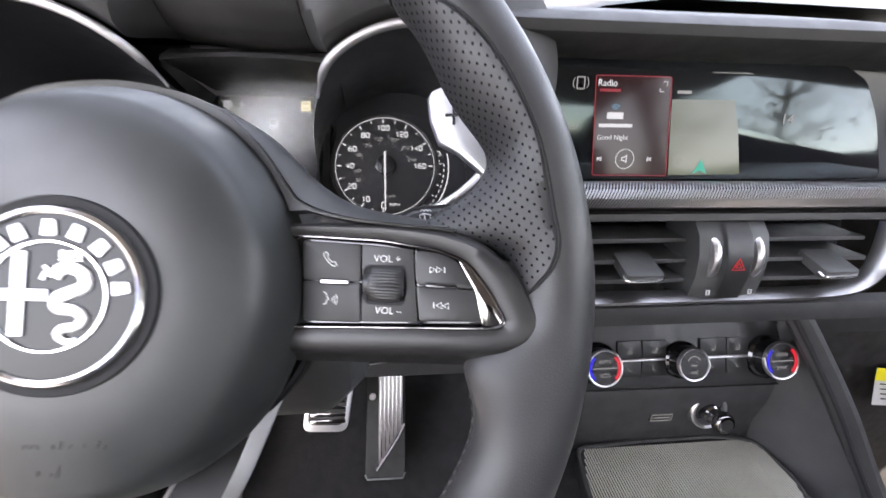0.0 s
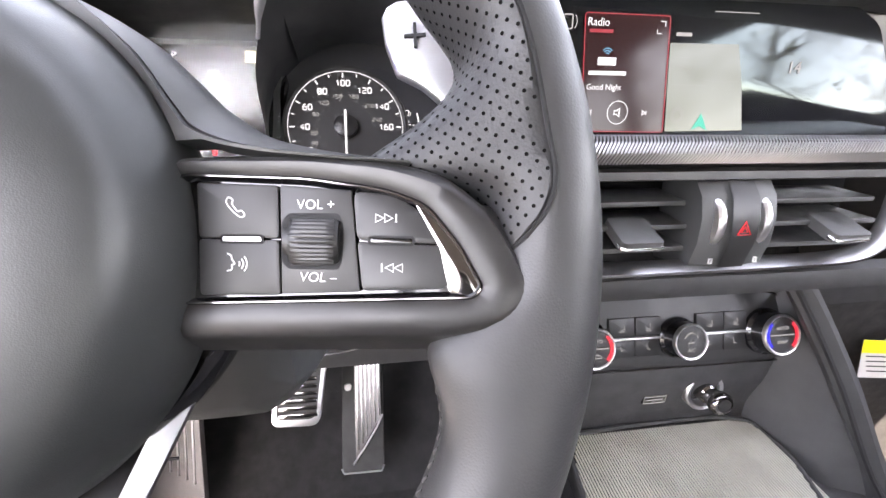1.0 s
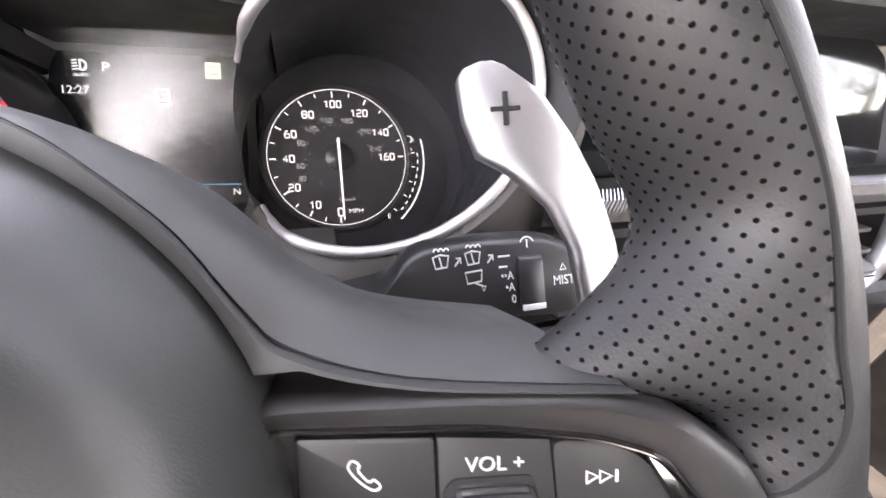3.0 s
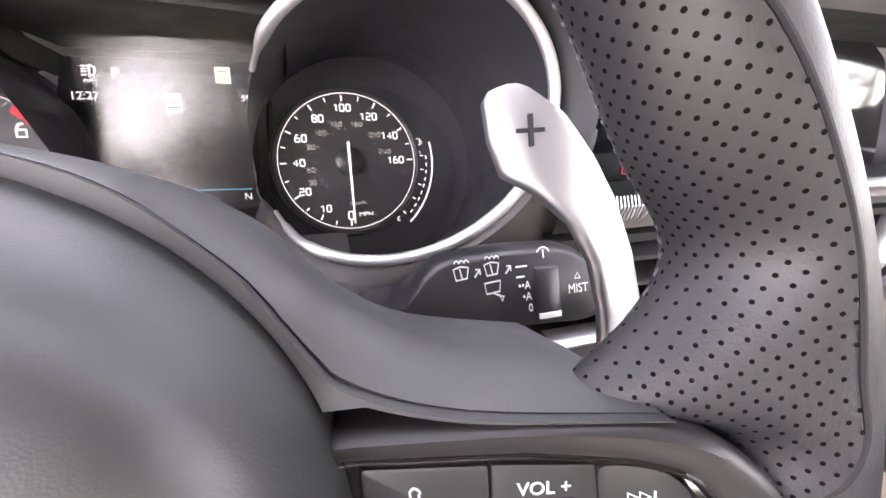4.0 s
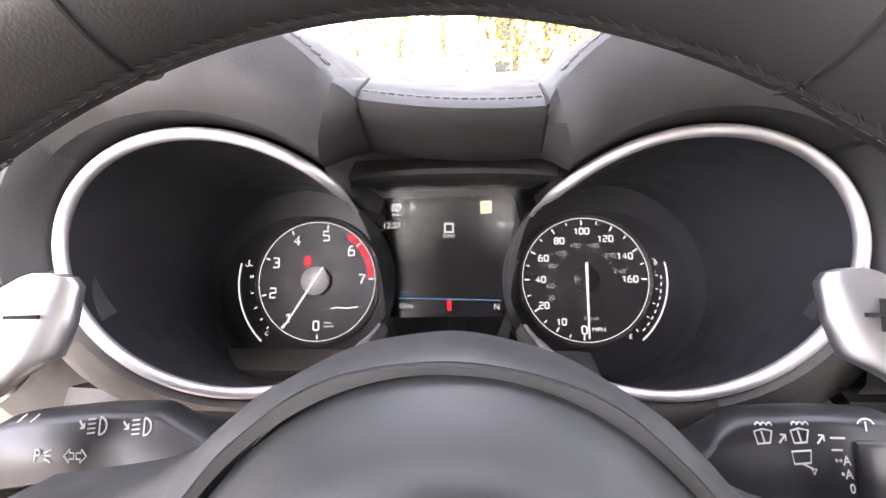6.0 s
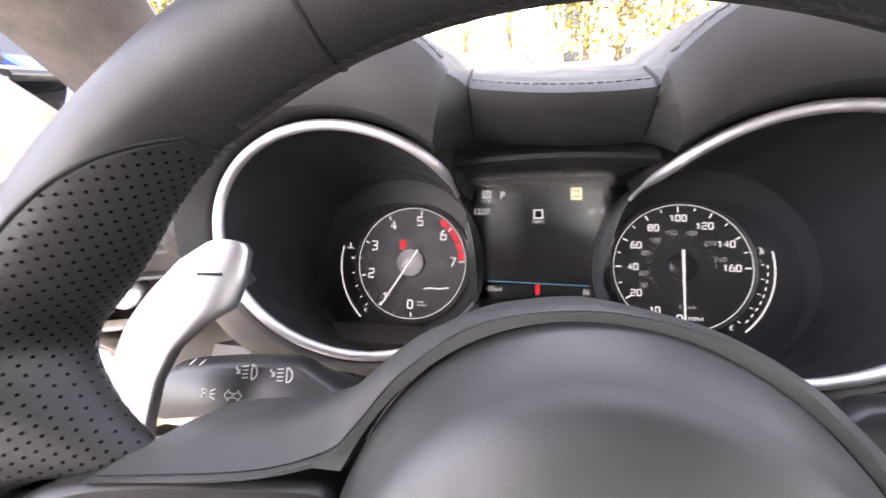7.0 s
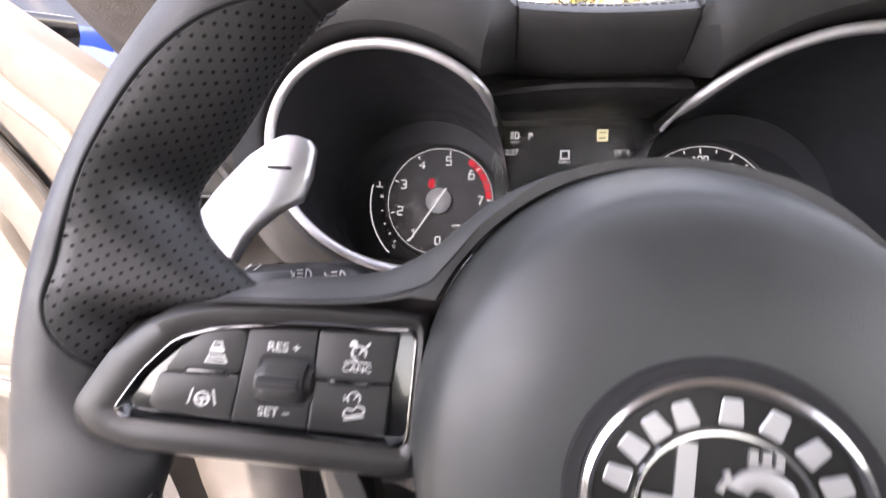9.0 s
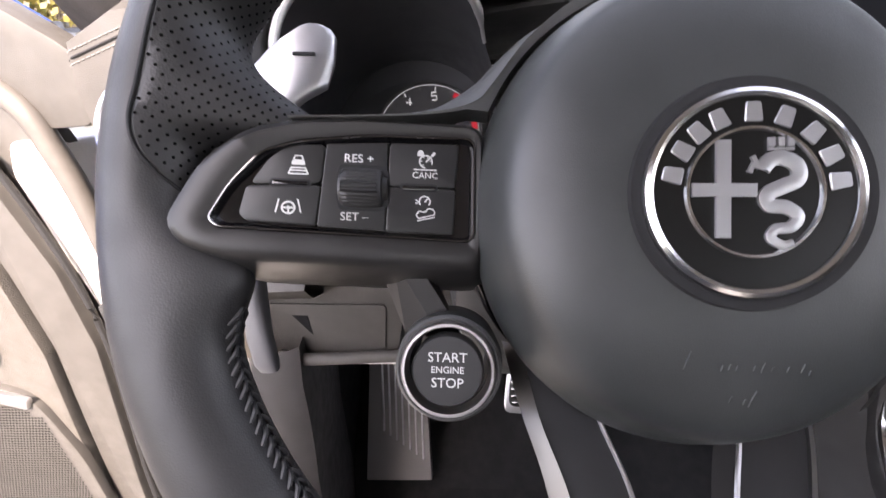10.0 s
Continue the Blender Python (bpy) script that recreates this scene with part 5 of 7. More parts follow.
# hood over the display and surround
bm = B()
loft(bm, [[(x, y, z - 0.05 * max(0, x - 0.47) ** 1.2) for y, z in ((0.112, 0.030), (0.100, 0.034), (0.074, 0.040), (0.064, 0.0455), (0.062, 0.052), (0.070, 0.0575), (0.12, 0.066), (0.30, 0.094), (0.60, 0.124))] for x in [0.170 + i * 0.060 for i in range(18)]], closed=False)
part("display_hood", bm, DASHLEATHER, dash, "dark leather display hood")
bm = B()
prism(bm, rect(0.205, -0.075, 0.62, 0.045), -0.022, -0.016, m=flat_at(0.100))
part("display_surround", bm, TUBE, dash)
# bright strip under the display: fine ribs across it
bm = B()
prof = [(0.098, -0.0615), (0.070, -0.0560), (0.050, -0.0510), (0.0445, -0.0530), (0.0425, -0.0600), (0.0445, -0.0670), (0.052, -0.0715)]
loft(bm, [[(x, y, z) for y, z in prof] for x in [0.19 + i * 0.05 for i in range(17)]], closed=False)
# dark base paints the shade between the bright ribs of the strip
strip = part("trim_strip", bm, STRIPBASE, dash, "bright ribbed aluminium trim strip")
bm = B()
for i in range(170):
    x = 0.215 + i * 0.0024
    tube(bm, [(x + 0.012, 0.0920, -0.0600), (x + 0.006, 0.0660, -0.0548), (x + 0.003, 0.0500, -0.0506), (x, 0.0436, -0.0542), (x - 0.003, 0.0416, -0.0600), (x - 0.006, 0.0438, -0.0672)], 0.00075, 5)
tagged(part("rib", bm, STRIP, strip, "slanting bright ribs"), kind="stuff")
bm = B()
loft(bm, [[(x, y, z) for y, z in ((0.054, -0.0712), (0.046, -0.0730), (0.045, -0.0780), (0.050, -0.0800), (0.062, -0.0800))] for x in (0.19, 0.4, 0.6, 0.95)], closed=False)
part("trim_strip", bm, BEZEL, dash, "dark lip under the trim strip")

# centre air vents
vent = thing("centre_air_vent", flat_at(0.045) @ Matrix.Translation((0, -0.115, 0)) @ Matrix.Rotation(radians(-11), 4, "X") @ Matrix.Translation((0, 0.115, 0)), "black twin centre air vents with chrome lower trim", "air vent")
bm = B()
prism(bm, rect(0.20, -0.140, 0.53, -0.078), -0.060, -0.056)
part("back_wall", bm, VOID, vent)
for x0, x1 in ((0.215, 0.3400), (0.394, 0.4960)):
    for i, y in enumerate((-0.0965, -0.1125, -0.1285)):
        bm = B()
        box(bm, (x0, -0.0019, -0.036), (x1 + (0.004 if i == 2 else 0), 0.0019, 0.0), m=Matrix.Translation((0, y, -0.003 if i else -0.007)) @ Matrix.Rotation(radians(9), 4, "X"), bevel=0.0010)
        part("slat", bm, SOFT, vent)
for x in (0.2925, 0.4530):
    tilt = Matrix.Translation((x, -0.1125, 0.004)) @ Matrix.Rotation(radians(-64), 4, "X")
    bm = B()
    prism(bm, rounded([(-0.0150, -0.0150), (0.0150, -0.0150), (0.0142, 0.0140), (-0.0142, 0.0140)], 0.004, 4), -0.0060, 0.0015, m=tilt, bevel=0.0012)
    tab = part("tab", bm, SOFT, vent, "vent direction tab")
    bm = B()
    tube(bm, [tilt @ Vector(p) for p in ((-0.0152, -0.0100, -0.0030), (-0.0148, -0.0144, -0.0030), (-0.012, -0.0156, -0.0030), (0.012, -0.0156, -0.0030), (0.0148, -0.0144, -0.0030), (0.0152, -0.0100, -0.0030))], 0.0012, 6)
    part("tab_edge", bm, CHROME, tab)
# middle pod with two thumb wheels and the hazard switch
bm = B()
prof = [(-0.030, -0.0800), (0.004, -0.0800), (0.0110, -0.0900), (0.0140, -0.1050), (0.0130, -0.1220), (0.0070, -0.1400), (-0.030, -0.1420)]
loft(bm, [[(x, y, z - 0.004 * abs(x - 0.366) / 0.03) for z, y in prof] for x in (0.3375, 0.3395, 0.3660, 0.3925, 0.3945)], closed=True, caps=True)
pod = part("middle_pod", bm, SOFT, vent)
bm = B()
loft(bm, [[(x, y * 1.0, z + 0.0012) for z, y in prof[1:6]] for x in (0.3565, 0.3765)], closed=False)
part("hazard_switch", bm, BUTTON, pod)
bm = B()
stroke(bm, [(0.3615, -0.1155), (0.3715, -0.1155), (0.3665, -0.1065)], 0.0008, 0.0152, 0.0004, loop=True)
stroke(bm, [(0.3642, -0.1138), (0.3688, -0.1138), (0.3665, -0.1098)], 0.0005, 0.0152, 0.0004, loop=True)
part("hazard_sign", bm, REDPRINT, pod, flat=True)
for x in (0.3490, 0.3840):
    bm = B()
    rings = []
    for dx, s in ((-0.0036, 0.86), (-0.0030, 0.97), (-0.0012, 1.0), (0.0012, 1.0), (0.0030, 0.97), (0.0036, 0.86)):
        rings.append([(x + dx, -0.1080 + 0.0235 * s * math.cos(radians(k * 5)) * (1.0 if k % 2 else 0.988), -0.0085 + 0.0245 * s * math.sin(radians(k * 5)) * (1.0 if k % 2 else 0.988)) for k in range(72)])
    loft(bm, rings, caps=True)
    part("thumb_wheel", bm, SATIN, pod, "ribbed chrome thumb wheel")
    bm = B()
    stroke(bm, rect(x - 0.001, -0.1365, x + 0.0012, -0.1330), 0.0006, 0.0098, 0.0006, loop=True)
    part("mark", bm, WHITE, pod, flat=True)
bm = B()
way = smooth_line([(0.20, -0.1372), (0.30, -0.1372), (0.40, -0.1370), (0.455, -0.1362), (0.482, -0.1322), (0.4965, -0.1220), (0.5020, -0.1050), (0.5040, -0.0820)], 6)
rings = []
for i, p in enumerate(way):
    d = Vector(way[min(i + 1, len(way) - 1)]) - Vector(way[max(i - 1, 0)])
    out = Vector((d.y, -d.x)).normalized()
    rings.append([(p[0] + out.x * o, p[1] + out.y * o, z) for o, z in ((0.0, -0.006), (0.0004, 0.0005), (0.0022, 0.0050), (0.0050, 0.0085), (0.0072, 0.0075), (0.0078, -0.006))])
loft(bm, rings, closed=False)
part("vent_trim", bm, VENTMETAL, vent, "satin grey metal vent trim")
bm = B()
loft(bm, [[(x, y, z) for y, z in ((0.048, -0.1465), (0.0400, -0.1500), (0.0370, -0.1580), (0.0390, -0.1660), (0.050, -0.1710), (0.085, -0.1720), (0.104, -0.1860), (0.104, -0.2300))] for x in [0.18 + i * 0.06 for i in range(16)]], closed=False)
part("lower_roll", bm, DASHLEATHER, dash, "leather roll below the vents")

# climate panel, leaning back from its foot
LEAN = radians(24)
climate = thing("climate_panel", axes((0, 0.060, -0.2155), (1, 0, 0), (0, math.sin(LEAN), math.cos(LEAN))), "black climate control panel with three round knobs", "climate control")
bm = B()
prism(bm, rounded([(0.235, -0.0300), (0.470, -0.0320), (0.476, 0.0240), (0.462, 0.0300), (0.235, 0.0320)], 0.006, 4), -0.012, -0.004, bevel=0.002)
part("panel", bm, BUTTON, climate)
bm = B()
tube(bm, [(x, y, -0.004) for x, y in ((0.235, 0.0325), (0.452, 0.0305), (0.466, 0.0285), (0.474, 0.0235))], 0.0014, 6)
tube(bm, [(x, y, -0.004) for x, y in ((0.235, -0.0305), (0.470, -0.0325))], 0.0010, 6)
part("panel_edge", bm, DARKCHROME, climate)
# two rows of keys beside the middle knob
for x0, x1 in ((0.3085, 0.3318), (0.3326, 0.3560), (0.3895, 0.4155), (0.4163, 0.4380)):
    for y0, y1 in ((-0.0020, 0.0140), (-0.0195, -0.0052)):
        bm = B()
        prism(bm, rect(x0, y0, x1, y1, 0.001), -0.005, -0.0015 if y0 > -0.01 else -0.0024, bevel=0.0008)
        b = part("button", bm, BUTTON, climate)
        bm = B()
        cx, cy = (x0 + x1) / 2, (y0 + y1) / 2
        if y0 > -0.01:
            stroke(bm, arc(cx, cy, 0.0022, 200, 420, 7), 0.0005, -0.0013)
            stroke(bm, [(cx - 0.0026, cy - 0.0034), (cx + 0.0026, cy - 0.0034)], 0.0005, -0.0013)
        else:
            stroke(bm, [(cx - 0.0016, cy + 0.0022), (cx - 0.0008, cy - 0.0014), (cx + 0.0020, cy - 0.0014)], 0.0005, -0.0022)
        part("sign", bm, LITGREY, b, flat=True)
for x0, x1 in ((0.3085, 0.3560), (0.3900, 0.4375)):
    bm = B()
    prism(bm, rect(x0, -0.0048, x1, -0.0030), -0.004, -0.0006, bevel=0.0005)
    part("divider", bm, SATIN, climate)
for x, r, kind in ((0.2887, 0.0168, "temp"), (0.3720, 0.0152, "fan"), (0.4574, 0.0176, "temp")):
    y = -0.0055
    km = Matrix.Translation((x, y, -0.004))
    bm = B()
    lathe(bm, [(r * 1.22, -0.004), (r * 1.16, 0.0030), (r * 1.02, 0.0050), (r * 0.98, 0.0165)], 48, km)
    knob = part("knob", bm, GLOSS, climate, "round climate knob with bright rim")
    bm = B()
    lathe(bm, [(r * 0.98, 0.0140), (r, 0.0172), (r * 0.96, 0.0184), (r * 0.89, 0.0182), (r * 0.87, 0.0168)], 48, km)
    part("rim", bm, SATIN, knob)
    bm = B()
    lathe(bm, [(0, 0.0174), (r * 0.88, 0.0172)], 40, km)
    part("face", bm, BUTTON, knob)
    bm = B()
    if kind == "temp":
        stroke(bm, arc(x, y, r * 0.79, -46, 46, 12), r * 0.15, 0.0136)
        part("red_arc", bm, LITRED, knob, flat=True)
        bm = B()
        stroke(bm, arc(x, y, r * 0.79, 134, 226, 12), r * 0.15, 0.0136)
        part("blue_arc", bm, KNOBBLUE, knob, flat=True)
        bm = B()
        lettering(bm, "AUTO", 0.0042, (x, y + 0.0058), z=0.0137)
        bar(bm, x - r * 0.66, y - 0.0004, x + r * 0.66, y + 0.0004, 0.0137)
        if x > 0.4:
            lettering(bm, "SYNC", 0.0042, (x, y - 0.0062), z=0.0137)
        else:
            stroke(bm, smooth_line([(x - 0.0048, y - 0.0070), (x - 0.0024, y - 0.0052), (x + 0.0016, y - 0.0050), (x + 0.0048, y - 0.0068)], 4), 0.0006, 0.0137)
            stroke(bm, [(x - 0.0048, y - 0.0074), (x + 0.0048, y - 0.0074)], 0.0005, 0.0137)
    else:
        lettering(bm, "A/C", 0.0042, (x, y - 0.0068), z=0.0137)
        stroke(bm, arc(x, y + 0.0008, 0.0064, 20, 160, 10), 0.0008, 0.0137)
        bar(bm, x - 0.003, y - 0.0014, x + 0.003, y - 0.0004, 0.0137)
    part("knob_sign", bm, LITGREY, knob, flat=True)
# lower face with socket and data port
bm = B()
loft(bm, [[(x, y, z) for y, z in ((0.066, -0.2400), (0.056, -0.2435), (0.0520, -0.2500), (0.0525, -0.2700), (0.0580, -0.3000), (0.0640, -0.3350))] for x in (0.235, 0.30, 0.40, 0.455, 0.470)], closed=False)
part("lower_face", bm, HARD, stack)
bm = B()
box(bm, (0.3500, -0.2880, -0.004), (0.3735, -0.2780, 0.0012), m=flat_at(0.0555) @ Matrix.Translation((0.0030, -0.0040, 0)), bevel=0.0012)
usb = part("data_port", bm, GLOSS, stack)
bm = B()
stroke(bm, rect(0.3510, -0.2868, 0.3725, -0.2792), 0.0008, 0.0014, loop=True)
stroke(bm, [(0.3535, -0.2830), (0.3695, -0.2830)], 0.0010, 0.0014)
part("port_sign", bm, LITGREY, usb, flat=True).matrix_local = flat_at(0.0555) @ Matrix.Translation((0.0030, -0.0040, 0))
socket = thing("power_socket", flat_at(0.0550) @ Matrix.Translation((0.4106, -0.2800, 0)) @ Matrix.Rotation(radians(-12), 4, "X") @ Matrix.Diagonal((0.86, 0.86, 0.95, 1)), "chrome ringed lighter socket with its plug", "power socket")
bm = B()
lathe(bm, [(0.0220, -0.004), (0.0222, 0.0035), (0.0205, 0.0052), (0.0175, 0.0045), (0.0160, 0.001), (0.0155, -0.006), (0.0, -0.006)], 40)
part("ring", bm, SATIN, socket)
bm = B()
lathe(bm, [(0.0105, -0.006), (0.0105, 0.008), (0.0085, 0.0095), (0.0085, 0.0150), (0.0112, 0.0165), (0.0122, 0.0190), (0.0118, 0.0240), (0.0098, 0.0262), (0.0, 0.0266)], 36, Matrix.Translation((0.001, -0.001, 0)))
part("plug", bm, DARKCHROME, socket)
bm = B()
lathe(bm, [(0.0070, 0.0), (0.0068, 0.0006), (0.0, 0.0006)], 20, Matrix.Translation((0.001, -0.001, 0.0264)))
part("plug_face", bm, BUTTON, socket)
# tray with a ribbed cover
bm = B()
line = rounded([(0.284, 0.056), (0.350, 0.060), (0.440, 0.0605), (0.476, 0.052), (0.4795, 0.010), (0.464, -0.040), (0.455, -0.45), (0.262, -0.45), (0.268, -0.06)], 0.012, 5)
prism(bm, line, -0.345, -0.3255, bevel=0.004)
# base coloured near black so the grooves between the ribs look shaded
tray = part("tray_cover", bm, shader("dark tray base", (0.009, 0.009, 0.009), 0.8), stack, "ribbed grey tray cover")
bm = B()
for i in range(78):
    x = 0.2780 + i * 0.00256
    y1 = 0.0545 + min(0, x - 0.292) * 3.0 - max(0, x - 0.455) * 0.30
    ys = [y1 - (y1 + 0.24) * k / 4 for k in range(5)]
    loft(bm, [[(x - 0.00075, y, -0.3256), (x - 0.00040, y, -0.3241), (x + 0.00040, y, -0.3241), (x + 0.00075, y, -0.3256)] for y in ys], closed=False)
tagged(part("rib", bm, grained("tray rib rubber", (0.30, 0.29, 0.245), (0.37, 0.36, 0.31), 0.5, 2000, 0.00005), tray), kind="stuff")
bm = B()
tube(bm, [(x, y, -0.3246) for x, y in line], 0.0022, 6, loop=True)
part("tray_edge", bm, RUBBER, stack)
# flanks and rails of the console
bm = B()
loft(bm, [smooth_line(c, 4) for c in ([(0.470, 0.076, -0.176), (0.470, 0.066, -0.250), (0.472, 0.056, -0.345)], [(0.474, 0.072, -0.180), (0.480, 0.052, -0.255), (0.484, 0.020, -0.345)], [(0.478, 0.066, -0.184), (0.490, 0.036, -0.255), (0.505, -0.006, -0.345)], [(0.474, 0.056, -0.188), (0.5005, 0.022, -0.255), (0.5380, -0.020, -0.345)], [(0.50, 0.060, -0.24), (0.555, 0.02, -0.40), (0.58, -0.10, -0.50)])], closed=False)
part("flank", bm, HARD, stack)
bm = B()
loft(bm, [[(0.470, 0.06, -0.340), (0.470, -0.05, -0.340), (0.455, -0.45, -0.340)], [(0.535, 0.02, -0.345), (0.545, -0.06, -0.350), (0.560, -0.45, -0.350)]], closed=False)
part("flank_shelf", bm, HARD, stack)
rail = smooth_line([(0.458, 0.066, -0.160), (0.4685, 0.050, -0.181), (0.5030, 0.020, -0.247), (0.5440, -0.020, -0.338), (0.562, -0.075, -0.368), (0.562, -0.20, -0.372), (0.562, -0.45, -0.372)], 6)
bm = B()
tube(bm, rail, 0.0072, 8, flat=1.4)
part("rail", bm, DASHLEATHER, stack, "grey console rail")
bm = B()
tube(bm, [(x - 0.008, y - 0.004, z + 0.002) for x, y, z in rail], 0.0022, 6)
part("rail_edge", bm, SEAM, stack)
lrail = smooth_line([(0.250, 0.062, -0.240), (0.244, 0.045, -0.300), (0.236, 0.000, -0.335), (0.228, -0.09, -0.348), (0.225, -0.20, -0.350), (0.225, -0.45, -0.35)], 6)
bm = B()
tube(bm, lrail, 0.0085, 8, flat=1.4)
part("rail", bm, DASHLEATHER, stack)
bm = B()
tube(bm, [(x - 0.004, y - 0.004, z + 0.010) for x, y, z in lrail], 0.0026, 6)
part("rail_edge", bm, CHROME, stack, "chrome console edge")
bm = B()
loft(bm, [[(0.250, 0.062, -0.235), (0.240, 0.0, -0.345), (0.225, -0.45, -0.35)], [(0.215, 0.10, -0.30), (0.205, 0.0, -0.45), (0.20, -0.45, -0.45)], [(0.200, 0.10, -0.72), (0.195, 0.0, -0.72), (0.19, -0.45, -0.72)]], closed=False)
part("flank", bm, HARD, stack)

# ---- left end of the dashboard ----
bm = B()
prof = [(0.30, 0.075), (0.140, 0.060), (0.095, 0.052), (0.076, 0.042), (0.070, 0.015), (0.070, -0.020), (0.074, -0.060), (0.080, -0.110), (0.078, -0.150), (0.066, -0.168), (0.078, -0.182), (0.100, -0.190)]
loft(bm, [[(x, y + 1.2 * max(0, -0.34 - x) + 0.10 * max(0, x + 0.22), z - 0.40 * max(0, -0.30 - x)) for y, z in prof] for x in (-0.42, -0.40, -0.37, -0.34, -0.30, -0.25, -0.21)], closed=False)
part("dash_end", bm, PANEL, dash, "dashboard end panel")


def end_face(x, drop):
    """A point on the end panel's face, just under its rolled top edge."""
    z = 0.0215 + 0.245 * (x + 0.335) - drop
    lift = z + 0.40 * max(0, -0.30 - x)
    y = 0.070 + max(0.0, lift - 0.015) / 0.027 * 0.006
    return Vector((x, y + 1.2 * max(0, -0.34 - x) - 0.0003, z))


for drop in (0.0, 0.0085):
    bm = B()
    for i in range(30):
        x = -0.352 + i * 0.0044
        tube(bm, [end_face(x, drop), end_face(x + 0.0030, drop)], 0.0006, 5)
    part("stitching", bm, GREYTHREAD, dash)
bm = B()
tube(bm, [end_face(-0.355 + i * 0.006, 0.0045) for i in range(24)], 0.0010, 6)
part("seam", bm, SEAM, dash)
bm = B()
loft(bm, [[(x, y, z - 0.010 * math.sin(max(0, min(1, (x + 0.24) / 0.5)) * math.pi)) for y, z in ((0.085, -0.092), (0.060, -0.080), (0.050, -0.092), (0.056, -0.125), (0.085, -0.150), (0.11, -0.175))] for x in [-0.22 + i * 0.05 for i in range(10)]], closed=False)
part("column_surround", bm, PANEL, dash, "lower dashboard shell")
bm = B()
for x in (-0.125, 0.105):
    tube(bm, [(x, 0.060, -0.079), (x + 0.010, 0.0495, -0.090), (x + 0.018, 0.0520, -0.108), (x + 0.02, 0.055, -0.125)], 0.0009, 5)
part("seam", bm, SEAM, dash)
# side air vent
vm = axes((-0.2640, 0.0485, -0.0385), (0.964, 0.264, 0.0), (0.0, 0.182, 0.983))
sv = thing("side_air_vent", vm, "round black side air vent with chrome ring", "air vent")
bm = B()
lathe(bm, [(0.0390, -0.030), (0.0400, 0.000), (0.0425, 0.0040), (0.0455, 0.0020), (0.0465, -0.010)], 48)
part("ring", bm, CHROME, sv)
bm = B()
lathe(bm, [(0.0390, -0.030), (0.0, -0.034)], 40)
part("back_wall", bm, VOID, sv)
for i in range(4):
    y = -0.024 + i * 0.016
    w = math.sqrt(0.039**2 - y * y)
    bm = B()
    box(bm, (-w, y - 0.0012, -0.020), (w, y + 0.0012, -0.002), bevel=0.0006)
    part("slat", bm, SOFT, sv)
bm = B()
lathe(bm, [(0.0100, -0.010), (0.0100, 0.003), (0.0085, 0.005), (0.0, 0.0055)], 24)
part("knob", bm, SATIN, sv)

# lower panel with the fuse flap
lm = flat_at(0.100)
lower = thing("knee_panel", lm, "taupe-lit lower dashboard panel with a pull flap", "dashboard panel")
bm = B()
prism(bm, rounded([(-0.310, -0.262), (-0.150, -0.268), (-0.130, -0.185), (-0.290, -0.178)], 0.010, 4), -0.010, 0.0, bevel=0.003)
body = part("panel", bm, PANEL, lower)
bm = B()
prism(bm, rounded([(-0.345, -0.285), (-0.100, -0.285), (-0.080, -0.110), (-0.345, -0.110)], 0.010, 4), -0.040, -0.014, bevel=0.004)
part("backing", bm, PANEL, lower)
bm = B()
prism(bm, rounded([(-0.262, -0.252), (-0.160, -0.254), (-0.152, -0.203), (-0.268, -0.198)], 0.006, 4), -0.001, 0.0022, bevel=0.001)
part("flap", bm, PANEL, lower)
bm = B()
prism(bm, [(-0.2440, -0.2110), (-0.2290, -0.2120), (-0.2280, -0.2340)], 0.0018, 0.0026)
part("pull_slot", bm, VOID, lower)
bm = B()
stroke(bm, [(-0.310, -0.2645), (-0.150, -0.2695)], 0.0030, 0.0008, 0.0010)
part("lower_edge", bm, SATIN, lower)
# panel on the door side of the knees, curving back into the footwell
bm = B()
rows = []
for z, x, y in ((-0.235, -0.236, 0.075), (-0.268, -0.2345, 0.062), (-0.310, -0.2355, 0.060), (-0.350, -0.239, 0.060), (-0.400, -0.246, 0.062), (-0.520, -0.262, 0.075), (-0.700, -0.275, 0.100)):
    rows.append([(-0.345, y - 0.020, z), (-0.300, y - 0.014, z), (-0.262, y - 0.006, z), (x - 0.008, y, z), (x, y + 0.006, z), (x - 0.002, y + 0.018, z), (x - 0.020, y + 0.110, z), (x - 0.080, y + 0.30, z)])
loft(bm, rows, closed=False)
part("kick_panel", bm, grained("satin grey kick panel", (0.050, 0.047, 0.046), (0.062, 0.058, 0.057), 0.45, 1400, 0.0001, 0.4), dash, "satin grey kick panel")
bm = B()
tube(bm, [(-0.262, 0.092, -0.2525), (-0.245, 0.086, -0.2540), (-0.200, 0.088, -0.2545), (-0.145, 0.092, -0.2550)], 0.0062, 10)
part("knee_roll", bm, PANEL, dash, "rounded lower edge of the knee panel")
bm = B()
box(bm, (-0.345, 0.02, -0.72), (-0.325, 0.66, -0.15))
part("footwell_side", bm, HARD, dash)
# release lever under the dashboard
bm = B()
rings = []
for z, x, y, w, d in ((-0.128, -0.221, 0.024, 0.0070, 0.010), (-0.150, -0.2205, 0.016, 0.0080, 0.009), (-0.170, -0.2185, 0.008, 0.0085, 0.007), (-0.187, -0.2150, 0.002, 0.0082, 0.006), (-0.1930, -0.2135, 0.001, 0.0066, 0.004), (-0.1945, -0.2130, 0.002, 0.0040, 0.003)):
    rings.append([(x + w * math.copysign(abs(math.cos(a)) ** 0.7, math.cos(a)), y + d * math.copysign(abs(math.sin(a)) ** 0.7, math.sin(a)), z) for a in [i * math.pi / 8 for i in range(16)]])
loft(bm, rings, caps=True)
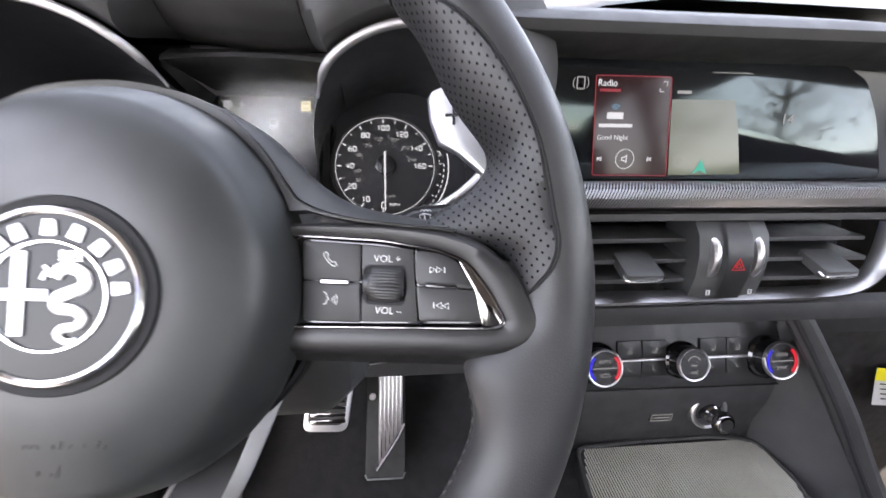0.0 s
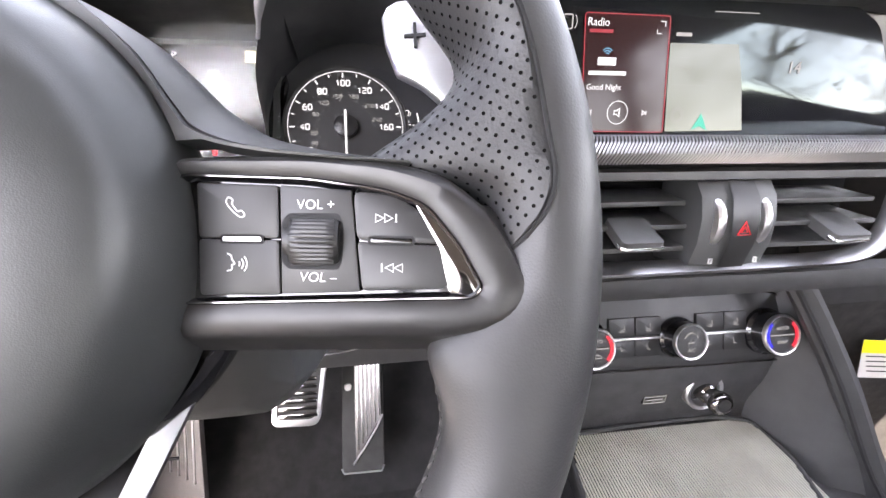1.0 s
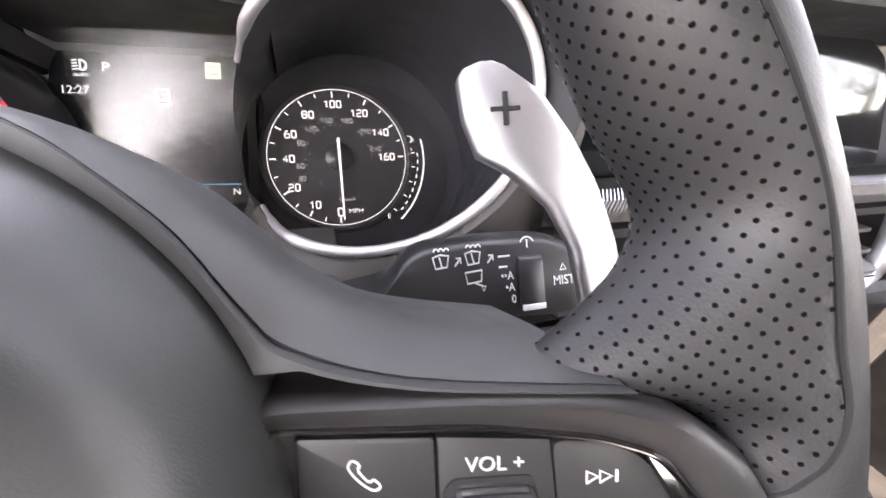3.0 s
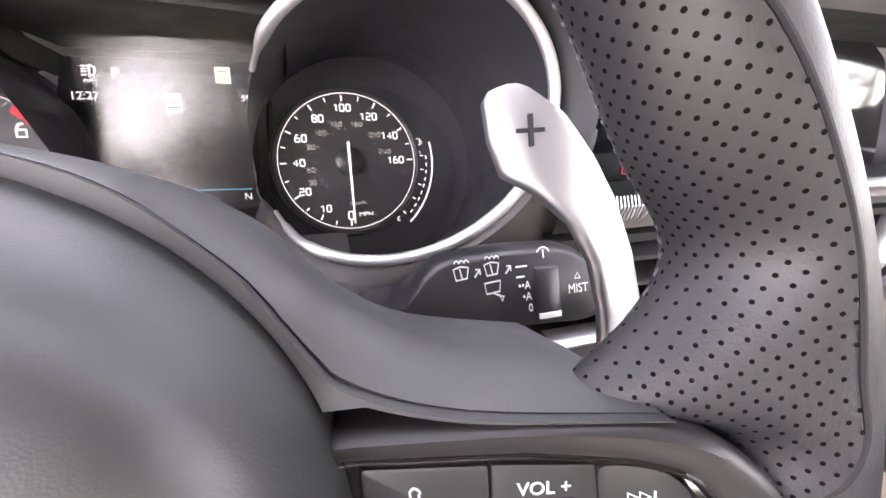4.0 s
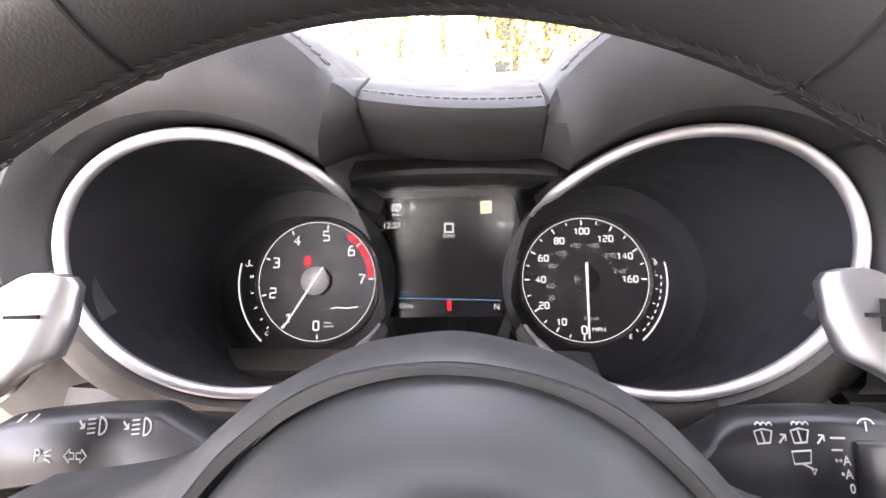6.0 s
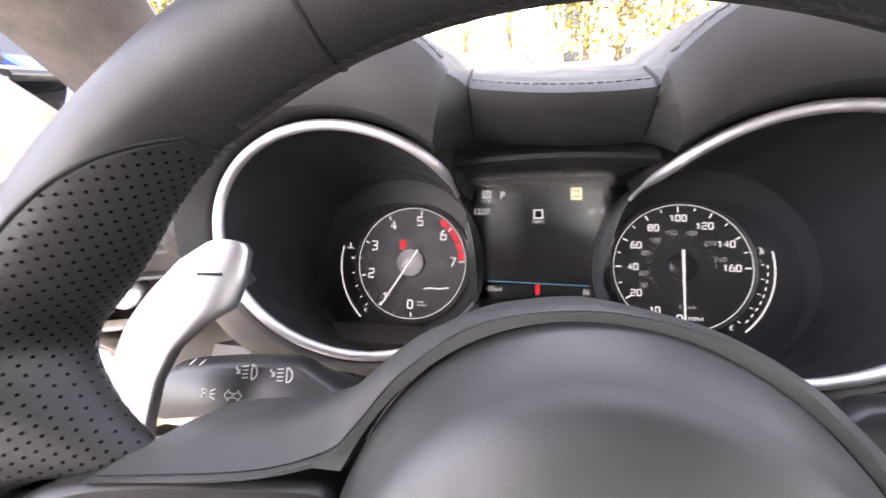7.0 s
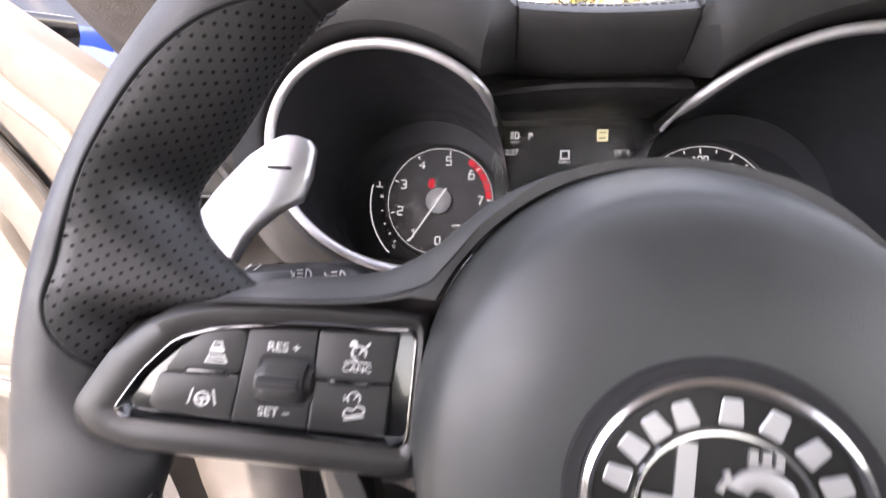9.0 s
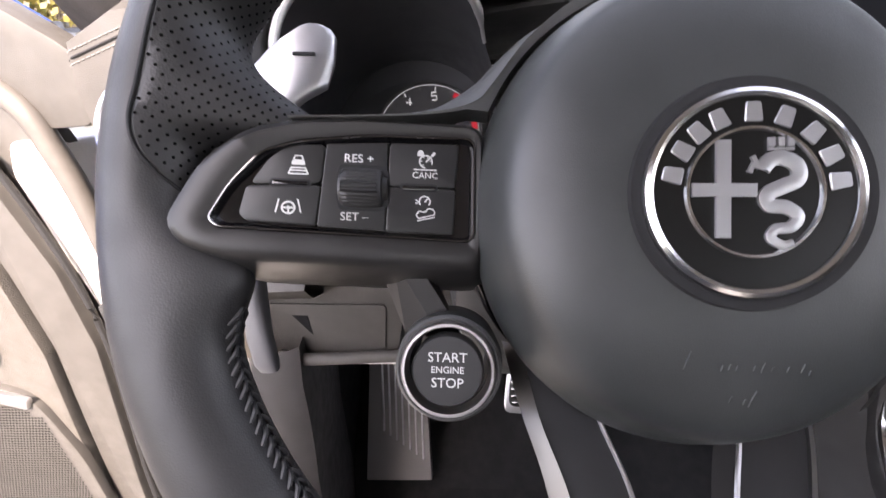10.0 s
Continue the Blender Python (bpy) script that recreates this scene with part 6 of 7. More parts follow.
tagged(part("bonnet_lever", bm, grained("grey lever plastic", (0.105, 0.105, 0.11), (0.125, 0.125, 0.13), 0.42, 2000, 0.00005)), "satin grey release lever under the dashboard", "lever")

# steering column shroud
col = thing("steering_column", Matrix.Identity(4), "black steering column shroud", "steering column")
bm = B()
rings = []
for y, k, low in ((-0.048, 0.88, -0.152), (-0.042, 1.0, -0.164), (-0.020, 1.06, -0.179), (0.030, 1.08, -0.206), (0.110, 1.10, -0.250)):
    rings.append([(0.004 + x * k, y, -0.09 + (-0.09 - low) * z) for x, z in rounded([(-0.062, -0.95), (-0.040, -0.96), (0.040, -0.97), (0.066, -0.96), (0.081, -0.74), (0.081, -0.35), (0.078, 0.0), (-0.078, 0.0), (-0.080, -0.35), (-0.078, -0.65)], 0.012, 4)])
loft(bm, rings, caps=True)
shroud = part("shroud", bm, SOFT, col, "satin black column shroud")
bm = B()
tube(bm, [(0.0815, -0.030, -0.150), (0.0830, 0.010, -0.151), (0.0850, 0.10, -0.155)], 0.0008, 5)
part("seam", bm, SEAM, col)
bm = B()
tube(bm, [(-0.03, -0.048, -0.178), (0.03, -0.048, -0.178)], 0.0008, 5)
part("seam", bm, SEAM, col)
# panel under the column on the accelerator's side
bm = B()
prism(bm, rounded([(0.02, -0.262), (0.205, -0.262), (0.215, -0.185), (0.02, -0.185)], 0.008, 4), -0.012, 0.0, bevel=0.003)
side_panel = part("panel", bm, HARD, lower)
bm = B()
tube(bm, smooth_line([(0.050, -0.247, 0.001), (0.090, -0.243, 0.001), (0.112, -0.236, 0.001), (0.124, -0.222, 0.001)], 5), 0.0007, 5)
part("trim_line", bm, SATIN, side_panel)

# ---- footwell ----
bm = B()
loft(bm, [[(x, y, z) for y, z in ((-1.3, -0.70), (0.20, -0.70), (0.30, -0.685), (0.42, -0.58), (0.55, -0.40), (0.60, -0.10))] for x in (-0.36, -0.1, 0.2, 0.5, 0.8, 1.1)], closed=False)
tagged(part("floor", bm, CARPET), "dark carpeted footwell floor", "floor", kind="structure")
bm = B()
prism(bm, rounded([(-0.24, -0.40), (0.185, -0.40), (0.170, 0.33), (-0.15, 0.33), (-0.175, 0.22), (-0.24, 0.20)], 0.04, 5), -0.699, -0.690, bevel=0.003)
tagged(part("floor_mat", bm, CARPET), "dark carpet floor mat in the footwell", "floor mat")

# brake pedal
PED = axes((-0.006, 0.255, -0.437), (1, 0, 0), (0, 0.45, 0.89))
brake = thing("brake_pedal", PED, "metal brake pedal with ridged face and bright edge", "pedal", "pedals")
line = rounded([(-0.036, -0.045), (0.030, -0.048), (0.043, 0.048), (-0.020, 0.048), (-0.030, 0.0)], 0.014, 5)
bm = B()
prism(bm, line, -0.010, 0.0, bevel=0.002)
part("pad", bm, SATIN, brake)
bm = B()
prism(bm, [(x * 0.82 + 0.001, y * 0.84 + 0.003) for x, y in line], -0.001, 0.0012, bevel=0.0004)
part("rubber", bm, RUBBER, brake)
for i in range(8):
    y = -0.030 + i * 0.0100
    bm = B()
    box(bm, (-0.0235, y - 0.0032, 0.0010), (0.0285, y + 0.0022, 0.0032), bevel=0.0008)
    part("ridge", bm, DARKCHROME, brake)
bm = B()
box(bm, (-0.012, 0.03, -0.030), (0.012, 0.30, -0.012), bevel=0.003)
part("arm", bm, RUBBER, brake)
# accelerator
ACC = axes((0.072, 0.300, -0.560), (0.998, 0, 0.0), (0.075, 0.47, 0.88))
acc = thing("accelerator_pedal", ACC, "long metal-ribbed accelerator pedal", "pedal", "pedals")
bm = B()
prism(bm, rounded([(-0.032, -0.078), (0.037, -0.079), (0.040, 0.135), (-0.026, 0.135)], 0.006, 4), -0.018, -0.004, bevel=0.003)
part("body", bm, RUBBER, acc)
bm = B()
prism(bm, rounded([(-0.008, -0.055), (0.034, 0.010), (0.036, 0.135), (-0.006, 0.135)], 0.003, 3), -0.005, 0.0010, bevel=0.001)
part("plate", bm, GREYMETAL, acc)
for i in range(6):
    x = -0.003 + i * 0.0070
    bm = B()
    box(bm, (x - 0.0009, -0.048 + (x + 0.008) * 1.55, 0.0005), (x + 0.0009, 0.134, 0.0028), bevel=0.0006)
    part("rib", bm, CHROME, acc)
bm = B()
tube(bm, [(-0.012, -0.062, 0.001), (0.008, -0.035, 0.001), (0.026, -0.008, 0.001), (0.037, 0.014, 0.001)], 0.0016, 6)
part("edge", bm, SATIN, acc)
bm = B()
tube(bm, [(-0.032, -0.070, -0.003), (-0.028, -0.078, -0.003), (0.033, -0.079, -0.003), (0.037, -0.070, -0.003)], 0.0016, 6)
part("edge", bm, SATIN, acc)
bm = B()
lathe(bm, [(0.0, 0.002), (0.005, 0.002), (0.0062, 0.0006), (0.0066, -0.004)], 20, Matrix.Translation((-0.018, 0.062, -0.003)))
part("stop", bm, GREYMETAL, acc)
# footrest
FOOT = axes((-0.222, 0.280, -0.560), (1, 0, 0), (0, 0.42, 0.907))
foot = thing("footrest", FOOT, "grey metal footrest with raised ribs", "footrest", "pedals")
bm = B()
prism(bm, rounded([(-0.054, -0.089), (0.0590, -0.087), (0.053, 0.130), (-0.042, 0.130)], 0.003, 3), -0.014, 0.0, bevel=0.002)
part("plate", bm, shader("grey footrest plate", (0.20, 0.185, 0.18), 0.5, 0.4), foot)
for i in range(7):
    x = -0.020 + i * 0.0110
    bm = B()
    box(bm, (x - 0.0016, -0.004 - i * 0.0078, -0.0005), (x + 0.0016, 0.128, 0.0026), bevel=0.001)
    part("rib", bm, SATIN, foot)

# passenger footwell and sticker
bm = B()
loft(bm, [[(x, y, z) for y, z in ((0.085, -0.172), (0.150, -0.215), (0.182, -0.30), (0.196, -0.45), (0.22, -0.70))] for x in (0.48, 0.8, 1.14)], closed=False)
part("glovebox", bm, HARD, dash)
stk = thing("warning_sticker", axes((0.842, 0.166, -0.378), (0.99, 0.0, -0.13), (0, 0.20, 0.98)), "yellow and white warning label hanging by a white strip", "label")
bm = B()
prism(bm, [(-0.062, -0.032), (0.090, -0.032), (0.078, 0.025), (-0.076, 0.025)], 0.0, 0.0008)
part("paper", bm, WHITE, stk)
bm = B()
prism(bm, [(-0.0726, 0.006), (0.0815, 0.006), (0.0780, 0.0252), (-0.0762, 0.0252)], 0.0010, 0.0014)
part("yellow_band", bm, shader("yellow print", (0.75, 0.68, 0.02), 0.5), stk)
bm = B()
for i in range(4):
    bar(bm, -0.062 + i * 0.0035, 0.000 - i * 0.0075, 0.066 - 0.01 * (i % 2), 0.0018 - i * 0.0075, 0.0012)
bar(bm, -0.020, 0.0140, 0.040, 0.0170, 0.0016)
part("print", bm, SEAM, stk, flat=True)
bm = B()
prism(bm, [(-0.040, 0.024), (-0.022, 0.024), (0.026, 0.086), (0.012, 0.092)], 0.0002, 0.0010)
part("strip", bm, WHITE, stk, "white hanging strip")

# ---- body shell: roof, pillars, screens, sides ----
LINER = grained("roof lining", (0.12, 0.113, 0.105), (0.15, 0.142, 0.133), 0.9, 1500, 0.0003)
# roof is out of view; its front and left edges shape the incoming light
bm = B()
loft(bm, [[(x, y, 0.46 - 0.10 * ((x - 0.37) / 0.75) ** 2 - 0.03 * ((y + 0.6) / 0.7) ** 2) for y in (-1.9, -1.2, -0.6, -0.3, -0.10)] for x in [-0.26 + i * 0.097 for i in range(14)]], closed=False)
bmesh.ops.solidify(bm, geom=bm.faces[:], thickness=0.03)
tagged(part("roof", bm, LINER), "dark grey roof lining", "roof", kind="structure")


PILLARCLOTH = grained("speckled grey pillar lining", (0.055, 0.048, 0.046), (0.095, 0.085, 0.082), 0.7, 500, 0.0005, 0.7)


def pillar(name, pts, r, mat=None):
    bm = B()
    tube(bm, pts, r, 10, flat=0.6)
    tagged(part(name, bm, mat or LINER), "lined body pillar", "pillar", kind="structure")


for s in (-1, 1):
    x = lambda v: 0.37 + s * v
    pillar("pillar", [(x(0.65), -0.14, 0.425), (x(0.75), 0.06, 0.345), (x(0.82), 0.215, 0.195), (x(0.83), 0.275, 0.128), (x(0.835), 0.34, 0.05)], 0.074, PILLARCLOTH)
    pillar("pillar", [(x(0.66), -1.14, 0.40), (x(0.76), -1.12, 0.10), (x(0.78), -1.10, -0.65)], 0.042)
    pillar("pillar", [(x(0.66), -1.85, 0.36), (x(0.72), -2.2, 0.05), (x(0.72), -2.2, -0.6)], 0.09)
bm = B()
loft(bm, [[(0.37 + k * (0.63 + 0.19 * t), -0.10 + 0.76 * t, 0.445 - 0.355 * t - 0.03 * k * k) for k in (-1, -0.5, 0, 0.5, 1)] for t in (0, 0.33, 0.66, 1)], closed=False)
ws = tagged(part("windscreen", bm, GLASS), "clear windscreen", "windscreen", kind="structure")
ws.visible_shadow = False
# unseen tinted panes behind the front seats, added to dim light from behind
TINT = clear("tinted glass", (0.55, 0.57, 0.57))
for name, pts in (("rear_side_window", [(-0.29, -1.16, 0.39), (-0.40, -1.14, 0.05), (-0.40, -2.22, 0.05), (-0.32, -1.88, 0.36)]), ("rear_side_window", [(1.03, -1.16, 0.39), (1.14, -1.14, 0.04), (1.14, -2.22, 0.04), (1.06, -1.88, 0.36)]), ("rear_window", [(-0.30, -1.90, 0.40), (1.04, -1.90, 0.40), (1.10, -2.26, 0.10), (-0.38, -2.26, 0.10)])):
    bm = B()
    bm.faces.new([bm.verts.new(p) for p in pts])
    tagged(part(name, bm, TINT), "unseen tinted car window added to dim light from behind", "window", kind="structure")
# black dotted band at the windscreen's foot
bm = B()
for i in range(110):
    for j in range(3):
        dot(bm, -0.30 + i * 0.0078 + (0.0039 if j % 2 else 0), j * 0.0065, 0.0026 - 0.0006 * j, seg=6)
part("windscreen_dots", bm, VOID, ws, flat=True).matrix_local = axes((0, 0.605, 0.100), (1, 0, 0), (0, -0.88, 0.47))
# right side, rear and left sill walls that close the car
bm = B()
box(bm, (1.14, -2.3, -0.75), (1.20, 0.75, 0.05))
tagged(part("side_panel", bm, PANEL), "dark inner door panels of the far side", "door panel", kind="structure")
bm = B()
box(bm, (-0.46, -2.35, -0.75), (1.20, -2.25, 0.10))
tagged(part("rear_panel", bm, HARD), "dark rear panel of the cabin", "panel", kind="structure")
bm = B()
box(bm, (-0.47, 0.62, -0.75), (1.20, 0.72, 0.06))
tagged(part("bulkhead", bm, HARD), "dark bulkhead behind the dashboard", "panel", kind="structure")
bm = B()
box(bm, (-0.50, -0.78, -0.80), (-0.36, 0.30, -0.62), bevel=0.02)
tagged(part("door_sill", bm, BODYPAINT), "white painted door sill", "sill", kind="structure")
bm = B()
box(bm, (-0.47, -2.3, -0.75), (-0.40, -0.76, 0.05))
tagged(part("rear_door", bm, PANEL), "closed rear door", "door panel", kind="structure")
# front seats, out of view, placed to block light and reflections from behind
def seat(x, y, tilt):
    st = thing("front_seat", Matrix.Translation((x, y, -0.45)), "unseen black leather front seat that blocks light from behind", "seat", "front seats")
    bm = B()
    box(bm, (-0.25, -0.28, -0.12), (0.25, 0.24, 0.06), bevel=0.05, seg=4)
    part("cushion", bm, LEATHER, st)
    lean = Matrix.Translation((0, -0.28, 0.04)) @ Matrix.Rotation(radians(tilt), 4, "X")
    bm = B()
    box(bm, (-0.24, -0.08, 0.0), (0.24, 0.06, 0.60), bevel=0.05, seg=4)
    for v in bm.verts:
        v.co.x *= 1.0 - 0.32 * max(0.0, v.co.z / 0.60) ** 2
    bmesh.ops.transform(bm, matrix=lean, verts=bm.verts)
    part("backrest", bm, LEATHER, st)
    bm = B()
    box(bm, (-0.115, -0.05, 0.62), (0.115, 0.05, 0.78), m=lean, bevel=0.04, seg=4)
    part("headrest", bm, LEATHER, st)
    bm = B()
    box(bm, (-0.22, -0.25, -0.26), (0.22, 0.2, -0.10))
    part("base", bm, HARD, st)


seat(0.74, -0.74, 18)
seat(0.0, -0.66, 30)

# ---- open driver's door, swung out square to the car ----
DOORTRIM = grained("taupe door trim", (0.055, 0.051, 0.047), (0.070, 0.065, 0.060), 0.55, 1200, 0.0003, 0.5)
door = thing("front_door", Matrix.Translation((-0.60, 0.200, -0.30)), "open driver's door with sunlit panel, speaker grille and white shell", "car door")


def plate(name, pts, y0, y1, mat, label="", bevel=0.003, r=0.01):
    """A plate of the door: outline in (x, z), between two depths; the smaller faces the cabin."""
    bm = B()
    one = B()
    prism(one, rounded([(x + 0.60, z + 0.30) for x, z in pts], r, 3), 0.0, y1 - y0, bevel=bevel)
    join(bm, one, Matrix(((1, 0, 0, 0), (0, 0, -1, y1 - 0.20), (0, 1, 0, 0), (0, 0, 0, 1))))
    return part(name, bm, mat, door, label)


plate("window_frame", [(-0.473, -0.036), (-0.460, 0.030), (-0.475, 0.045), (-0.520, 0.077), (-0.600, 0.133), (-0.80, 0.270), (-1.05, 0.40), (-1.10, 0.38), (-0.82, 0.215), (-0.630, 0.100), (-0.580, 0.030), (-0.532, -0.036)], 0.205, 0.240, DOORTRIM, "sunlit front window frame of the door", 0.006)
plate("shell", [(-0.505, -0.75), (-0.512, -0.16), (-0.530, -0.050), (-0.600, -0.040), (-1.45, 0.02), (-1.45, -0.75)], 0.235, 0.330, BODYPAINT, "white painted door shell", 0.01)
plate("jamb", [(-0.500, -0.75), (-0.512, -0.16), (-0.530, -0.048), (-0.590, -0.046), (-0.606, -0.085), (-0.572, -0.30), (-0.62, -0.75)], 0.212, 0.236, BODYPAINT, "white painted door edge")
plate("inner_skin", [(-0.520, -0.75), (-0.530, -0.045), (-0.575, 0.020), (-0.632, 0.098), (-0.82, 0.212), (-1.10, 0.375), (-1.40, 0.375), (-1.40, -0.75)], 0.222, 0.236, DOORTRIM, "", 0.002)
bm = B()
tube(bm, [(x + 0.60, 0.004, z + 0.30) for x, z in smooth_line([(-0.82, 0.19), (-0.66, 0.095), (-0.590, 0.030), (-0.545, -0.012), (-0.529, -0.062), (-0.519, -0.146), (-0.515, -0.40), (-0.515, -0.75)], 6)], 0.013, 10)
part("door_seal", bm, grained("grey door seal", (0.07, 0.063, 0.057), (0.09, 0.082, 0.075), 0.6), door, "grey rubber door seal")
bm = B()
tube(bm, [(x + 0.60, 0.000, z + 0.30) for x, z in smooth_line([(-0.86, 0.15), (-0.70, 0.07), (-0.625, -0.040), (-0.604, -0.085), (-0.580, -0.200), (-0.578, -0.318), (-0.60, -0.45), (-0.625, -0.593), (-0.64, -0.75)], 6)], 0.004, 8)
part("door_gap", bm, SEAM, door)
plate("trim", [(-0.86, 0.135), (-0.70, 0.055), (-0.630, -0.050), (-0.612, -0.095), (-0.588, -0.200), (-0.586, -0.318), (-0.61, -0.45), (-0.635, -0.593), (-0.65, -0.75), (-0.72, -0.75), (-0.685, -0.593), (-0.668, -0.45), (-0.650, -0.318), (-0.655, -0.200), (-0.672, -0.110), (-0.735, -0.010), (-0.88, 0.075)], 0.190, 0.214, DOORTRIM, "pale door trim moulding", 0.006)
plate("panel", [(-0.66, -0.75), (-0.690, -0.593), (-0.674, -0.45), (-0.655, -0.318), (-0.660, -0.200), (-0.678, -0.110), (-0.74, -0.010), (-0.90, 0.06), (-1.40, 0.06), (-1.40, -0.75)], 0.180, 0.216, grained("woven door panel", (0.070, 0.064, 0.057), (0.092, 0.084, 0.076), 0.75, 700, 0.0008, 0.8), "grained door panel", 0.008)
plate("grab_handle", [(-0.715, -0.300), (-0.740, -0.285), (-0.86, -0.27), (-0.86, -0.33), (-0.730, -0.325)], 0.165, 0.182, DOORTRIM, "", 0.006)
plate("speaker_frame", [(-0.680, -0.66), (-0.676, -0.50), (-0.700, -0.385), (-0.76, -0.360), (-0.95, -0.340), (-0.95, -0.66)], 0.170, 0.182, DOORTRIM, "speaker surround", 0.004, 0.03)
plate("speaker_rim", [(-0.700, -0.385), (-0.76, -0.363), (-0.95, -0.345), (-0.95, -0.362), (-0.76, -0.385), (-0.708, -0.402)], 0.164, 0.172, SATIN, "", 0.002, 0.004)
bm = B()
for i in range(42):
    for j in range(40):
        x, z = -0.700 - i * 0.0052 - (0.0026 if j % 2 else 0), -0.400 - j * 0.0052
        if x > -0.715 and z > -0.42:
            continue
        one_r = 0.0017
        c = Vector((x + 0.60, -0.0312, z + 0.30))
        bm.faces.new([bm.verts.new(c + Vector((one_r * math.cos(k * math.pi / 3), 0, one_r * math.sin(k * math.pi / 3)))) for k in range(6)])
tagged(part("grille_holes", bm, HOLE, door, "fine speaker perforation", flat=True), kind="stuff")

plate("mirror", [(-0.90, 0.170), (-0.84, 0.163), (-0.733, 0.146), (-0.737, 0.118), (-0.765, 0.085), (-0.90, 0.07)], 0.350, 0.420, GLOSS, "black door mirror", 0.006, 0.008)
plate("mirror_arm", [(-0.800, -0.040), (-0.770, -0.038), (-0.775, 0.110), (-0.815, 0.110)], 0.300, 0.375, GLOSS, "black mirror arm", 0.006, 0.006)
plate("mirror_glass", [(-0.88, 0.150), (-0.800, 0.146), (-0.742, 0.136), (-0.768, 0.094), (-0.88, 0.085)], 0.346, 0.352, CHROME, "mirror glass", 0.001, 0.006)

# ---- outside ----
ASPHALT = grained("asphalt", (0.10, 0.098, 0.095), (0.15, 0.147, 0.14), 0.9, 60, 0.004)


def ground_at(x, y):
    """The car park rises gently beyond the open door and ahead."""
    left = max(0.0, min(10.0, -1.0 - x))
    return GROUND + 0.15 * left + 0.012 * left * max(0.0, left - 1.5) * 0.5 + 0.035 * max(0.0, min(30.0, y - 1.0))


bm = B()
XS = [-900, -200, -60, -30, -20, -14, -11, -9, -7, -5.5, -4, -3, -2, -1.5, -1, 0, 4, 10, 30, 100, 900]
YS = [-900, -200, -60, -20, -8, -2, 1, 4, 8, 14, 20, 31, 60, 200, 900]
loft(bm, [[(x, y, ground_at(x, y)) for y in YS] for x in XS], closed=False)
tagged(part("ground", bm, ASPHALT), "pale asphalt car park", "ground", kind="structure")

LEAF = shader("sunlit yellow-green leaves", (0.16, 0.15, 0.03), 0.6)
oi = LEAF.node_tree.nodes.new("ShaderNodeNewGeometry")
tone(LEAF, oi.outputs["Random Per Island"], (0.07, 0.08, 0.015), (0.26, 0.20, 0.04), 0.0, 1.0)
BARK = grained("grey-brown bark", (0.09, 0.07, 0.05), (0.16, 0.13, 0.10), 0.9, 25, 0.02, 0.8)
WALL = grained("cream building wall", (0.55, 0.49, 0.40), (0.62, 0.56, 0.46), 0.8, 20, 0.003)
PANE = shader("dark window pane", (0.02, 0.025, 0.03), 0.12, spec=0.3)


def tree(x, y, height, seed, lean=0.0, leaves=1400, trunk=0.16):
    rnd = random.Random(seed)
    t = thing("tree", Matrix.Translation((x, y, ground_at(x, y))), "slender tree with thin yellow-green foliage", "tree", "trees by the car park")
    bm = B()
    tips = []
    line = [Vector((lean * k * k * height, 0.05 * math.sin(k * 5 + seed), k * height)) for k in [i / 10 for i in range(11)]]
    tube(bm, line, [trunk * (1 - 0.09 * i) for i in range(11)], 8, up=(0, 1, 0.01))
    for i in range(26):
        k = rnd.uniform(0.22, 0.95)
        a = rnd.uniform(0, 2 * math.pi)
        p = line[int(k * 10)]
        l = height * rnd.uniform(0.14, 0.30) * (1.15 - 0.6 * k)
        pts = [p]
        for s in range(4):
            q = pts[-1] + Vector((math.cos(a), math.sin(a), rnd.uniform(0.1, 0.9))) * l / 4
            a += rnd.uniform(-0.4, 0.4)
            pts.append(q)
        tube(bm, pts, [trunk * 0.28 * (1 - 0.2 * s) for s in range(5)], 5)
        tips += pts[1:]
    part("trunk", bm, BARK, t)
    bm = B()
    for i in range(leaves):
        c = rnd.choice(tips) + Vector([rnd.gauss(0, 0.38) for _ in range(3)])
        n = Vector([rnd.gauss(0, 1) for _ in range(3)]).normalized()
        u = n.orthogonal().normalized()
        v = n.cross(u)
        s = rnd.uniform(0.05, 0.13)
        bm.faces.new([bm.verts.new(c + u * s * a + v * s * 0.6 * b) for a, b in ((-1, 0), (-0.2, -1), (1, 0), (-0.2, 1))])
    tagged(part("crown", bm, LEAF, t, flat=True), kind="stuff")


for i, (x, y, h) in enumerate(((-2.6, 17.0, 8.0), (-1.0, 20.0, 9.5), (0.55, 15.5, 9.0), (1.9, 17.0, 10.0), (2.9, 16.0, 9.0), (3.9, 15.0, 8.5), (5.4, 19.0, 10.0), (-6.0, 24.0, 9.0), (8.5, 22.0, 10.0))):
    tree(x, y, h, 20 + i, 0.02 * (-1) ** i, 1500 if i < 7 else 900, 0.17)
for i, (x, y, h) in enumerate(((-16.0, 11.5, 9.0), (-13.5, 13.0, 8.0), (-19.0, 9.0, 9.5), (9.0, -7.0, 9.0), (7.0, -10.5, 10.0), (11.0, -3.0, 9.0))):
    tree(x, y, h, 60 + i, 0.02, 1100, 0.22)
# young trees between the parked cars
for i, (x, y, h) in enumerate(((-8.2, 8.3, 4.2), (-9.4, 7.4, 4.4), (-8.2, 9.9, 4.6))):
    tree(x, y, h, 80 + i, 0.02, 1300, 0.08)

# lamp pole
bm = B()
tube(bm, [(0.10, 10.5, GROUND), (0.10, 10.5, 5.0), (0.10, 10.5, 9.0)], [0.16, 0.14, 0.11], 14, up=(0, 1, 0))
tagged(part("light_pole", bm, shader("white painted pole", (0.80, 0.79, 0.76), 0.5)), "white painted light pole in the car park", "pole")


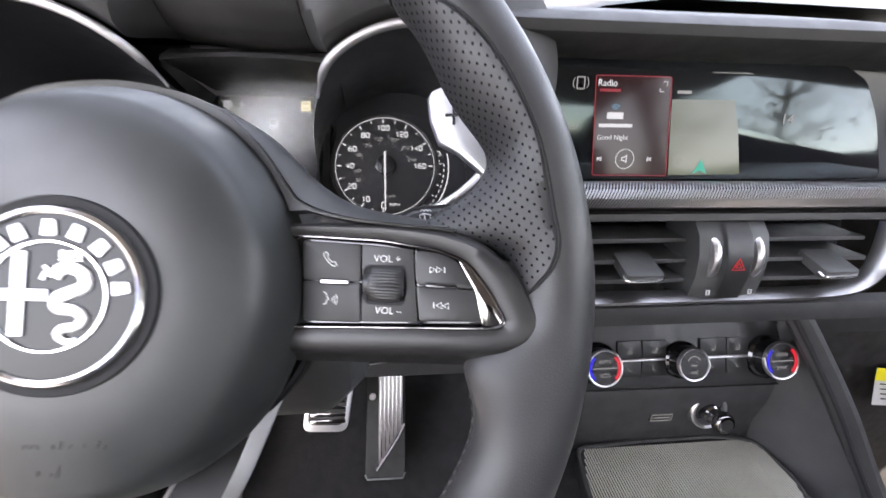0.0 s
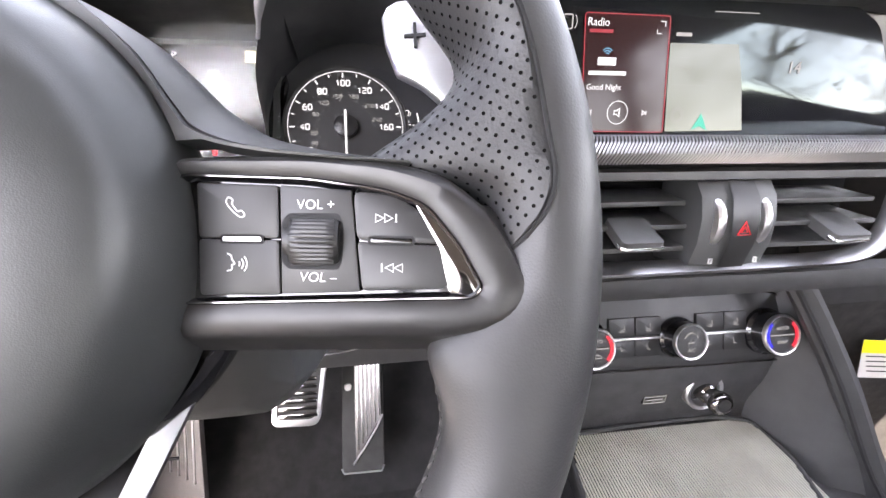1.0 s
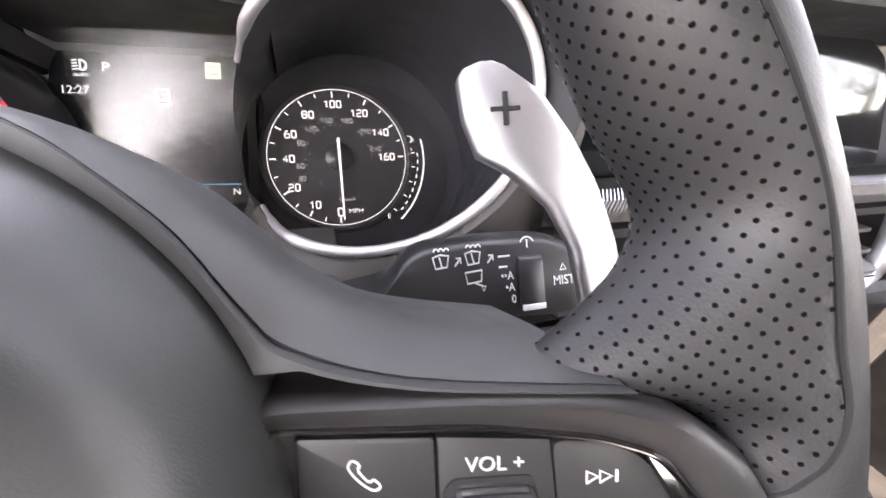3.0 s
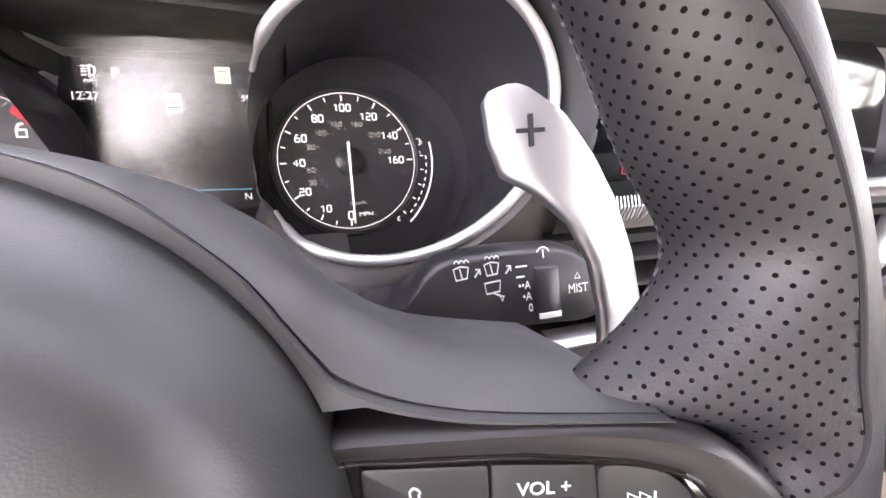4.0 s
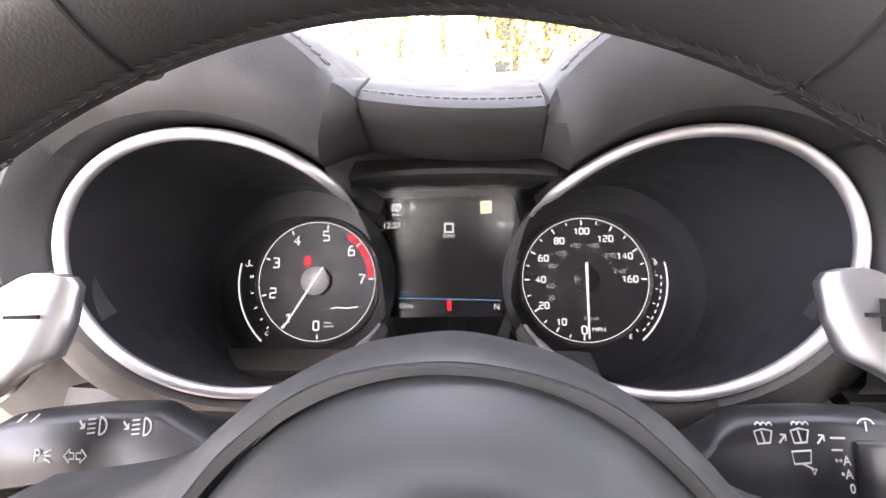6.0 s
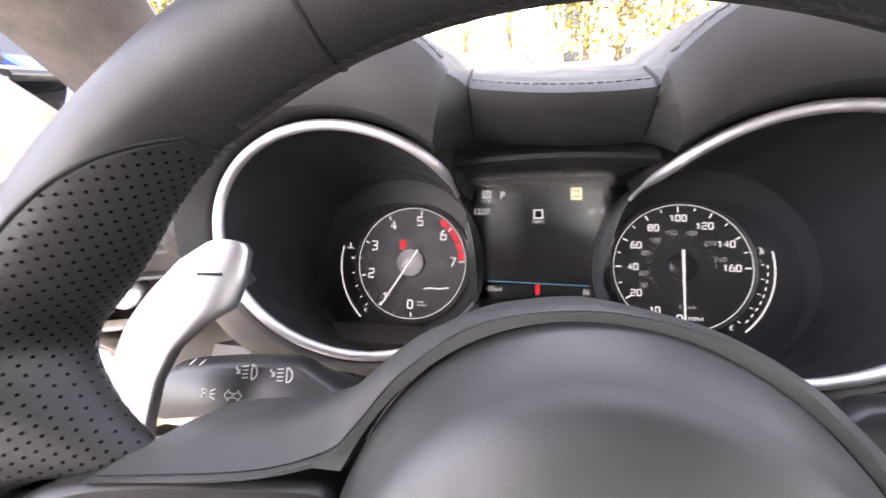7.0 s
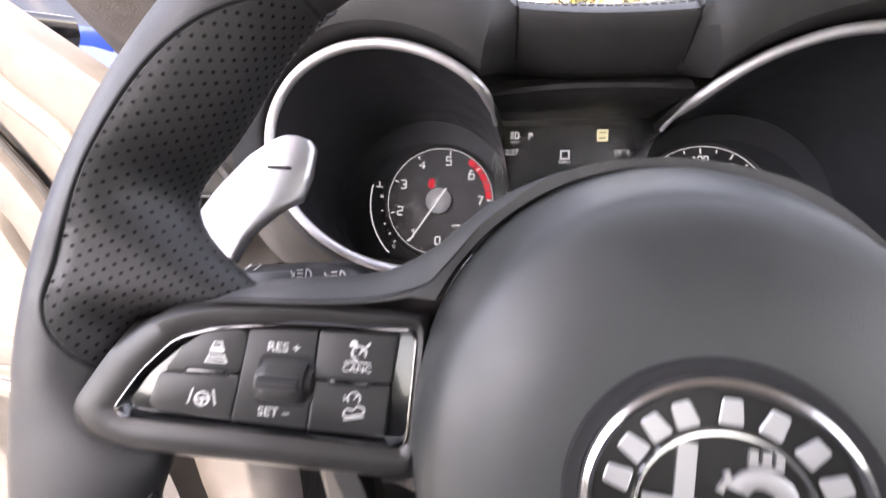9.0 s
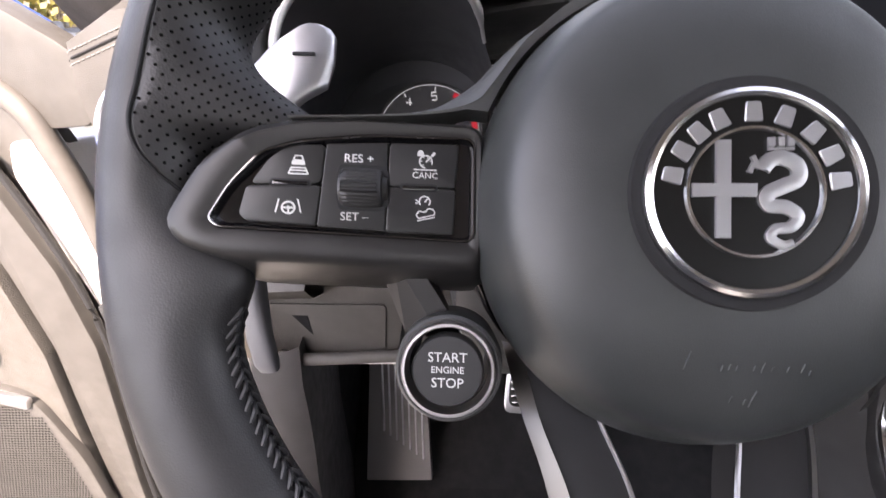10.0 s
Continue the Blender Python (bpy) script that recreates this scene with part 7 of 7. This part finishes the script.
def building(name, x0, y0, x1, y1, h, rows, cols, face, label):
    b = thing(name, Matrix.Translation((x0, y0, ground_at((x0 + x1) / 2, (y0 + y1) / 2))), label, "building", "buildings")
    w, d = x1 - x0, y1 - y0
    bm = B()
    box(bm, (0, 0, -0.2), (w, d, h))
    part("wall", bm, WALL, b)
    bm = B()
    box(bm, (-0.3, -0.3, h), (w + 0.3, d + 0.3, h + 0.35))
    part("roof", bm, shader("roof edge", (0.35, 0.30, 0.25), 0.8), b)
    for r in range(rows):
        for c in range(cols):
            z = 1.1 + r * 3.2
            bm = B()
            if face == "y":
                u = w * (c + 0.5) / cols
                box(bm, (u - 0.6, -0.06, z), (u + 0.6, 0.1, z + 1.5))
            else:
                u = d * (c + 0.5) / cols
                box(bm, (w - 0.1, u - 0.6, z), (w + 0.06, u + 0.6, z + 1.5))
            win = part("window", bm, PANE, b)
            bm = B()
            if face == "y":
                box(bm, (u - 0.7, -0.12, z - 0.12), (u + 0.7, 0.0, z - 0.02))
            else:
                box(bm, (w, u - 0.7, z - 0.12), (w + 0.12, u + 0.7, z - 0.02))
            part("sill", bm, WALL, win)


building("building", 1.0, 34.0, 26.0, 44.0, 7.0, 2, 7, "y", "cream building behind the trees")
building("building", -40.0, 2.0, -24.0, 30.0, 7.5, 2, 8, "x", "sunlit cream building beyond the parked cars")


CARGLASS = shader("tinted car glass", (0.03, 0.035, 0.045), 0.08, spec=0.6)
BLUEPAINT = shader("blue car paint", (0.02, 0.06, 0.30), 0.25, coat=0.8)
BLACKPAINT = shader("black car paint", (0.01, 0.011, 0.013), 0.2, coat=0.8)
GREENPAINT = shader("dark green car paint", (0.03, 0.07, 0.06), 0.25, coat=0.8)


def car(x, y, turn, length, height, paint, label):
    """A parked car: x, y of its middle, nose along +y before turning."""
    c = thing("parked_car", Matrix.Translation((x, y, ground_at(x, y))) @ Matrix.Rotation(radians(turn), 4, "Z"), label, "car", "parked cars")
    L, H, W = length / 2, height, 0.90
    side = [(-L, 0.35), (-L * 0.98, 0.85), (-L * 0.90, H * 0.62), (-L * 0.45, H * 0.63), (L * 0.30, H * 0.60), (L * 0.70, H * 0.57), (L * 0.93, H * 0.50), (L, H * 0.38), (L * 0.98, 0.30), (L * 0.9, 0.22), (-L * 0.9, 0.22)]
    bm = B()
    rows = []
    for k, s in ((-1.0, 0.93), (-0.96, 1.0), (-0.6, 1.0), (0, 1.0), (0.6, 1.0), (0.96, 1.0), (1.0, 0.93)):
        rows.append([(W * k, yy * (1.0 - 0.05 * abs(k) ** 3), 0.5 + (zz - 0.5) * (0.97 if abs(k) == 1 else 1.0) + (0.02 * (1 - k * k) if zz > 0.5 else 0)) for yy, zz in side])
    loft(bm, rows, closed=True, caps=True)
    part("body", bm, paint, c)
    top = [(-L * 0.86, H * 0.62), (-L * 0.62, H * 0.93), (-L * 0.35, H), (0.05 * L, H * 0.985), (L * 0.16, H * 0.94), (L * 0.46, H * 0.60)]
    bm = B()
    loft(bm, [[(k * (W * (0.93 - 0.20 * max(0, (zz / H - 0.62)) / 0.38)), yy, zz) for yy, zz in top] for k in (-1, -0.5, 0, 0.5, 1)], closed=True, caps=True)
    part("glasshouse", bm, CARGLASS, c, "dark glazed cabin")
    bm = B()
    roof = [p for p in top if p[1] > H * 0.9]
    loft(bm, [[(k * W * 0.75, yy, zz + 0.012) for yy, zz in roof] for k in (-1, -0.5, 0, 0.5, 1)], closed=False)
    bmesh.ops.solidify(bm, geom=bm.faces[:], thickness=0.02)
    part("roof", bm, paint, c)
    for s in (-1, 1):
        for a, b in ((top[-1], top[-2]), (top[0], top[1])):
            bm = B()
            tube(bm, [(s * W * 0.92, a[0], a[1]), (s * W * 0.76, b[0], b[1])], 0.045, 8)
            part("pillar", bm, paint, c)
        bm = B()
        box(bm, (s * W * 0.95 - 0.02, L * 0.26, H * 0.62), (s * W * 0.95 + s * 0.2 + 0.02, L * 0.34, H * 0.62 + 0.14), bevel=0.03)
        part("mirror", bm, BLACKPAINT, c)
        for yy in (-L * 0.62, L * 0.62):
            wm = Matrix.Translation((s * (W - 0.10), yy, 0.34)) @ Matrix.Rotation(radians(90 * s), 4, "Y")
            bm = B()
            lathe(bm, [(0.20, 0.09), (0.30, 0.10), (0.34, 0.07), (0.34, -0.09), (0.2, -0.1)], 32, wm)
            wh = part("wheel", bm, RUBBER, c)
            bm = B()
            lathe(bm, [(0.0, 0.07), (0.05, 0.085), (0.16, 0.075), (0.21, 0.10), (0.235, 0.10), (0.24, 0.06)], 32, wm)
            part("rim", bm, SATIN, wh)
        bm = B()
        box(bm, (s * W * 0.62 - 0.18, L * 0.90, H * 0.40), (s * W * 0.62 + 0.18, L * 0.985, H * 0.47), bevel=0.03)
        part("headlight", bm, CHROME, c)


car(-4.4, 1.32, 0, 4.5, 1.62, BLUEPAINT, "blue parked car beside the open door")
car(-6.4, 4.6, 0, 4.6, 1.38, BLUEPAINT, "second blue parked car further off")
car(-4.0, 5.95, 0, 4.4, 1.30, BLACKPAINT, "black parked car with light wheels")
car(-1.6, 9.4, 90, 4.6, 1.60, GREENPAINT, "dark green parked car under the trees")
